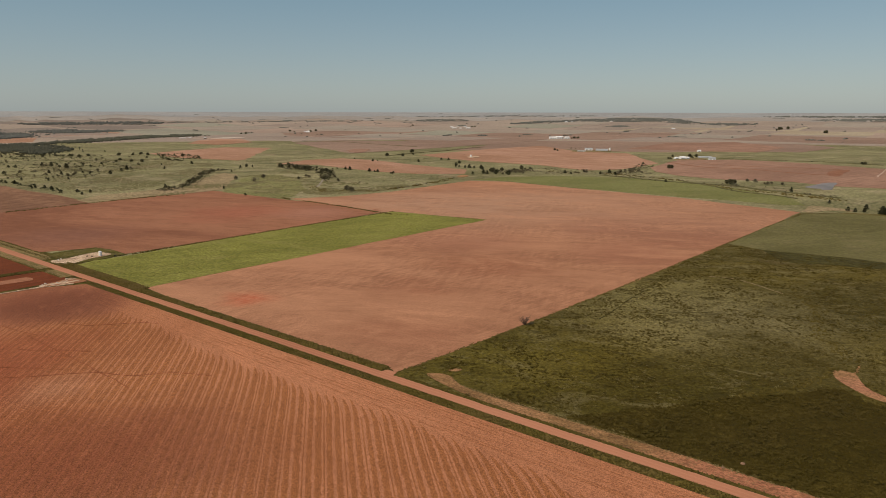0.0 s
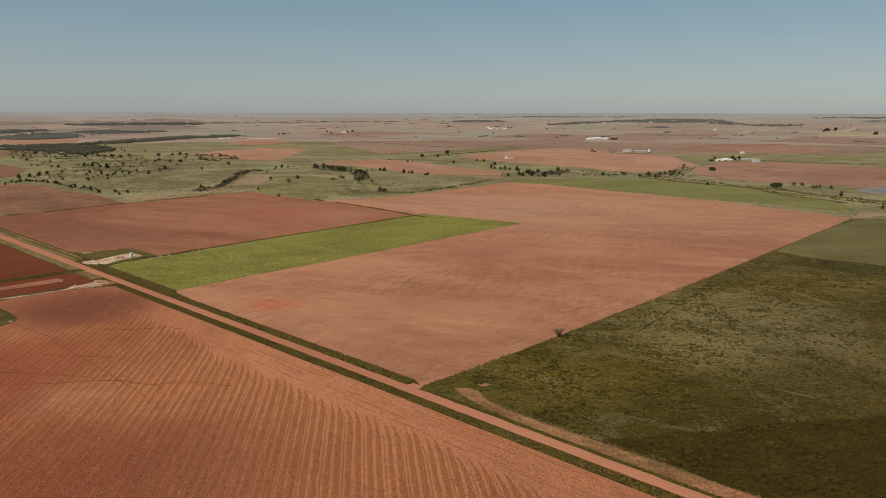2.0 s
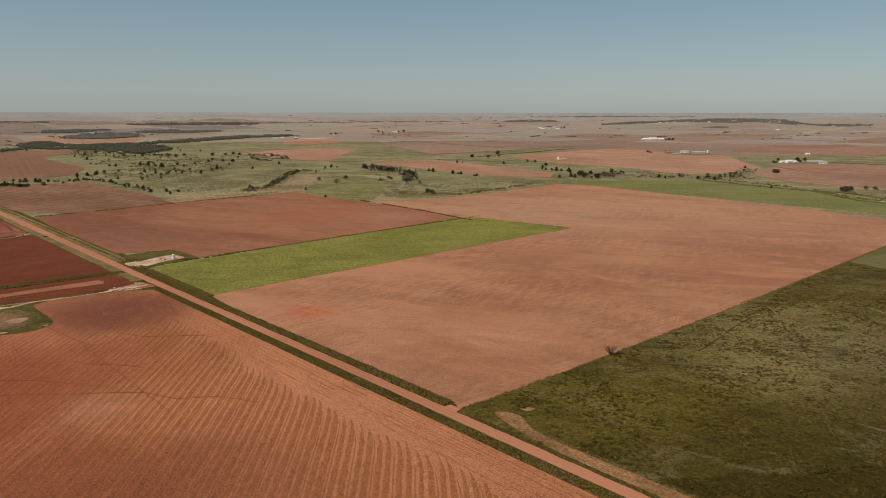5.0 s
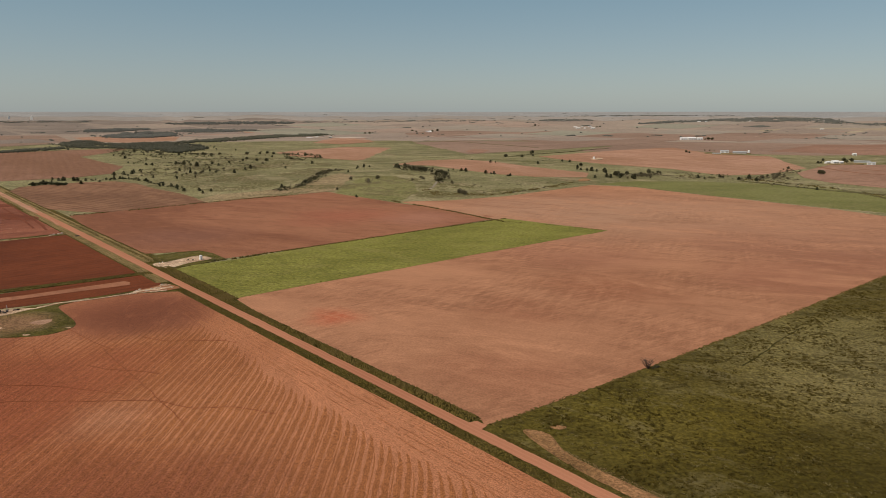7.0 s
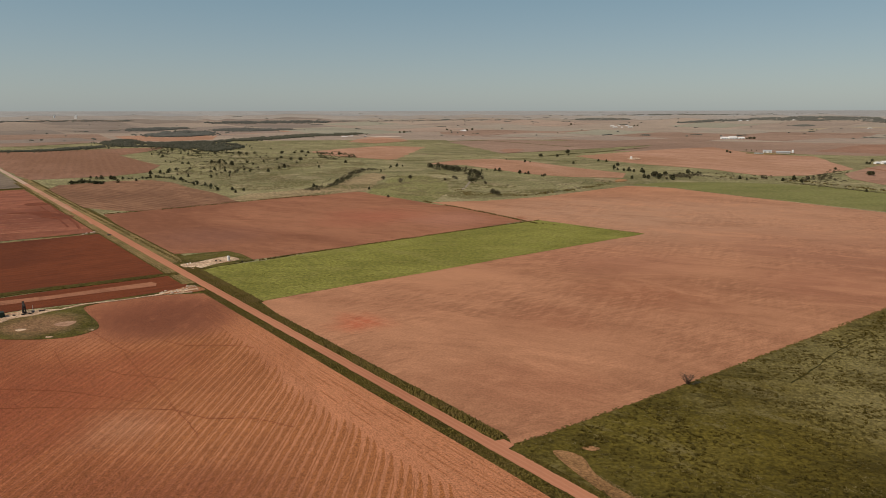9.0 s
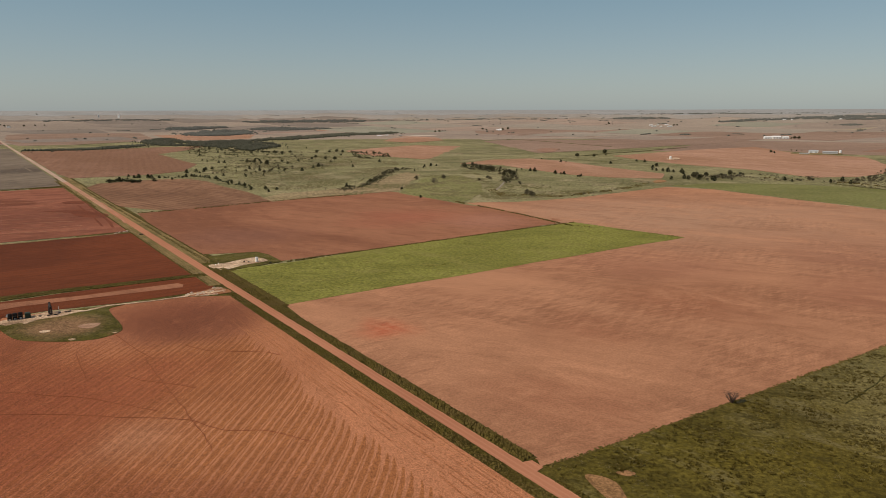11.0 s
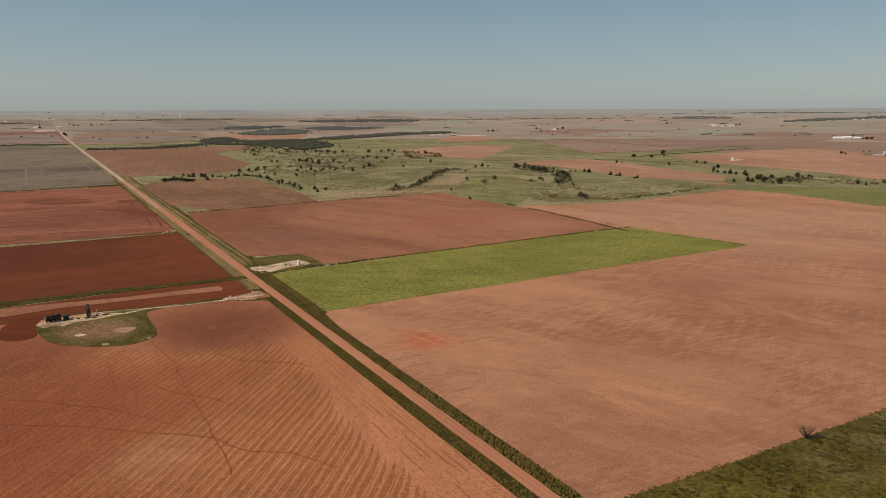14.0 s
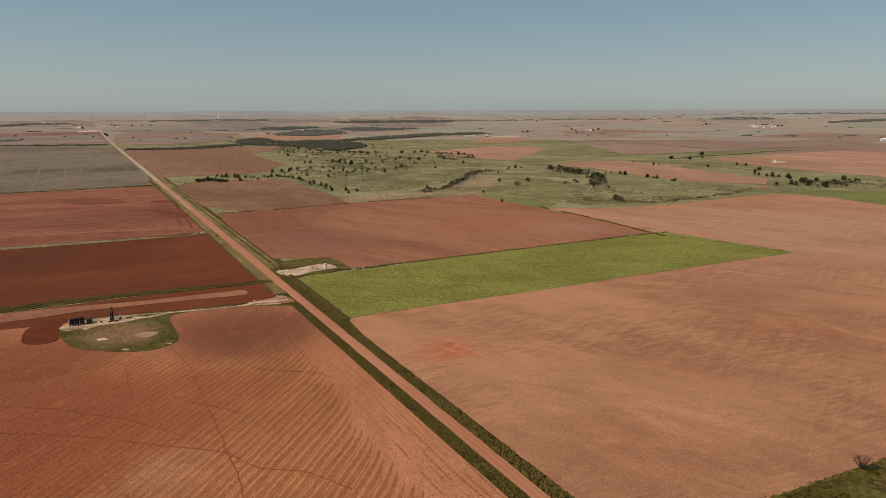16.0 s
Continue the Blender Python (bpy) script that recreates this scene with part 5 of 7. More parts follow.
plant("oak", [(-373, 1075), (-372, 1097), (-365, 1121), (-343, 959), (-336, 915)], 4.6, 1.5)
# the lone tree in the hollow
plant("bare", [(-252, 926), (-250, 926), (-251, 928)], 15.0, 1.0, "tall half-bare lone tree in a green hollow")
plant("airy", [(-251, 926)], 13.0, 1.1, "tall half-bare lone tree in a green hollow")
plant("scrub", [(-288, 964), (-251, 978)], 6.0, 1.2)
# the creek grove
GROVE = "olive grey tree in a creek grove"
plant("oak", [(-274, 1178), (-270, 1178), (-263, 1178), (-254, 1166), (-246, 1167), (-236, 1143), (-227, 1132), (-221, 1132), (-211, 1121), (-203, 1110), (-195, 1100), (-187, 1089), (-176, 1059), (-166, 1021), (-162, 985), (-162, 960), (-171, 985), (-187, 1049)], 7.5, 1.4, GROVE)
plant("scrub", [(-275, 1216), (-259, 1204), (-234, 1179), (-217, 1167), (-178, 1021), (-174, 968), (-156, 985), (-145, 952), (-139, 944), (-109, 820), (-113, 833), (-199, 1011), (-189, 984), (-202, 967)], 6.5, 1.3, GROVE)
plant("cedar", [(-264, 1204), (-249, 1191), (-192, 1111), (-180, 1090), (-171, 1049), (-181, 1145), (-175, 1157), (-163, 1145), (-152, 1134), (-156, 1145)], 6.0, 1.2)
plant("cedar", [(-120, 1102), (-114, 1102), (-109, 1091), (-103, 1092), (-84, 1061), (-78, 1061), (-76, 1072), (-137, 1335), (-126, 1335), (-182, 1399), (-45, 1322), (1, 1388), (9, 1372)], 5.0, 1.3)
plant("scrub", [(-55, 853), (-51, 859), (-47, 866), (-43, 873), (-25, 909), (-23, 916), (1, 955), (6, 972), (13, 998), (-93, 846), (-65, 840)], 2.6, 2.0, "low brown scrub along a dry creek")
plant("oak", [(-118, 1493), (-85, 1495), (-67, 1556), (-71, 1623), (-122, 1493)], 9.0, 1.3)
# trees by the middle creek
plant("cedar", [(24, 1238), (27, 1199), (34, 1187), (44, 1175), (60, 1163), (65, 1152), (50, 1055), (61, 1065), (69, 1055), (82, 1056), (94, 1066), (100, 1046), (20, 1199), (51, 1175)], 6.5, 1.2)
plant("oak", [(83, 1118), (85, 1086), (89, 1097), (95, 1118), (27, 1280), (76, 1086), (116, 1130), (124, 1142), (134, 1153), (141, 1154), (132, 1165)], 7.5, 1.3)
plant("scrub", [(108, 1097), (113, 1087), (120, 1087), (123, 1066), (135, 1119), (103, 1108), (89, 1056), (145, 1142)], 5.0, 1.4)
plant("cedar", [(192, 1078), (199, 1058), (219, 1100), (244, 1060), (244, 1070), (255, 1080), (263, 1050), (300, 946)], 6.5, 1.2)
plant("scrub", [(293, 1124), (291, 1091), (301, 1102), (315, 1158), (268, 1060), (281, 1091), (315, 1135), (349, 1208), (375, 1262), (310, 1102), (309, 1081), (301, 1135), (227, 1079), (225, 1090)], 5.5, 1.5)
plant("oak", [(389, 1184), (387, 1172), (383, 1172), (280, 1735), (280, 1709)], 9.0, 1.2)
plant("oak", [(382, 925), (382, 917), (387, 917), (379, 925)], 8.5, 1.2)
plant("scrub", [(419, 941), (425, 941), (427, 941), (430, 918), (434, 918), (437, 919), (444, 904)], 5.0, 1.4)
plant("cedar", [(417, 825), (402, 710)], 8.0, 0.95)
plant("cedar", [(393, 656), (417, 680), (400, 652), (392, 660)], 5.0, 1.2)
plant("cedar", [(411, 641), (411, 637), (409, 641)], 7.5, 1.2)
plant("oak", [(710, 1346), (772, 1274), (777, 1288)], 5.0, 1.4)
plant("oak", [(1523, 3187), (1557, 3226), (1533, 3185), (1588, 2897), (1577, 2899), (1578, 3222), (1494, 3146)], 15.0, 1.0, "large dark tree on a stubble plain")
plant("oak", [(462, 1421), (518, 1459), (518, 1440), (486, 1476), (456, 1421), (538, 1478)], 9.0, 1.1, "dark green tree beside farm buildings")
plant("oak", [(466, 2539), (481, 2539), (487, 2539), (474, 2539)], 9.0, 1.4, "dark tree beside white sheds")
plant("oak", [(-645, 3044), (-581, 3105), (-575, 3158), (-588, 3104), (-167, 3620), (-163, 3672), (-146, 3673), (160, 3580), (148, 3580)], 10.0, 1.3, "dark tree on the far plain")
plant("oak", [(-827, 2868), (-808, 2874), (-680, 3114), (-1056, 3831), (-1041, 3835), (-1006, 3844), (-2677, 2595), (-2673, 2652), (-2646, 2672), (-2822, 2600), (-2743, 2548), (-2713, 2353), (-2236, 2046), (-2159, 1992)], 9.5, 1.4, "dark tree on the far plain")
plant("scrub", [(344, 1819), (338, 1819), (350, 1819), (353, 1820)], 3.5, 2.4)

# the leafless bush at the field edge and the two shrubs beside it
brush = thing("bare_bush", *[(36, 293)][0], 20, "leafless dark brown bush at the field edge", "bush")
brush.scale = (5.2, 5.2, 4.2)
for piece, me in zip(("stems", "twigs"), brush_meshes(5)):
    part(piece, me, brush)
for (x, y), h in zip([(39, 294), (40, 295), (38, 293)], (1.1, 0.9, 0.8)):
    ob = thing("shrub", x, y, h * 90, "low dark green shrub at the pasture edge", "shrub", "shrubs by the bush")
    ob.scale = (h * 1.6, h * 1.6, h)
    for piece, me in zip(("stems", "leaves"), OAKS[int(h * 2) % 5]):
        part(piece, me, ob)

# ---------------------------------------------------------------- woods
def crown(sides, rnd):
    """A rounded tree top: three uneven rings and a crest."""
    v, f = [], []
    for ring, (r, z) in enumerate(((0.34, -0.1), (0.52, 0.35), (0.38, 0.75))):
        for k in range(sides):
            a = 2 * math.pi * (k + 0.5 * ring) / sides
            q = r * rnd.uniform(0.75, 1.25)
            v.append((q * math.cos(a), q * math.sin(a), z * rnd.uniform(0.85, 1.15)))
    v.append((0, 0, 0.95))
    for ring in range(2):
        for k in range(sides):
            a, b = ring * sides + k, ring * sides + (k + 1) % sides
            f += [(a, b, a + sides), (b, b + sides, a + sides)]
    for k in range(sides):
        f.append((2 * sides + k, 2 * sides + (k + 1) % sides, 3 * sides))
    return np.array(v), np.array(f)


CROWNS = [crown(6, random.Random(70 + k)) for k in range(6)]


def foliage(rnd):
    """A loose bush: leaf sprigs strewn over three unequal masses, with gaps between."""
    v, f = [], []
    masses = [(rnd.uniform(-0.28, 0.28), rnd.uniform(-0.28, 0.28), rnd.uniform(0.3, 0.75), rnd.uniform(0.2, 0.36)) for _ in range(3)]
    for k in range(34):
        x, y, z, r = masses[k % 3]
        d = Vector((rnd.gauss(0, 1), rnd.gauss(0, 1), rnd.gauss(0, 0.9))).normalized() * r * rnd.uniform(0.55, 1.1)
        c = Vector((x, y, z)) + d
        u = Vector((rnd.gauss(0, 1), rnd.gauss(0, 1), rnd.gauss(0, 0.6))).normalized()
        w = u.cross(Vector((rnd.gauss(0, 1), rnd.gauss(0, 1), rnd.gauss(0, 1)))).normalized()
        e = rnd.uniform(0.09, 0.17)
        v += [c - u * e - w * e * 0.6, c + u * e - w * e * 0.4, c + w * e * 1.1]
        f.append((3 * k, 3 * k + 1, 3 * k + 2))
    return np.array([tuple(q) for q in v]), np.array(f)


BUSHES = [foliage(random.Random(90 + k)) for k in range(8)]


def wood(name, outline, count, width, height, label, seed):
    height *= 0.45
    outline = ragged(outline, 40, 20, seed)
    # woods this far off take the leaf colour with haze in it
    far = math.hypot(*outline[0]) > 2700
    rnd, places = random.Random(seed), []
    for x, y, w, h in fill(outline, int(count * 2.2), width * 0.6, height * 0.9, seed, 0.5, 55.0):
        if rnd.random() < 0.14:
            x, y = x + rnd.gauss(0, 26), y + rnd.gauss(0, 26)
            w, h = w * 0.8, h * 0.8
        places.append((x, y, w, h))
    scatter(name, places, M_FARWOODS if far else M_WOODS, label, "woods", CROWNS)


wood("woodland", smooth_outline([(-1431, 1826), (-1535, 2063), (-1316, 1907), (-1237, 1976), (-1168, 1999), (-927, 1745), (-895, 1636), (-870, 1513), (-976, 1579), (-1144, 1669), (-1238, 1670)]), 2400, 7.0, 10.0, "dense dark green creek woodland", 1)
wood("woodland", smooth_outline([(-1146, 1964), (-1075, 2169), (-1050, 2433), (-942, 2677), (-994, 2765), (-1132, 2614), (-1166, 2343), (-1178, 2087)]), 2600, 9.0, 11.0, "dark woodland beyond the pasture", 2)
wood("woodland", smooth_outline([(-1700, 2398), (-1722, 2543), (-1657, 2571), (-1517, 2576), (-1465, 2441), (-1513, 2320), (-1573, 2297)]), 1100, 11.0, 12.0, "dark woodland among pink fields", 3)
wood("woodland", smooth_outline([(-2024, 2717), (-2024, 2878), (-1867, 2954), (-1868, 2793), (-1902, 2671)]), 800, 12.0, 12.0, "distant dark woodland", 4)
wood("woodland", smooth_outline([(-1678, 2852), (-1657, 2995), (-1510, 3002), (-1376, 3026), (-1441, 2870), (-1533, 2780)]), 900, 12.0, 12.0, "distant dark woodland", 5)
wood("woodland", smooth_outline([(-2044, 3414), (-1807, 3631), (-1509, 3746), (-1480, 3598), (-1715, 3454), (-1964, 3343)]), 700, 14.0, 13.0, "thin distant woodland", 6)
wood("tree_line", [(-1408, 1384), (-1332, 1453), (-1296, 1494), (-1305, 1680), (-1267, 1643), (-1257, 1452), (-1293, 1412), (-1383, 1367)], 700, 6.5, 8.0, "dark line of creek trees", 7)
wood("tree_line", [(-2196, 1283), (-1918, 1416), (-1791, 1494), (-1654, 1559), (-1626, 1534), (-1747, 1459), (-1870, 1383), (-2144, 1255)], 420, 6.0, 6.0, "dark line of trees between fields", 8)
wood("tree_line", [(-2309, 1574), (-2246, 1643), (-2205, 1663), (-2127, 1617), (-2142, 1571), (-2204, 1506)], 90, 8.0, 8.0, "dark clump of distant trees", 9)
wood("woodland", [(-1778, 2616), (-1741, 2759), (-1602, 2709), (-1505, 2553), (-1477, 2427), (-1483, 2342), (-1560, 2288)], 800, 10.0, 12.0, "dark woodland beyond pink fields", 10)
wood("tree_line", [(1410, 3748), (1505, 3724), (1650, 3684), (1613, 3597), (1479, 3583), (1377, 3657)], 160, 12.0, 12.0, "line of dark trees on the plain", 11)
wood("tree_line", [(340, 3839), (502, 4039), (718, 4174), (933, 4247), (912, 4149), (693, 4023), (484, 3885)], 420, 12.0, 12.0, "line of dark trees on the plain", 12)
wood("woodland", [(792, 4216), (1086, 4322), (1407, 4149), (1361, 4010), (1004, 3982), (797, 4063)], 900, 13.0, 12.0, "belt of dark trees on the plain", 13)
wood("tree_line", [(-232, 4188), (-15, 4304), (155, 4256), (151, 4153), (-47, 4096)], 220, 13.0, 10.0, "line of dark trees on the plain", 14)
wood("woodland", [(1876, 4251), (2183, 4130), (2755, 3795), (2719, 3740), (2139, 4044)], 700, 14.0, 12.0, "belt of dark trees near the horizon", 15)
wood("woodland", [(2024, 3847), (2203, 3868), (2648, 3638), (2554, 3502), (2117, 3712)], 600, 13.0, 12.0, "belt of dark trees on the plain", 16)
wood("tree_line", [(1199, 3946), (1391, 4053), (1413, 3797), (1353, 3712), (1272, 3830)], 200, 12.0, 10.0, "line of dark trees on the plain", 17)
wood("woodland", [(-197, 4552), (425, 4625), (1131, 4511), (1131, 4511), (419, 4557)], 500, 14.0, 9.0, "haze-tinted belt of trees near the horizon", 18)
wood("tree_line", [(-3195, 2290), (-3160, 2434), (-3099, 2603), (-3030, 2548), (-3090, 2383), (-3089, 2218)], 200, 12.0, 10.0, "haze-tinted line of trees near the horizon", 19)
wood("tree_line", [(-2943, 2964), (-2696, 3260), (-2486, 3395), (-2426, 3317), (-2602, 3151), (-2876, 2900)], 240, 12.0, 8.0, "haze-tinted line of trees near the horizon", 20)
wood("tree_line", [(824, 3600), (932, 3688), (976, 3631), (958, 3583), (868, 3544)], 60, 11.0, 10.0, "small dark wood on the plain", 21)
wood("tree_line", [(-1467, 3813), (-939, 4062), (-394, 4195), (-385, 4100), (-916, 3966), (-1430, 3721)], 300, 12.0, 7.0, "haze-tinted line of trees near the horizon", 22)


scatter("brown_scrub", fill([(-666, 1041), (-732, 1208), (-700, 1321), (-565, 1302), (-499, 1206), (-501, 1080), (-503, 976), (-531, 929), (-580, 946)], 220, 3.2, 1.8, 41, 0.7, 50.0), M_SCRUB, "thin brown scrub scattered over pasture", "scrub", BUSHES)
scatter("brown_scrub", fill([(-1118, 1586), (-976, 1579), (-797, 1491), (-688, 1628), (-525, 1501), (-525, 1317), (-683, 1292), (-829, 1273)], 200, 4.0, 2.2, 42, 0.7, 60.0), M_SCRUB, "thin brown scrub scattered over pasture", "scrub", BUSHES)
scatter("brown_scrub", fill([(69, 1118), (159, 1178), (254, 1134), (341, 1114), (308, 1032), (229, 1059), (135, 1067)], 260, 3.0, 1.6, 43, 0.6, 40.0), M_SCRUB, "thin brown scrub along a creek", "scrub", BUSHES)


def speckle():
    """Lone trees and farm groves dotted over the far plain."""
    rnd = random.Random(77)
    out = []
    while len(out) < 620:
        a, r = radians(rnd.uniform(35, 150)), rnd.uniform(2500, 4750)
        x, y = HUB.x + r * math.cos(a), HUB.y + r * math.sin(a)
        n = 1 if rnd.random() < 0.6 else rnd.randrange(2, 9)
        b = radians(rnd.choice((51, 141))) + rnd.uniform(-0.1, 0.1)
        for k in range(n):
            out.append((x + math.cos(b) * k * 9, y + math.sin(b) * k * 9, rnd.uniform(6, 12), rnd.uniform(3, 6)))
    scatter("distant_trees", out, M_FARWOODS, "small haze-tinted trees dotted over the far plain", "trees", CROWNS)


speckle()


def thicket(outline, count, width, height, seed, label, material, patch=0.5, size=24.0):
    """Low trees and bushes grown together."""
    scatter("thicket", fill(outline, int(count * 1.5), width * 0.68, height * 0.68, seed, patch, size), material, label, "thicket", BUSHES)


thicket([(-282, 1178), (-277, 1243), (-237, 1217), (-195, 1144), (-172, 1100), (-156, 1003), (-159, 944), (-176, 968), (-183, 1049), (-214, 1099), (-253, 1131)], 130, 4.2, 3.6, 61, "olive brown creek grove with open gaps", M_LEAF, 0.3)
thicket([(-282, 1178), (-277, 1243), (-237, 1217), (-195, 1144), (-172, 1100), (-156, 1003), (-159, 944), (-176, 968), (-183, 1049), (-214, 1099), (-253, 1131)], 170, 3.8, 3.2, 62, "brown scrub in a creek grove", M_SCRUB, 0.3)
scatter("thicket", along([(-334, 821), (-327, 849), (-331, 902), (-345, 966), (-364, 1049), (-367, 1104), (-355, 1125)], 1.1, 4.0, 3.2, 2.0, 63, 0.15), M_LEAF, "olive scrub along a winding creek", "thicket", BUSHES)
scatter("thicket", along([(-334, 816), (-325, 844), (-328, 896), (-339, 952), (-358, 1032), (-362, 1090), (-343, 1129)], 1.3, 7.0, 2.6, 1.6, 64, 0.2), M_SCRUB, "brown scrub along a winding creek", "thicket", BUSHES)
thicket([(-1118, 1586), (-1133, 1706), (-870, 1513), (-772, 1500), (-713, 1412), (-761, 1336), (-849, 1342), (-943, 1392)], 240, 5.0, 3.8, 65, "dark green scrub along a draw", M_LEAF, 0.7, 40.0)
thicket([(-943, 1392), (-758, 1376), (-620, 1315), (-611, 1164), (-686, 1136), (-806, 1213)], 130, 4.0, 3.0, 66, "scattered dark scrub on pasture", M_LEAF, 0.9, 30.0)
thicket([(-638, 1548), (-619, 1603), (-523, 1482), (-479, 1385), (-499, 1310), (-549, 1359)], 160, 5.0, 3.8, 67, "dark green scrub in a draw", M_LEAF, 0.5, 30.0)
thicket([(-658, 1093), (-611, 1164), (-548, 1216), (-481, 1111), (-506, 1014), (-549, 958)], 150, 3.2, 2.2, 68, "scattered brown scrub on pasture", M_SCRUB, 0.8, 26.0)
scatter("thicket", along([(-673, 823), (-664, 842), (-630, 831)], 0.9, 4.0, 4.5, 3.2, 69), M_CEDAR, "dense dark cedar clump at a field corner", "thicket", BUSHES)
scatter("thicket", along([(-664, 868), (-643, 885), (-618, 904), (-597, 921), (-554, 894), (-491, 840), (-434, 801)], 5.0, 3.0, 4.0, 3.0, 70, 0.35), M_CEDAR, "dark cedar scrub along a field edge", "thicket", BUSHES)
scatter("thicket", along([(77, 1096), (102, 1086), (143, 1131)], 1.4, 5.0, 4.0, 2.8, 71, 0.1) + along([(264, 1060), (304, 1113), (371, 1248)], 2.0, 6.0, 3.6, 2.4, 72, 0.3) + along([(137, 1077), (225, 1079), (270, 1050), (327, 963), (381, 903), (428, 850)], 3.5, 7.0, 2.6, 1.5, 73, 0.4), M_SCRUB, "brown scrub along a creek", "thicket", BUSHES)
# ---------------------------------------------------------------- buildings and equipment
def box(bm, x0, y0, z0, x1, y1, z1):
    v = [bm.verts.new(p) for p in ((x0, y0, z0), (x1, y0, z0), (x1, y1, z0), (x0, y1, z0), (x0, y0, z1), (x1, y0, z1), (x1, y1, z1), (x0, y1, z1))]
    for f in ((3, 2, 1, 0), (4, 5, 6, 7), (0, 1, 5, 4), (1, 2, 6, 5), (2, 3, 7, 6), (3, 0, 4, 7)):
        bm.faces.new([v[k] for k in f])


def slab(name, material, parent, *boxes, label=""):
    bm = bmesh.new()
    for b in boxes:
        box(bm, *b)
    bmesh.ops.bevel(bm, geom=bm.edges[:], offset=0.03, segments=1, affect="EDGES")
    return part(name, to_mesh(bm, name, material), parent, label)


def drum(bm, x, y, z0, z1, r, sides=20, top=None):
    """An upright cylinder; top: rise of a shallow cone lid."""
    low = [bm.verts.new((x + r * math.cos(6.2832 * k / sides), y + r * math.sin(6.2832 * k / sides), z0)) for k in range(sides)]
    high = [bm.verts.new((v.co.x, v.co.y, z1)) for v in low]
    for k in range(sides):
        bm.faces.new((low[k], low[(k + 1) % sides], high[(k + 1) % sides], high[k]))
    bm.faces.new(low[::-1])
    if top is None:
        bm.faces.new(high)
    else:
        tip = bm.verts.new((x, y, z1 + top))
        for k in range(sides):
            bm.faces.new((high[k], high[(k + 1) % sides], tip))


def shed(x, y, turn, length, width, eave, ridge, wall, roof, label, doors=2, name="shed", category="shed"):
    """A gabled metal building: four walls in one shell, two roof sheets, doors."""
    ob = thing(name, x, y, turn, label, category, "farm buildings")
    bm = bmesh.new()
    a, b = length / 2, width / 2
    p = [(-a, -b, -0.3), (a, -b, -0.3), (a, b, -0.3), (-a, b, -0.3), (-a, -b, eave), (a, -b, eave), (a, b, eave), (-a, b, eave), (-a, 0, ridge), (a, 0, ridge)]
    v = [bm.verts.new(q) for q in p]
    for f in ((0, 1, 5, 4), (2, 3, 7, 6), (1, 2, 6, 9, 5), (3, 0, 4, 8, 7)):
        bm.faces.new([v[k] for k in f])
    part("wall", to_mesh(bm, "wall", wall), ob)
    for side in (-1, 1):
        bm = bmesh.new()
        o = 0.5
        q = [(-a - o, side * (b + o), eave - 0.1), (a + o, side * (b + o), eave - 0.1), (a + o, 0, ridge + 0.08), (-a - o, 0, ridge + 0.08)]
        lo = [bm.verts.new(c) for c in q]
        hi = [bm.verts.new((c[0], c[1], c[2] + 0.15)) for c in q]
        bm.faces.new(lo)
        bm.faces.new(hi[::-1])
        for k in range(4):
            bm.faces.new((lo[k], hi[k], hi[(k + 1) % 4], lo[(k + 1) % 4]))
        bmesh.ops.recalc_face_normals(bm, faces=bm.faces)
        part("roof", to_mesh(bm, "roof", roof), ob)
    for k in range(doors):
        c = -a + length * (k + 0.5) / doors
        w = min(2.2, length / doors * 0.3)
        slab("door", M_GREYROOF, ob, (c - w, -b - 0.08, -0.1, c + w, -b + 0.02, eave * 0.78))
    return ob


def tank(x, y, turn, r, h, material, label, group="", name="storage_tank"):
    """A welded steel tank: shell, lid, ladder, outlet pipe."""
    ob = thing(name, x, y, turn, label, "tank", group)
    bm = bmesh.new()
    drum(bm, 0, 0, -0.1, h, r, 24)
    for z in (h * 0.33, h * 0.66, h):
        drum(bm, 0, 0, z - 0.05, z + 0.03, r + 0.03, 24)
    part("shell", to_mesh(bm, "shell", material), ob)
    bm = bmesh.new()
    drum(bm, 0, 0, h + 0.03, h + 0.06, r + 0.02, 24, 0.35 * r)
    lid = part("lid", to_mesh(bm, "lid", material), ob)
    bm = bmesh.new()
    drum(bm, r * 0.4, 0, h + 0.1, h + 0.45, 0.25, 10)
    part("hatch", to_mesh(bm, "hatch", M_STEEL), lid, "round dark steel hatch")
    bm = bmesh.new()
    for o in (-0.2, 0.2):
        tube(bm, (r + 0.12, o, -0.1), (r + 0.12, o, h + 0.3), 0.04, 0.04, 5)
    for k in range(int(h / 0.4)):
        tube(bm, (r + 0.12, -0.2, 0.3 + 0.4 * k), (r + 0.12, 0.2, 0.3 + 0.4 * k), 0.03, 0.03, 4)
    part("ladder", to_mesh(bm, "ladder", M_STEEL), ob)
    bm = bmesh.new()
    tube(bm, (-r * 0.9, 0, 0.5), (-r - 1.6, 0, 0.5), 0.1, 0.1, 6)
    tube(bm, (-r - 1.6, 0, 0.5), (-r - 1.6, 0, -0.1), 0.1, 0.1, 6)
    part("pipe", to_mesh(bm, "pipe", M_STEEL), ob)
    return ob


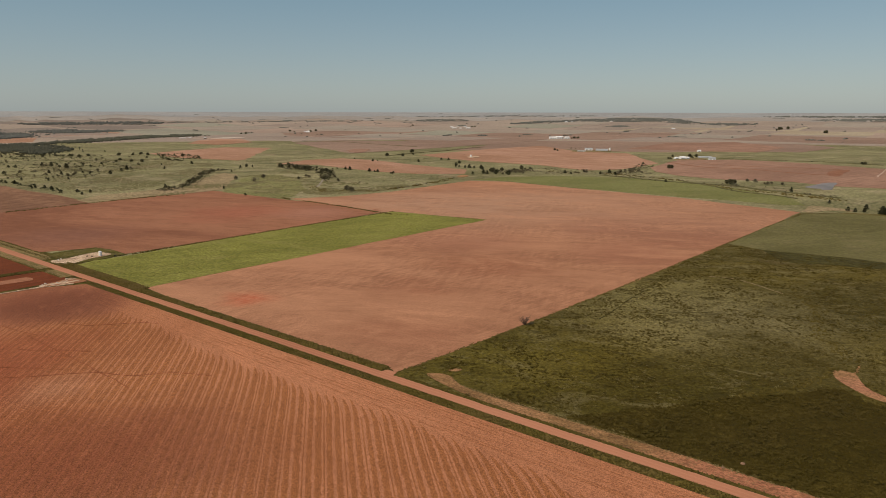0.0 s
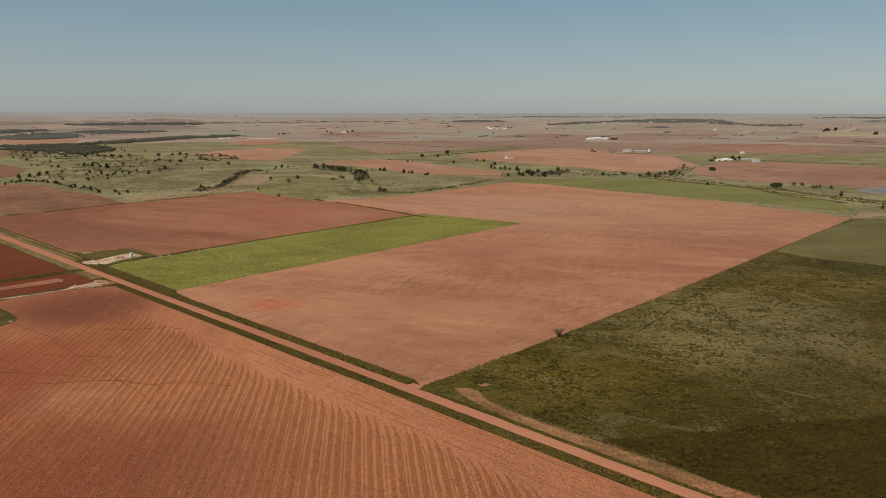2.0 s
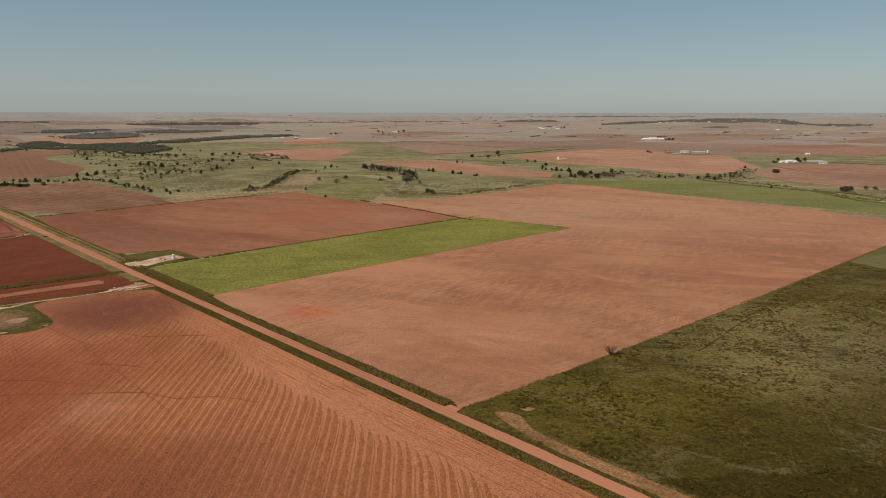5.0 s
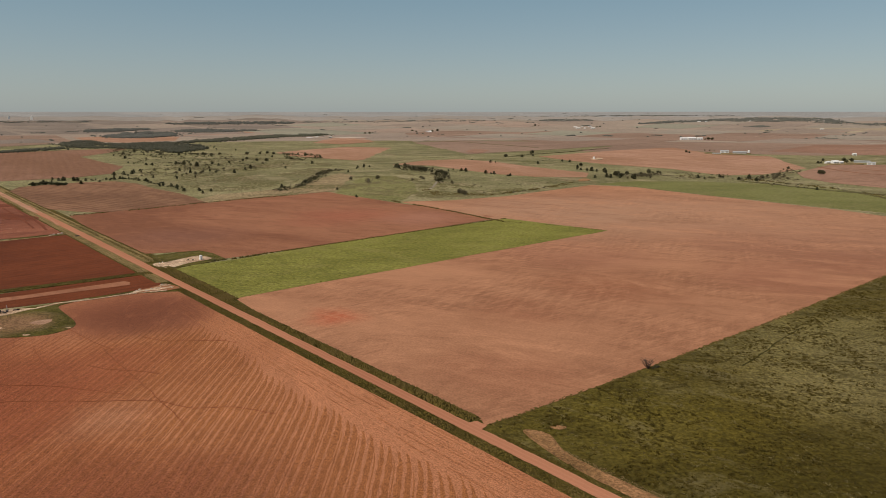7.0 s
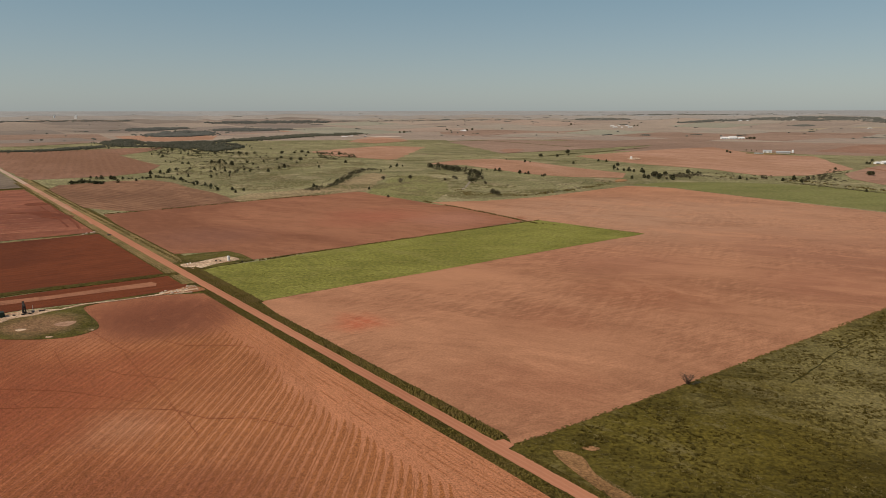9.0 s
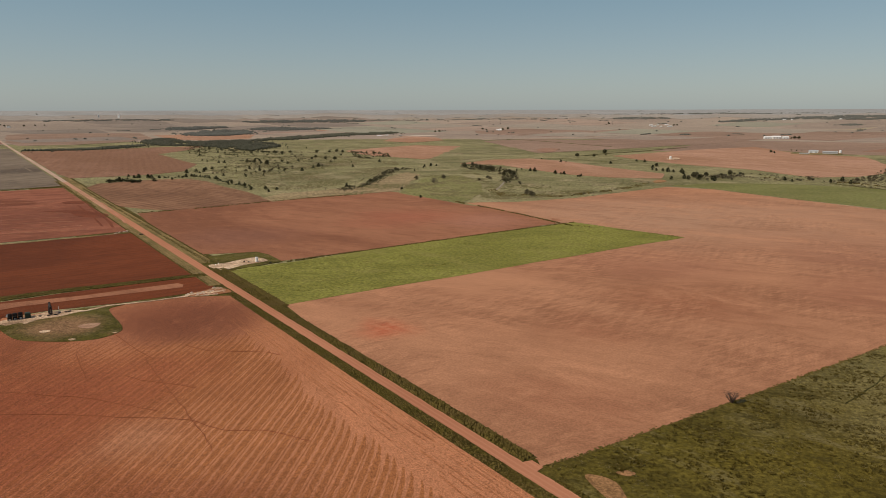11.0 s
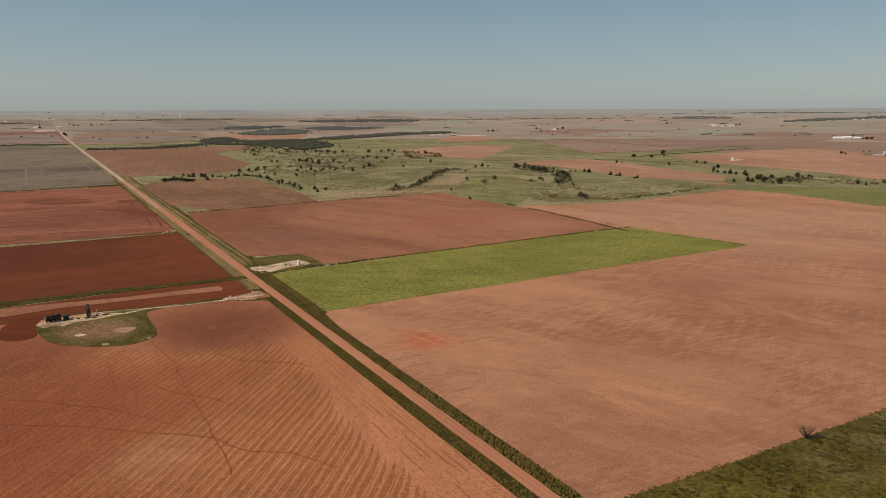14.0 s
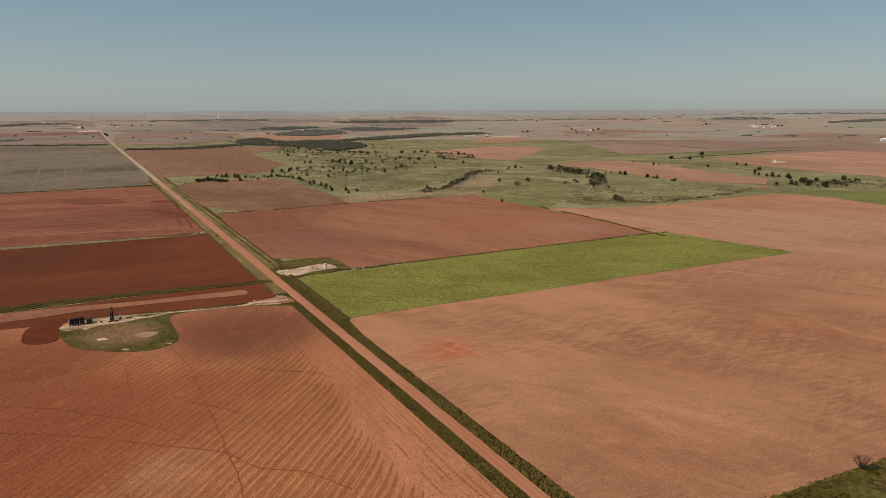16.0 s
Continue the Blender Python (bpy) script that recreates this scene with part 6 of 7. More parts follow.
def pumpjack(x, y, turn):
    """A beam pump: skid, A-frame, walking beam, horse head, crank and weights, motor."""
    ob = thing("pumpjack", x, y, turn, "dark steel oil well pumpjack on gravel", "pumpjack")
    slab("skid", M_STEEL, ob, (-4.2, -0.9, -0.1, 3.2, -0.6, 0.3), (-4.2, 0.6, -0.1, 3.2, 0.9, 0.3), (-4.0, -0.9, 0.0, -3.6, 0.9, 0.25), (1.4, -0.9, 0.0, 1.8, 0.9, 0.25))
    bm = bmesh.new()
    for sx, sy in ((1.4, 0.8), (1.4, -0.8), (-0.6, 0.7), (-0.6, -0.7)):
        tube(bm, (sx, sy, 0.2), (0.4, sy * 0.6, 4.8), 0.34, 0.32, 6)
    for z in (1.0, 1.9, 2.8, 3.7):
        box(bm, 0.2, -0.62, z, 1.0, 0.62, z + 0.28)
    box(bm, 0.0, -0.6, 4.5, 0.9, 0.6, 4.9)
    part("samson_post", to_mesh(bm, "samson_post", M_STEEL), ob)
    bm = bmesh.new()
    tube(bm, (-3.2, 0, 4.3), (3.0, 0, 5.4), 0.55, 0.48, 6)
    beam = part("walking_beam", to_mesh(bm, "walking_beam", M_STEEL), ob)
    bm = bmesh.new()
    pts = [(2.8 + 0.9 * math.sin(a), 4.9 + 1.3 * math.cos(a)) for a in (0.3, 0.8, 1.3, 1.8, 2.4)] + [(2.6, 4.0), (2.4, 5.2)]
    for o in (-0.6, 0.6):
        bm.faces.new([bm.verts.new((p, o, q)) for p, q in pts])
    n = len(pts)
    bm.verts.ensure_lookup_table()
    for k in range(n):
        bm.faces.new((bm.verts[k], bm.verts[(k + 1) % n], bm.verts[n + (k + 1) % n], bm.verts[n + k]))
    bmesh.ops.recalc_face_normals(bm, faces=bm.faces)
    part("horse_head", to_mesh(bm, "horse_head", M_STEEL), beam)
    bm = bmesh.new()
    tube(bm, (2.4, 0, 5.4), (2.5, 0, 6.5), 0.2, 0.12, 6)
    part("hanger_post", to_mesh(bm, "hanger_post", M_STEEL), beam)
    for o in (-0.75, 0.75):
        bm = bmesh.new()
        tube(bm, (-2.6, o, 1.5), (-3.1, o * 0.4, 4.2), 0.07, 0.07, 5)
        part("pitman_arm", to_mesh(bm, "pitman_arm", M_STEEL), ob)
        slab("counterweight", M_STEEL, ob, (-3.3, o - 0.14, 0.7, -1.9, o + 0.14, 1.9))
    slab("gearbox", M_STEEL, ob, (-3.0, -0.45, 0.25, -2.0, 0.45, 1.5))
    slab("motor", M_STEEL, ob, (-4.0, -0.4, 0.3, -3.4, 0.4, 1.0))
    bm = bmesh.new()
    tube(bm, (3.6, 0, -0.1), (3.6, 0, 4.0), 0.05, 0.05, 5)
    drum(bm, 3.6, 0, -0.1, 0.9, 0.25, 10)
    part("wellhead", to_mesh(bm, "wellhead", M_STEEL), ob)
    return ob


# well site beside the stubble field
vx, vy = [(-256, 315)][0]
jack = pumpjack(vx, vy, 138)
jack.scale = (0.85, 0.85, 0.85)
for (x, y), kind in zip([(-265.3, 301.7), (-264.1, 303.4), (-262.9, 305.1)], range(3)):
    t = tank(x, y, -39, 0.98, 3.0, M_BLACK, "black steel oil storage tank with pale marking plates", "tank battery")
    slab("marking_plate", M_WHITE, t, (0.95, -0.4, 0.2, 1.08, 0.35, 1.0), label="small white marking plate")
    if kind == 0:
        slab("sign_board", M_WHITE, t, (0.6, -1.25, 1.9, 0.75, -0.5, 3.1), label="upright white sign board")
catwalk = thing("catwalk", -263.0, 302.4, 54, "dark steel catwalk in front of the tanks", "catwalk")
slab("deck", M_STEEL, catwalk, (-2.8, -0.3, 2.0, 3.0, 0.3, 2.12))
for k in range(5):
    slab("post", M_STEEL, catwalk, (-2.8 + 1.4 * k, -0.3, -0.1, -2.66 + 1.4 * k, -0.16, 3.0))
slab("rail", M_STEEL, catwalk, (-2.8, -0.3, 2.9, 3.0, -0.2, 3.02))
x, y = -260.9, 307.2
sep = thing("separator", x, y, 140, "dark green steel separator box on skids", "separator")
slab("body", M_GREEN, sep, (-1.7, -1.1, 0.3, 1.7, 1.1, 2.4))
slab("skid", M_STEEL, sep, (-1.9, -1.0, -0.1, 1.9, -0.7, 0.3), (-1.9, 0.7, -0.1, 1.9, 1.0, 0.3))
slab("hatch", M_STEEL, sep, (1.7, -0.5, 0.7, 1.78, 0.5, 1.9))
slab("lid", M_GREEN, sep, (-1.5, -0.9, 2.4, 1.5, 0.9, 2.6))
x, y = [(-253, 317)][0]
post = thing("vent_post", x, y, 0, "slender pale steel post on the well pad", "post")
bm = bmesh.new()
tube(bm, (0, 0, -0.1), (0, 0, 3.4), 0.16, 0.12, 8)
part("pole", to_mesh(bm, "pole", M_GREYROOF), post)
slab("base", M_STEEL, post, (-0.6, -0.5, -0.1, 0.6, 0.5, 0.5))
for x, y in [(-254, 312), (-252, 314), (-251, 319), (-250, 320), (-257, 310)]:
    v = thing("valve_box", x, y, x * 7, "small dark steel valve box on gravel", "valve box", "valve boxes")
    slab("body", M_STEEL, v, (-0.6, -0.4, -0.1, 0.6, 0.4, 0.6))
    slab("lid", M_STEEL, v, (-0.65, -0.45, 0.6, 0.65, 0.45, 0.7))

# white tank by the green field
x, y = [(-223, 441)][0]
tank(x, y, 130, 0.95, 3.0, M_TANK, "white upright steel tank on a gravel pad")
for x, y in [(-230, 438), (-227, 438), (-213, 440)]:
    v = thing("valve_box", x, y, x * 3, "small dark steel valve box on gravel", "valve box", "valve boxes")
    slab("body", M_STEEL, v, (-0.5, -0.4, -0.1, 0.5, 0.4, 0.7))
    slab("lid", M_STEEL, v, (-0.55, -0.45, 0.7, 0.55, 0.45, 0.8))
for x, y in [(-241, 424), (-241, 427)]:
    g = thing("marker_post", x, y, 0, "short pale marker post at a pad entrance", "post", "marker posts")
    bm = bmesh.new()
    tube(bm, (0, 0, -0.1), (0, 0, 1.3), 0.09, 0.08, 6)
    part("pole", to_mesh(bm, "pole", M_WHITE), g)
    slab("plate", M_WHITE, g, (-0.3, -0.12, 0.8, 0.3, -0.06, 1.3))


def rubble(x, y, size, seed, label, group, material=M_STONE):
    """A broken block of pale rock."""
    rnd = random.Random(seed)
    bm = bmesh.new()
    bmesh.ops.create_icosphere(bm, subdivisions=2, radius=0.5)
    for v in bm.verts:
        v.co *= 1 + 0.35 * noise.noise(v.co * 2 + Vector((seed, 0, 0)))
        v.co.z *= 0.55
    ob = new("rock", to_mesh(bm, "rock", material))
    ob.matrix_world = pose(x, y, elevation(x, y) + 0.15 + 0.1 * size, 0, 0, rnd.uniform(0, 360)) @ Matrix.Scale(size, 4)
    tagged(ob, label, "rock", group)


RUB = random.Random(12)
for k, (x, y) in enumerate([(-216, 362), (-215, 362), (-216, 365), (-211, 363), (-213, 367), (-212, 369), (-208, 365), (-211, 373), (-207, 369), (-210, 376), (-204, 371), (-207, 378), (-202, 373), (-211, 365), (-208, 372)]):
    rubble(x + RUB.uniform(-1, 1), y + RUB.uniform(-1, 1), RUB.uniform(0.8, 1.9), k, "broken pale rock at a field entrance", "entrance rocks")
for k, (x, y) in enumerate([(-381, 502), (-382, 507), (-380, 510), (-380, 513)]):
    rubble(x, y, 2.2, 30 + k, "pale rock beside a field entrance", "entrance rocks")
rubble(*[(80, 170)][0], 1.3, 51, "pale red rock in the pasture", "pasture rocks", M_REDROCK)
rubble(*[(74, 168)][0], 1.0, 52, "pale red rock in the pasture", "pasture rocks", M_REDROCK)

# culvert under the field road
x, y = [(-359, 504)][0]
pipe = thing("culvert_pipe", x, y, 20, "dark steel culvert pipe beside the road", "culvert")
bm = bmesh.new()
tube(bm, (-1.6, 0, 0.35), (1.2, 0, 0.35), 0.6, 0.6, 12)
part("barrel", to_mesh(bm, "barrel", M_STEEL), pipe)
slab("headwall", M_STONE, pipe, (-1.8, -0.9, -0.2, -1.5, 0.9, 0.8))

# white sheds on the far plain
x, y = [(396, 2536)][0]
shed(x, y, 12, 24, 13, 5.0, 8.0, M_WHITE, M_WHITE, "long white metal shed on the plain", 3)
x, y = [(421, 2537)][0]
shed(x, y, 12, 26, 15, 6.0, 9.5, M_WHITE, M_WHITE, "long white metal shed on the plain", 3)
x, y = [(448, 2538)][0]
shed(x, y, 12, 18, 11, 5.0, 8.0, M_WHITE, M_WHITE, "short white metal shed near trees", 2)
# grey and white farmstead
x, y = [(362, 1738)][0]
shed(x, y, -8, 18, 11, 4.5, 6.5, M_WHITE, M_GREYROOF, "white metal barn in a gravel yard", 2)
x, y = [(389, 1713)][0]
shed(x, y, -8, 28, 11, 3.8, 5.6, M_GREYROOF, M_GREYROOF, "long grey metal hall in a gravel yard", 4)
x, y = [(334, 1686)][0]
shed(x, y, -8, 18, 4, 2.2, 2.9, M_WHITE, M_GREYROOF, "low pale open shed in a gravel yard", 4)
x, y = [(415, 1740)][0]
tank(x, y, 0, 2.4, 6.0, M_WHITE, "round white grain bin beside a hall", "", "grain_bin")
# white roofed farmhouse and barns
for px, size, text in ((0, (14, 9, 3.4, 5.8), "white roofed farmhouse among trees"), (1, (7, 6, 2.8, 4.4), "small white outbuilding near a farmhouse"), (2, (8, 6, 3.0, 4.6), "small white outbuilding near a farmhouse")):
    x, y = [(488, 1422), (475, 1421), (498, 1422)][px]
    shed(x, y, 25, *size, M_WHITE, M_WHITE, text, 2, "farmhouse" if px == 0 else "outbuilding", "house" if px == 0 else "outbuilding")
x, y = [(548, 1460)][0]
shed(x, y, -14, 26, 7, 2.5, 3.6, M_GREYROOF, M_GREYROOF, "long low grey barn roof", 4, "barn", "barn")
x, y = [(543, 1406)][0]
shed(x, y, -14, 13, 8, 3.2, 4.8, M_WHITE, M_GREYROOF, "small white barn with grey roof", 2, "barn", "barn")
x, y = [(622, 1697)][0]
shed(x, y, 5, 8, 6, 3.0, 4.5, M_WHITE, M_WHITE, "small white hut in a field", 1, "hut", "hut")
for spots, size, text in (([(-588, 3051)], (24, 13, 6, 10), "white barn beside trees on the plain"),
                          ([(54, 3473), (85, 3474), (124, 3475)], (30, 16, 7, 10), "white shed in a row on the plain"),
                          ([(1102, 3362), (737, 4018), (702, 4022)], (22, 14, 6, 9), "small white shed on the plain"),
                          ([(966, 4039), (1080, 4019), (2157, 3840)], (22, 14, 6, 9), "small white shed near trees"),
                          ([(-2756, 2376), (-2710, 2462), (-2659, 2499), (-2686, 2426), (-2729, 2342)], (20, 13, 6, 9), "small white building beside the road"),
                          ([(-3189, 2524), (-3166, 2544), (-605, 3082), (-603, 3133)], (20, 13, 6, 9), "small white building on the plain"),
                          ([(-921, 2476), (-915, 2530)], (34, 9, 4, 6), "low white shed near a bare lot"),
                          ([(-850, 2499)], (12, 9, 5, 8), "small white shed near a bare lot"),
                          ([(42, 3578), (74, 3626), (114, 3629)], (24, 14, 6, 9), "white shed in a row on the plain")):
    for k, (x, y) in enumerate(spots):
        shed(x, y, 20 + 70 * (k % 2), *(c * k for c, k in zip(size, (0.66, 0.6, 0.5, 0.52))), M_WHITE, M_WHITE, text, 2)
x, y = [(58, 1461)][0]
tank(x, y, 0, 2.2, 5.0, M_TANK, "white tank on a small pale pad")


def elevator(x, y, turn, k, label):
    """A row of concrete silos with a head house on top."""
    ob = thing("grain_elevator", x, y, turn, label, "grain elevator", "grain elevators")
    for i in range(3):
        bm = bmesh.new()
        drum(bm, (i - 1) * 6.0 * k, 0, -0.5, 24 * k, 3.1 * k, 20)
        part("silo", to_mesh(bm, "silo", M_CONCRETE), ob)
    slab("head_house", M_CONCRETE, ob, (-3.2 * k, -2.6 * k, 24 * k, 3.2 * k, 2.6 * k, 34 * k))
    slab("gallery", M_CONCRETE, ob, (-8.8 * k, -1.6 * k, 24 * k, 8.8 * k, 1.6 * k, 26.5 * k))


x, y = [(-2780, 3318)][0]
elevator(x, y, 20, 0.62, "tall white concrete grain elevator near the horizon")
x, y = [(-2894, 3295)][0]
elevator(x, y, 60, 0.5, "tall white concrete grain elevator near the horizon")
x, y = [(2040, 4136)][0]
tower = thing("water_tower", x, y, 0, "white water tower near the horizon", "water tower")
bm = bmesh.new()
for k in range(6):
    a = 1.047 * k
    tube(bm, (6 * math.cos(a), 6 * math.sin(a), -0.5), (5 * math.cos(a), 5 * math.sin(a), 17), 0.5, 0.5, 6)
tube(bm, (0, 0, -0.5), (0, 0, 17), 1.0, 1.0, 8)
part("legs", to_mesh(bm, "legs", M_CONCRETE), tower)
bm = bmesh.new()
bmesh.ops.create_uvsphere(bm, u_segments=20, v_segments=12, radius=7.5, matrix=Matrix.Translation((0, 0, 20)) @ Matrix.Diagonal((1, 1, 0.75, 1)))
part("bowl", to_mesh(bm, "bowl", M_GREYROOF), tower)
tower.scale = (0.6, 0.6, 0.7)

# ---------------------------------------------------------------- growth along the road and in the fields
scatter("verge_weeds", verge(-640, S_TURN, 2.2, 6.3, 22000, 0.55, 0.26, 1, 0.15), M_LOWWEED, "dense low green weeds along the road", "weeds", SPRAYS + LUMPS[:2])
scatter("verge_weeds", verge(S_CORNER + 5, -10, -2.9, -6.9, 11000, 0.7, 0.65, 2, 0.45), M_WEED, "tall dark green weeds along the field edge", "weeds", MIXED)
scatter("verge_weeds", verge(-110, -12, -8.0, -10.8, 1500, 0.8, 0.7, 3, 0.8), M_WEED, "tall dark green weeds beside the crop", "weeds")
scatter("verge_weeds", verge(8, 520, -7.2, -8.8, 900, 0.9, 0.4, 4, 0.8) + verge(8, 520, -11.4, -12.3, 900, 0.9, 0.5, 14, 0.5) + verge(S_TURN + 24, 330, 8.7, 9.4, 1000, 0.8, 0.4, 17, 0.3), M_WEED, "green weeds along the far verge", "weeds")
scatter("verge_weeds", verge(-640, S_CORNER - 8, -2.7, -4.3, 4200, 0.5, 0.3, 5, 0.3), M_LOWWEED, "thin dark weeds beside the track", "weeds", MIXED)
scatter("verge_weeds", verge(330, 640, 6.5, 10, 700, 1.2, 0.5, 6, 0.8), M_WEED, "green weeds along the far verge", "weeds")
scatter("verge_tufts", verge(S_TURN + 24, 320, 2.8, 8.8, 2600, 0.6, 0.2, 7, 0.5), leafy("straw_tufts", (0.24, 0.18, 0.09, 1), (0.38, 0.29, 0.17, 1)), "dry straw tufts in the verge", "grass", SPRAYS)
scatter("hedge_weeds", along([(-177, 753), (-132, 715), (-91, 676), (-47, 631)], 0.35, 0.80, 1.15, 0.80, 1, 0.2), M_WEED, "dark weed row between two fields", "weeds", MIXED)
scatter("hedge_weeds", along([(-207, 444), (-190, 468), (-165, 500), (-109, 573), (-47, 650)], 0.28, 0.70, 0.94, 0.64, 2, 0.2), M_WEED, "dark weed row along the crop", "weeds", MIXED)
scatter("hedge_weeds", along([(-858, 552), (-787, 631), (-736, 695), (-685, 772)], 0.28, 1.00, 1.08, 0.72, 3, 0.1), M_WEED, "dark weed row between two fields", "weeds", MIXED)
scatter("hedge_weeds", along([(-441, 599), (-422, 619), (-395, 654), (-370, 696), (-324, 758), (-292, 792)], 0.60, 1.20, 1.30, 0.72, 4, 0.3), M_WEED, "dark weed row between two fields", "weeds", MIXED)
scatter("hedge_weeds", along([on_road(S_CORNER - 1, -6.5)] + [(-5, 248), (37, 294), (96, 362), (215, 502), (335, 642)], 0.3, 0.45, 0.7, 0.32, 5, 0.15), M_WEED, "dark weeds along the pasture edge", "weeds", MIXED)
scatter("hedge_weeds", along([(-346, 273), (-318, 306), (-305, 325), (-284, 351), (-234, 403)], 0.11, 1.40, 0.79, 0.48, 6), M_WEED, "green weeds between two fields", "weeds", MIXED)
scatter("hedge_weeds", along([(-49, 634), (-7, 621), (37, 601)], 0.50, 0.80, 0.94, 0.48, 7, 0.3), M_WEED, "thin weed row along the crop", "weeds", MIXED)
scatter("hedge_weeds", along([(-160, 870), (-139, 814), (-112, 833), (-84, 821), (-46, 873), (-18, 916), (13, 989)], 0.65, 3.00, 1.87, 0.88, 8, 0.3), M_WEED, "green growth along a dry creek", "weeds", MIXED)
scatter("hedge_weeds", along([(160, 1120), (225, 1079), (273, 1060), (330, 971), (361, 855), (401, 795), (434, 739)], 0.80, 5.00, 2.16, 0.80, 9, 0.35), M_WEED, "dark growth along a creek", "weeds", MIXED)

for path, width, text in (([(-117, 1511), (-71, 1609), (-9, 1695), (50, 1809), (115, 1916)], 7.0, "dark grassy hedge line between fields"),
                          ([(570, 1451), (641, 1397), (723, 1354), (769, 1312), (800, 1256)], 5.0, "dark grassy hedge line between fields"),
                          ([(-466, 2323), (-322, 2228), (-182, 2050), (-63, 1900)], 7.0, "dark grassy ditch across fields"),
                          ([(240, 1050), (276, 998), (309, 951), (342, 917), (376, 894), (394, 841), (421, 802), (442, 760)], 9.0, "dark grassy creek bed"),
                          ([(332, 952), (345, 893), (355, 826), (379, 793), (391, 757)], 5.0, "dark grassy side gully")):
    trail(path, width, len(text) + width, text, M_DITCH, 0.22)
scatter("thicket", along([(240, 1050), (309, 951), (376, 894), (421, 802), (442, 760)], 2.2, 6.0, 2.6, 1.4, 81, 0.3) + along([(332, 952), (355, 826), (391, 757)], 3.0, 4.0, 2.0, 1.0, 82, 0.4)
        + along([(-117, 1511), (-9, 1695), (115, 1916)], 9.0, 2.0, 3.0, 1.6, 83, 0.4) + along([(570, 1451), (723, 1354), (800, 1256)], 7.0, 1.5, 2.4, 1.4, 84, 0.4), M_SCRUB, "low olive brush along ditches and gullies", "thicket", BUSHES)
scatter("thicket", along([(-160, 868), (-120, 850), (-60, 862), (-10, 930)], 1.3, 9.0, 2.2, 0.9, 85, 0.45) + along([(-150, 940), (-100, 930), (-40, 950), (10, 1010)], 1.8, 12.0, 2.4, 0.9, 86, 0.5), M_SCRUB, "low olive brush in a shallow draw", "thicket", BUSHES)

PAST = [on_road(S_CORNER - 5, -3.4), on_road(S_CORNER - 3, -6)] + [(-5, 246), (36, 293), (96, 360), (213, 497), (332, 636), (376, 637), (412, 597), (196, 249)] + [on_road(-520, -260), on_road(-520, -10.2), on_road(-400, -10.2), on_road(-340, -9.6), on_road(-312, -15), on_road(-303, -12), on_road(-318, -5.5), on_road(-340, -4.2)]
OPEN = (GULLY, MOWN, LUSH)
scatter("pasture_tufts", fill(PAST, 52000, 0.85, 0.22, 3, 0.0, 45.0, None, OPEN), M_TUFT, "rough olive grass tufts over the pasture", "grass", SPRAYS)
scatter("pasture_weeds", fill(PAST, 9000, 1.0, 0.4, 4, 0.85, 8.0, None, OPEN) + fill(PAST, 7000, 1.3, 0.45, 44, 0.88, 20.0, None, (GULLY, MOWN)), M_PASTWEED, "dark green weed clumps over the pasture", "weeds", SPRAYS[:4] + BUSHES[:3])
scatter("pasture_sprays", fill(PAST, 6000, 1.1, 0.26, 5, 0.92, 13.0, None, OPEN), leafy("pale_sprays", (0.165, 0.134, 0.05, 1), (0.225, 0.185, 0.08, 1)), "pale dry grass sprays in the pasture", "grass", SPRAYS)
scatter("lush_tufts", fill(LUSH, 30000, 0.8, 0.32, 24, 0.0, 30.0, [on_road(-300, -9), on_road(-300, -200), on_road(-500, -200), on_road(-500, -10.4), on_road(-400, -10.4)], (GULLY,)), M_LUSHTUFT, "dark lush grass tufts in the low pasture", "grass", SPRAYS)
scatter("lush_weeds", fill(LUSH, 6500, 1.6, 0.6, 25, 0.85, 11.0, [on_road(-300, -9), on_road(-300, -200), on_road(-500, -200), on_road(-500, -10.4), on_road(-400, -10.4)], (GULLY,)), M_LUSHTUFT, "green weed clumps in lush grass", "weeds", SPRAYS[:3] + BUSHES[:4])
scatter("creek_weeds", along([(163, 401), (179, 391), (178, 377), (186, 358), (179, 322), (161, 283), (158, 265), (154, 246)], 0.35, 2.2, 1.0, 0.45, 26, 0.25) + along([(144, 240), (136, 233), (118, 221), (97, 215)], 0.3, 1.0, 0.9, 0.5, 27, 0.1), M_PASTWEED, "dark weeds along a winding gully", "weeds", MIXED)
CROP = [(31, 599), (-46, 640), (-107, 566), (-163, 495), (-199, 443), (-218, 424)] + [on_road(-22, -15), on_road(-108, -16)]
scatter("crop_tufts", fill(CROP, 30000, 0.9, 0.2, 6, 0.0), M_GREENTUFT, "bright green crop tufts", "crop", SPRAYS)
PADG = [(-251, 286), (-229, 283), (-218, 286), (-207, 298), (-210, 306), (-226, 320), (-235, 328), (-241, 328), (-228, 310), (-223, 299), (-229, 291), (-241, 288), (-258, 294)]
scatter("pad_tufts", fill(PADG, 2600, 0.6, 0.2, 7), leafy("pad_grass", (0.085, 0.072, 0.018, 1), (0.15, 0.118, 0.036, 1)), "green grass tufts on the well pad", "grass", SPRAYS)
scatter("creek_tufts", fill([(-346, 873), (-303, 965), (-264, 1143), (-156, 936), (-63, 915), (29, 990), (-58, 840), (-143, 780), (-239, 800), (-362, 754)], 5000, 2.0, 0.5, 8, 0.8, 60.0), M_CREEKTUFT, "olive grass tufts in the creek pasture", "grass")
scatter("creek_tufts", fill([(-666, 1041), (-721, 1313), (-601, 1433), (-415, 1266), (-358, 1032), (-352, 846), (-403, 801), (-507, 863)], 5000, 2.2, 0.5, 9, 0.8, 60.0), M_CREEKTUFT, "olive grass tufts in the open pasture", "grass")


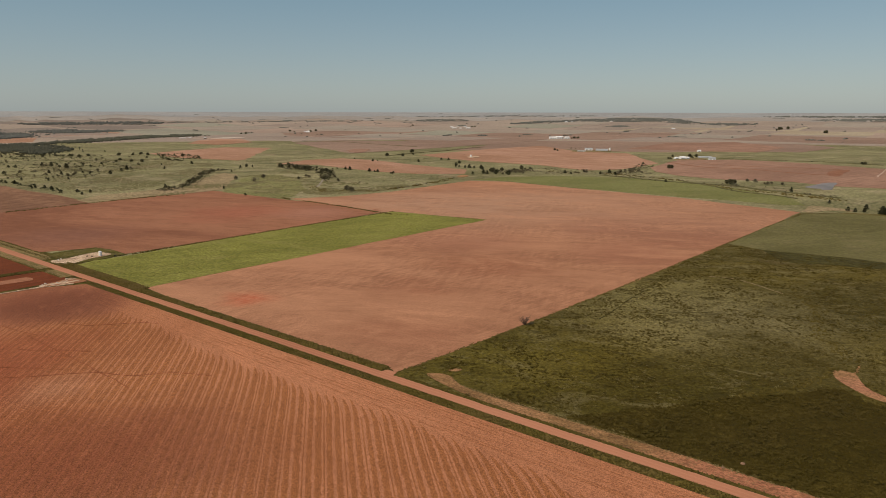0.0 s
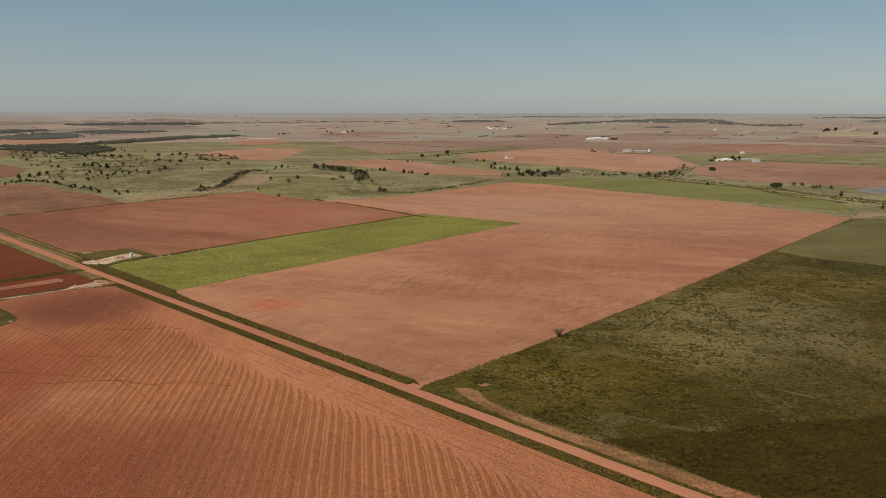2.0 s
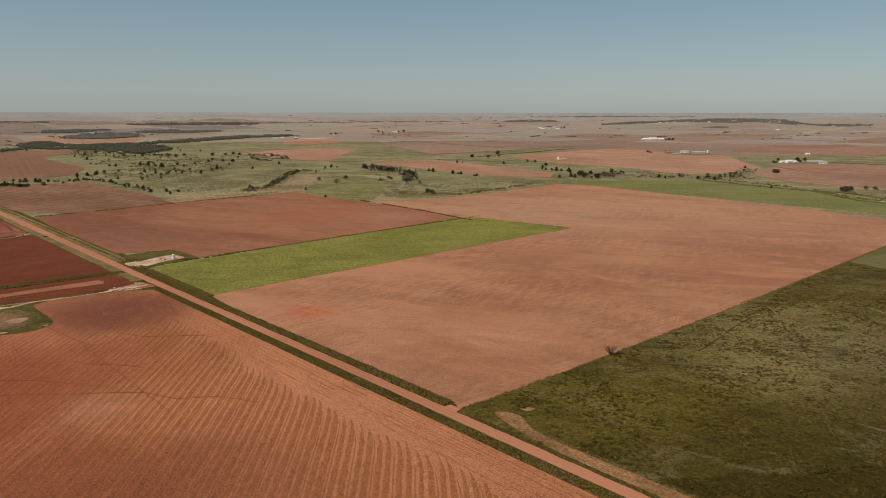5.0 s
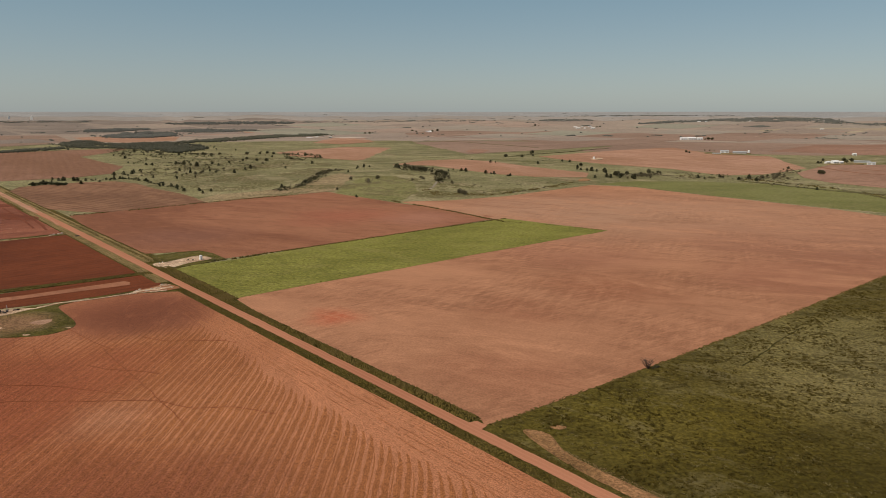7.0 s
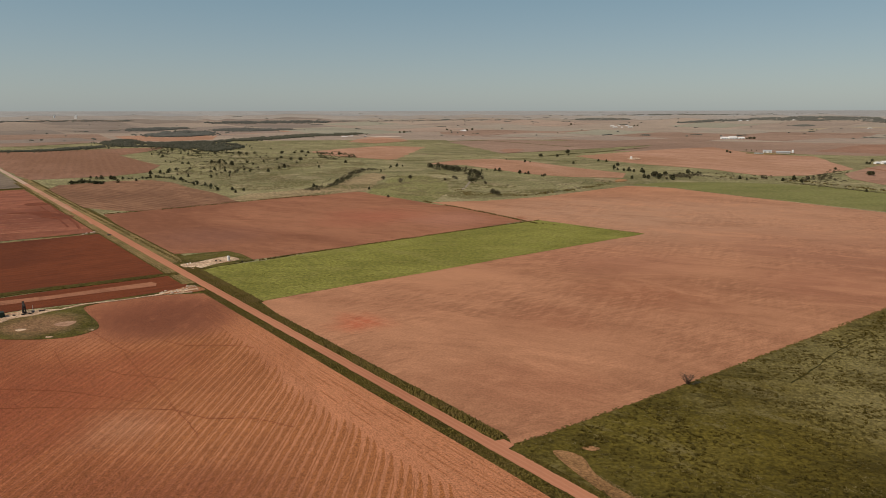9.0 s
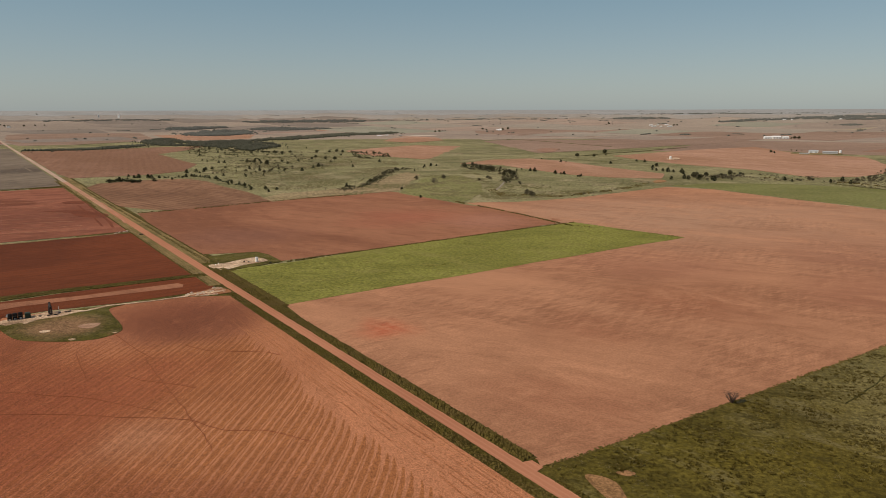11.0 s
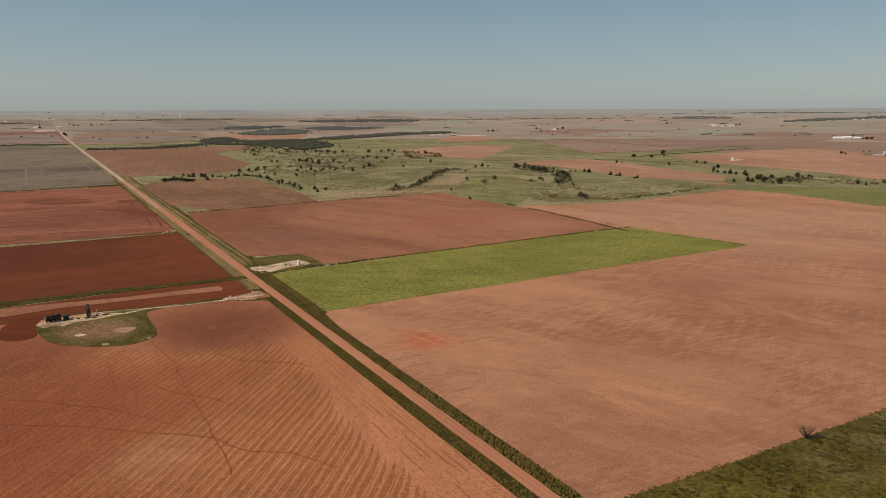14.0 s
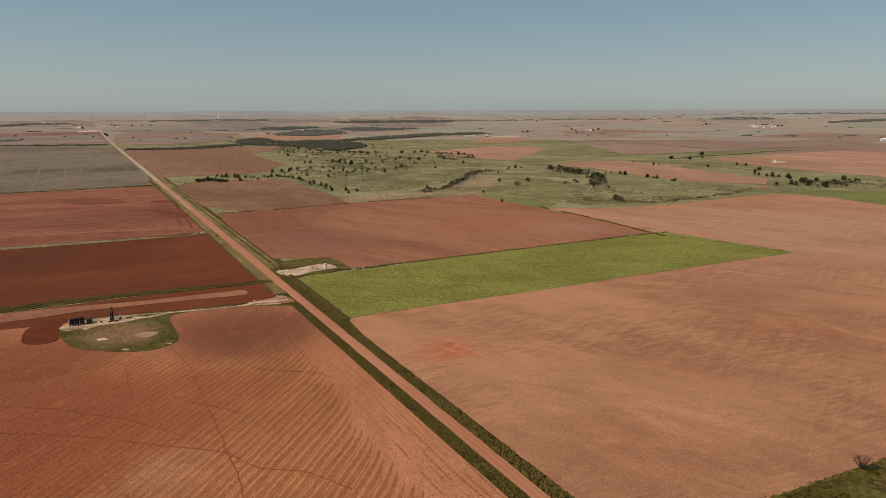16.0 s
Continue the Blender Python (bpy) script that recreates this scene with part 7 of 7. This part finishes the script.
# bands of standing stubble, curling into the headland where the machine turned
def stubble_bands():
    turn = radians(ROW_TURN)
    d, n = Vector((math.cos(turn), math.sin(turn))), Vector((-math.sin(turn), math.cos(turn)))
    area = [on_road(-640, 12), on_road(-330, 12), on_road(S_TURN - 70, 12)] + [(-150, 318), (-172, 300), (-176, 291), (-186, 287), (-189, 282), (-208, 276), (-240, 274), (-265, 274), (-292, 243)] + [on_road(-640, 400)]
    rnd = random.Random(9)
    us = [Vector(p).dot(n) for p in area]
    vs = [Vector(p).dot(d) for p in area]
    verts, faces = [], []

    def strip(base, half, stop, step):
        v, prev, count, fade = min(vs), False, 0, 0.0
        while v < max(vs):
            v += step
            bend = 1.0 * noise.noise((v / 90.0, base / 120.0, 2.0)) + 0.10 * noise.noise((v / 9.0, base, 6.0))
            c = n * (base + bend) + d * v
            p = (c - ROAD).dot(SIDE)
            near = max(0.0, min(1.0, (stop + 9.0 - p) / 9.0))
            c = c + DIR * (2.0 * near ** 3)
            if count % 5 == 0:
                fade = sum(inside(c.x + d.x * k, c.y + d.y * k, area) for k in (-18, -9, 0, 9, 18)) / 5
            count += 1
            reach = fade * (1.0 - 0.8 * near * near)
            thin = 0.5 + 0.9 * noise.noise((c.x / 34.0, c.y / 34.0, 3.0))
            w = half * reach * (1.0 + 0.28 * max(-0.9, min(0.6, thin)) + 0.35 * noise.noise((v / 2.2, base * 3.0, 3.0)))
            live = p > stop and fade > 0.3 and w > 0.1
            if live:
                z = elevation(c.x, c.y) + 0.1 * (1.0 + math.hypot(c.x, c.y) / 700.0)
                k = len(verts)
                for o, h in ((-w, 0.006), (-w * 0.4, 0.03), (w * 0.4, 0.03), (w, 0.006)):
                    q = c + n * (o + rnd.uniform(-0.24, 0.24) * min(1.0, half))
                    verts.append((q.x, q.y, z + h))
                if prev:
                    faces.extend([(k - 4 + j, k - 3 + j, k + 1 + j, k + j) for j in range(3)])
            prev = live

    lane, base, group = 0, min(us), 0.0
    while base < max(us):
        lane += 1
        gap = (3.15, 2.45)[lane % 2] * rnd.uniform(0.96, 1.04)
        base += gap
        if lane % 5 == 0:
            group = rnd.uniform(-3.5, 3.5)
        stop = 22.5 + group + rnd.uniform(-1.0, 1.0)
        strip(base, (0.82, 0.66)[lane % 2] * rnd.uniform(0.85, 1.1), stop, 0.9)
        if lane % 2 == 0:
            strip(base - gap * 0.5, 0.17, stop + rnd.uniform(0, 4), 1.5)
    me = mesh_from("stubble_bands", verts, faces, M_STUBBLE)
    tagged(new("stubble_bands", me), "brown standing stubble bands in red soil", "stubble", kind="stuff")


stubble_bands()


def headland_rows():
    """Thin stubble rows that run beside the road, broken and wavering."""
    verts, faces = [], []
    rnd = random.Random(31)
    for k, off in enumerate((7.9, 9.3, 10.4, 12.1, 13.2, 15.0, 16.4, 18.3, 19.8)):
        s, prev = -640.0, False
        while s < S_TURN - 10 - 4 * k:
            s += 1.1
            p = off + 0.7 * noise.noise((s / 24.0, off, 1.0)) + 0.2 * noise.noise((s / 5.0, off, 2.0))
            w = 0.24 + 0.34 * noise.noise((s / 14.0, off * 2, 3.0)) + 0.12 * noise.noise((s / 2.5, off, 5.0))
            live = w > 0.17
            if live:
                base = len(verts)
                for o, h in ((-w, 0.006), (0.0, 0.03), (w, 0.006)):
                    x, y = on_road(s, p + o + rnd.uniform(-0.08, 0.08))
                    verts.append((x, y, elevation(x, y) + 0.1 * (1.0 + math.hypot(x, y) / 700.0) + h))
                if prev:
                    faces.extend([(base - 3 + j, base - 2 + j, base + 1 + j, base + j) for j in range(2)])
            prev = live
    me = mesh_from("headland_rows", verts, faces, M_HEADROW)
    tagged(new("headland_rows", me), "thin brown stubble rows along the headland", "stubble", kind="stuff")


headland_rows()

scatter("track_tufts", verge(-640, S_CORNER - 30, -4.6, -9.8, 2200, 0.6, 0.2, 15, 0.4), leafy("dry_track_tufts", (0.20, 0.14, 0.06, 1), (0.33, 0.235, 0.12, 1)), "dry straw tufts along the bare track", "grass", SPRAYS)

scatter("track_tufts", verge(-640, S_CORNER - 26, -9.0, -10.8, 2400, 0.6, 0.25, 16, 0.4), leafy("straw_edge_tufts", (0.22, 0.155, 0.06, 1), (0.36, 0.26, 0.13, 1)), "straw coloured grass at the pasture edge", "grass", SPRAYS)

scatter("crop_clumps", fill(CROP, 1800, 1.0, 0.35, 21, 0.9, 18.0), leafy("dark_crop_leaves", (0.13, 0.115, 0.018, 1), (0.17, 0.152, 0.03, 1)), "darker green crop clumps in drifts", "crop", SPRAYS)
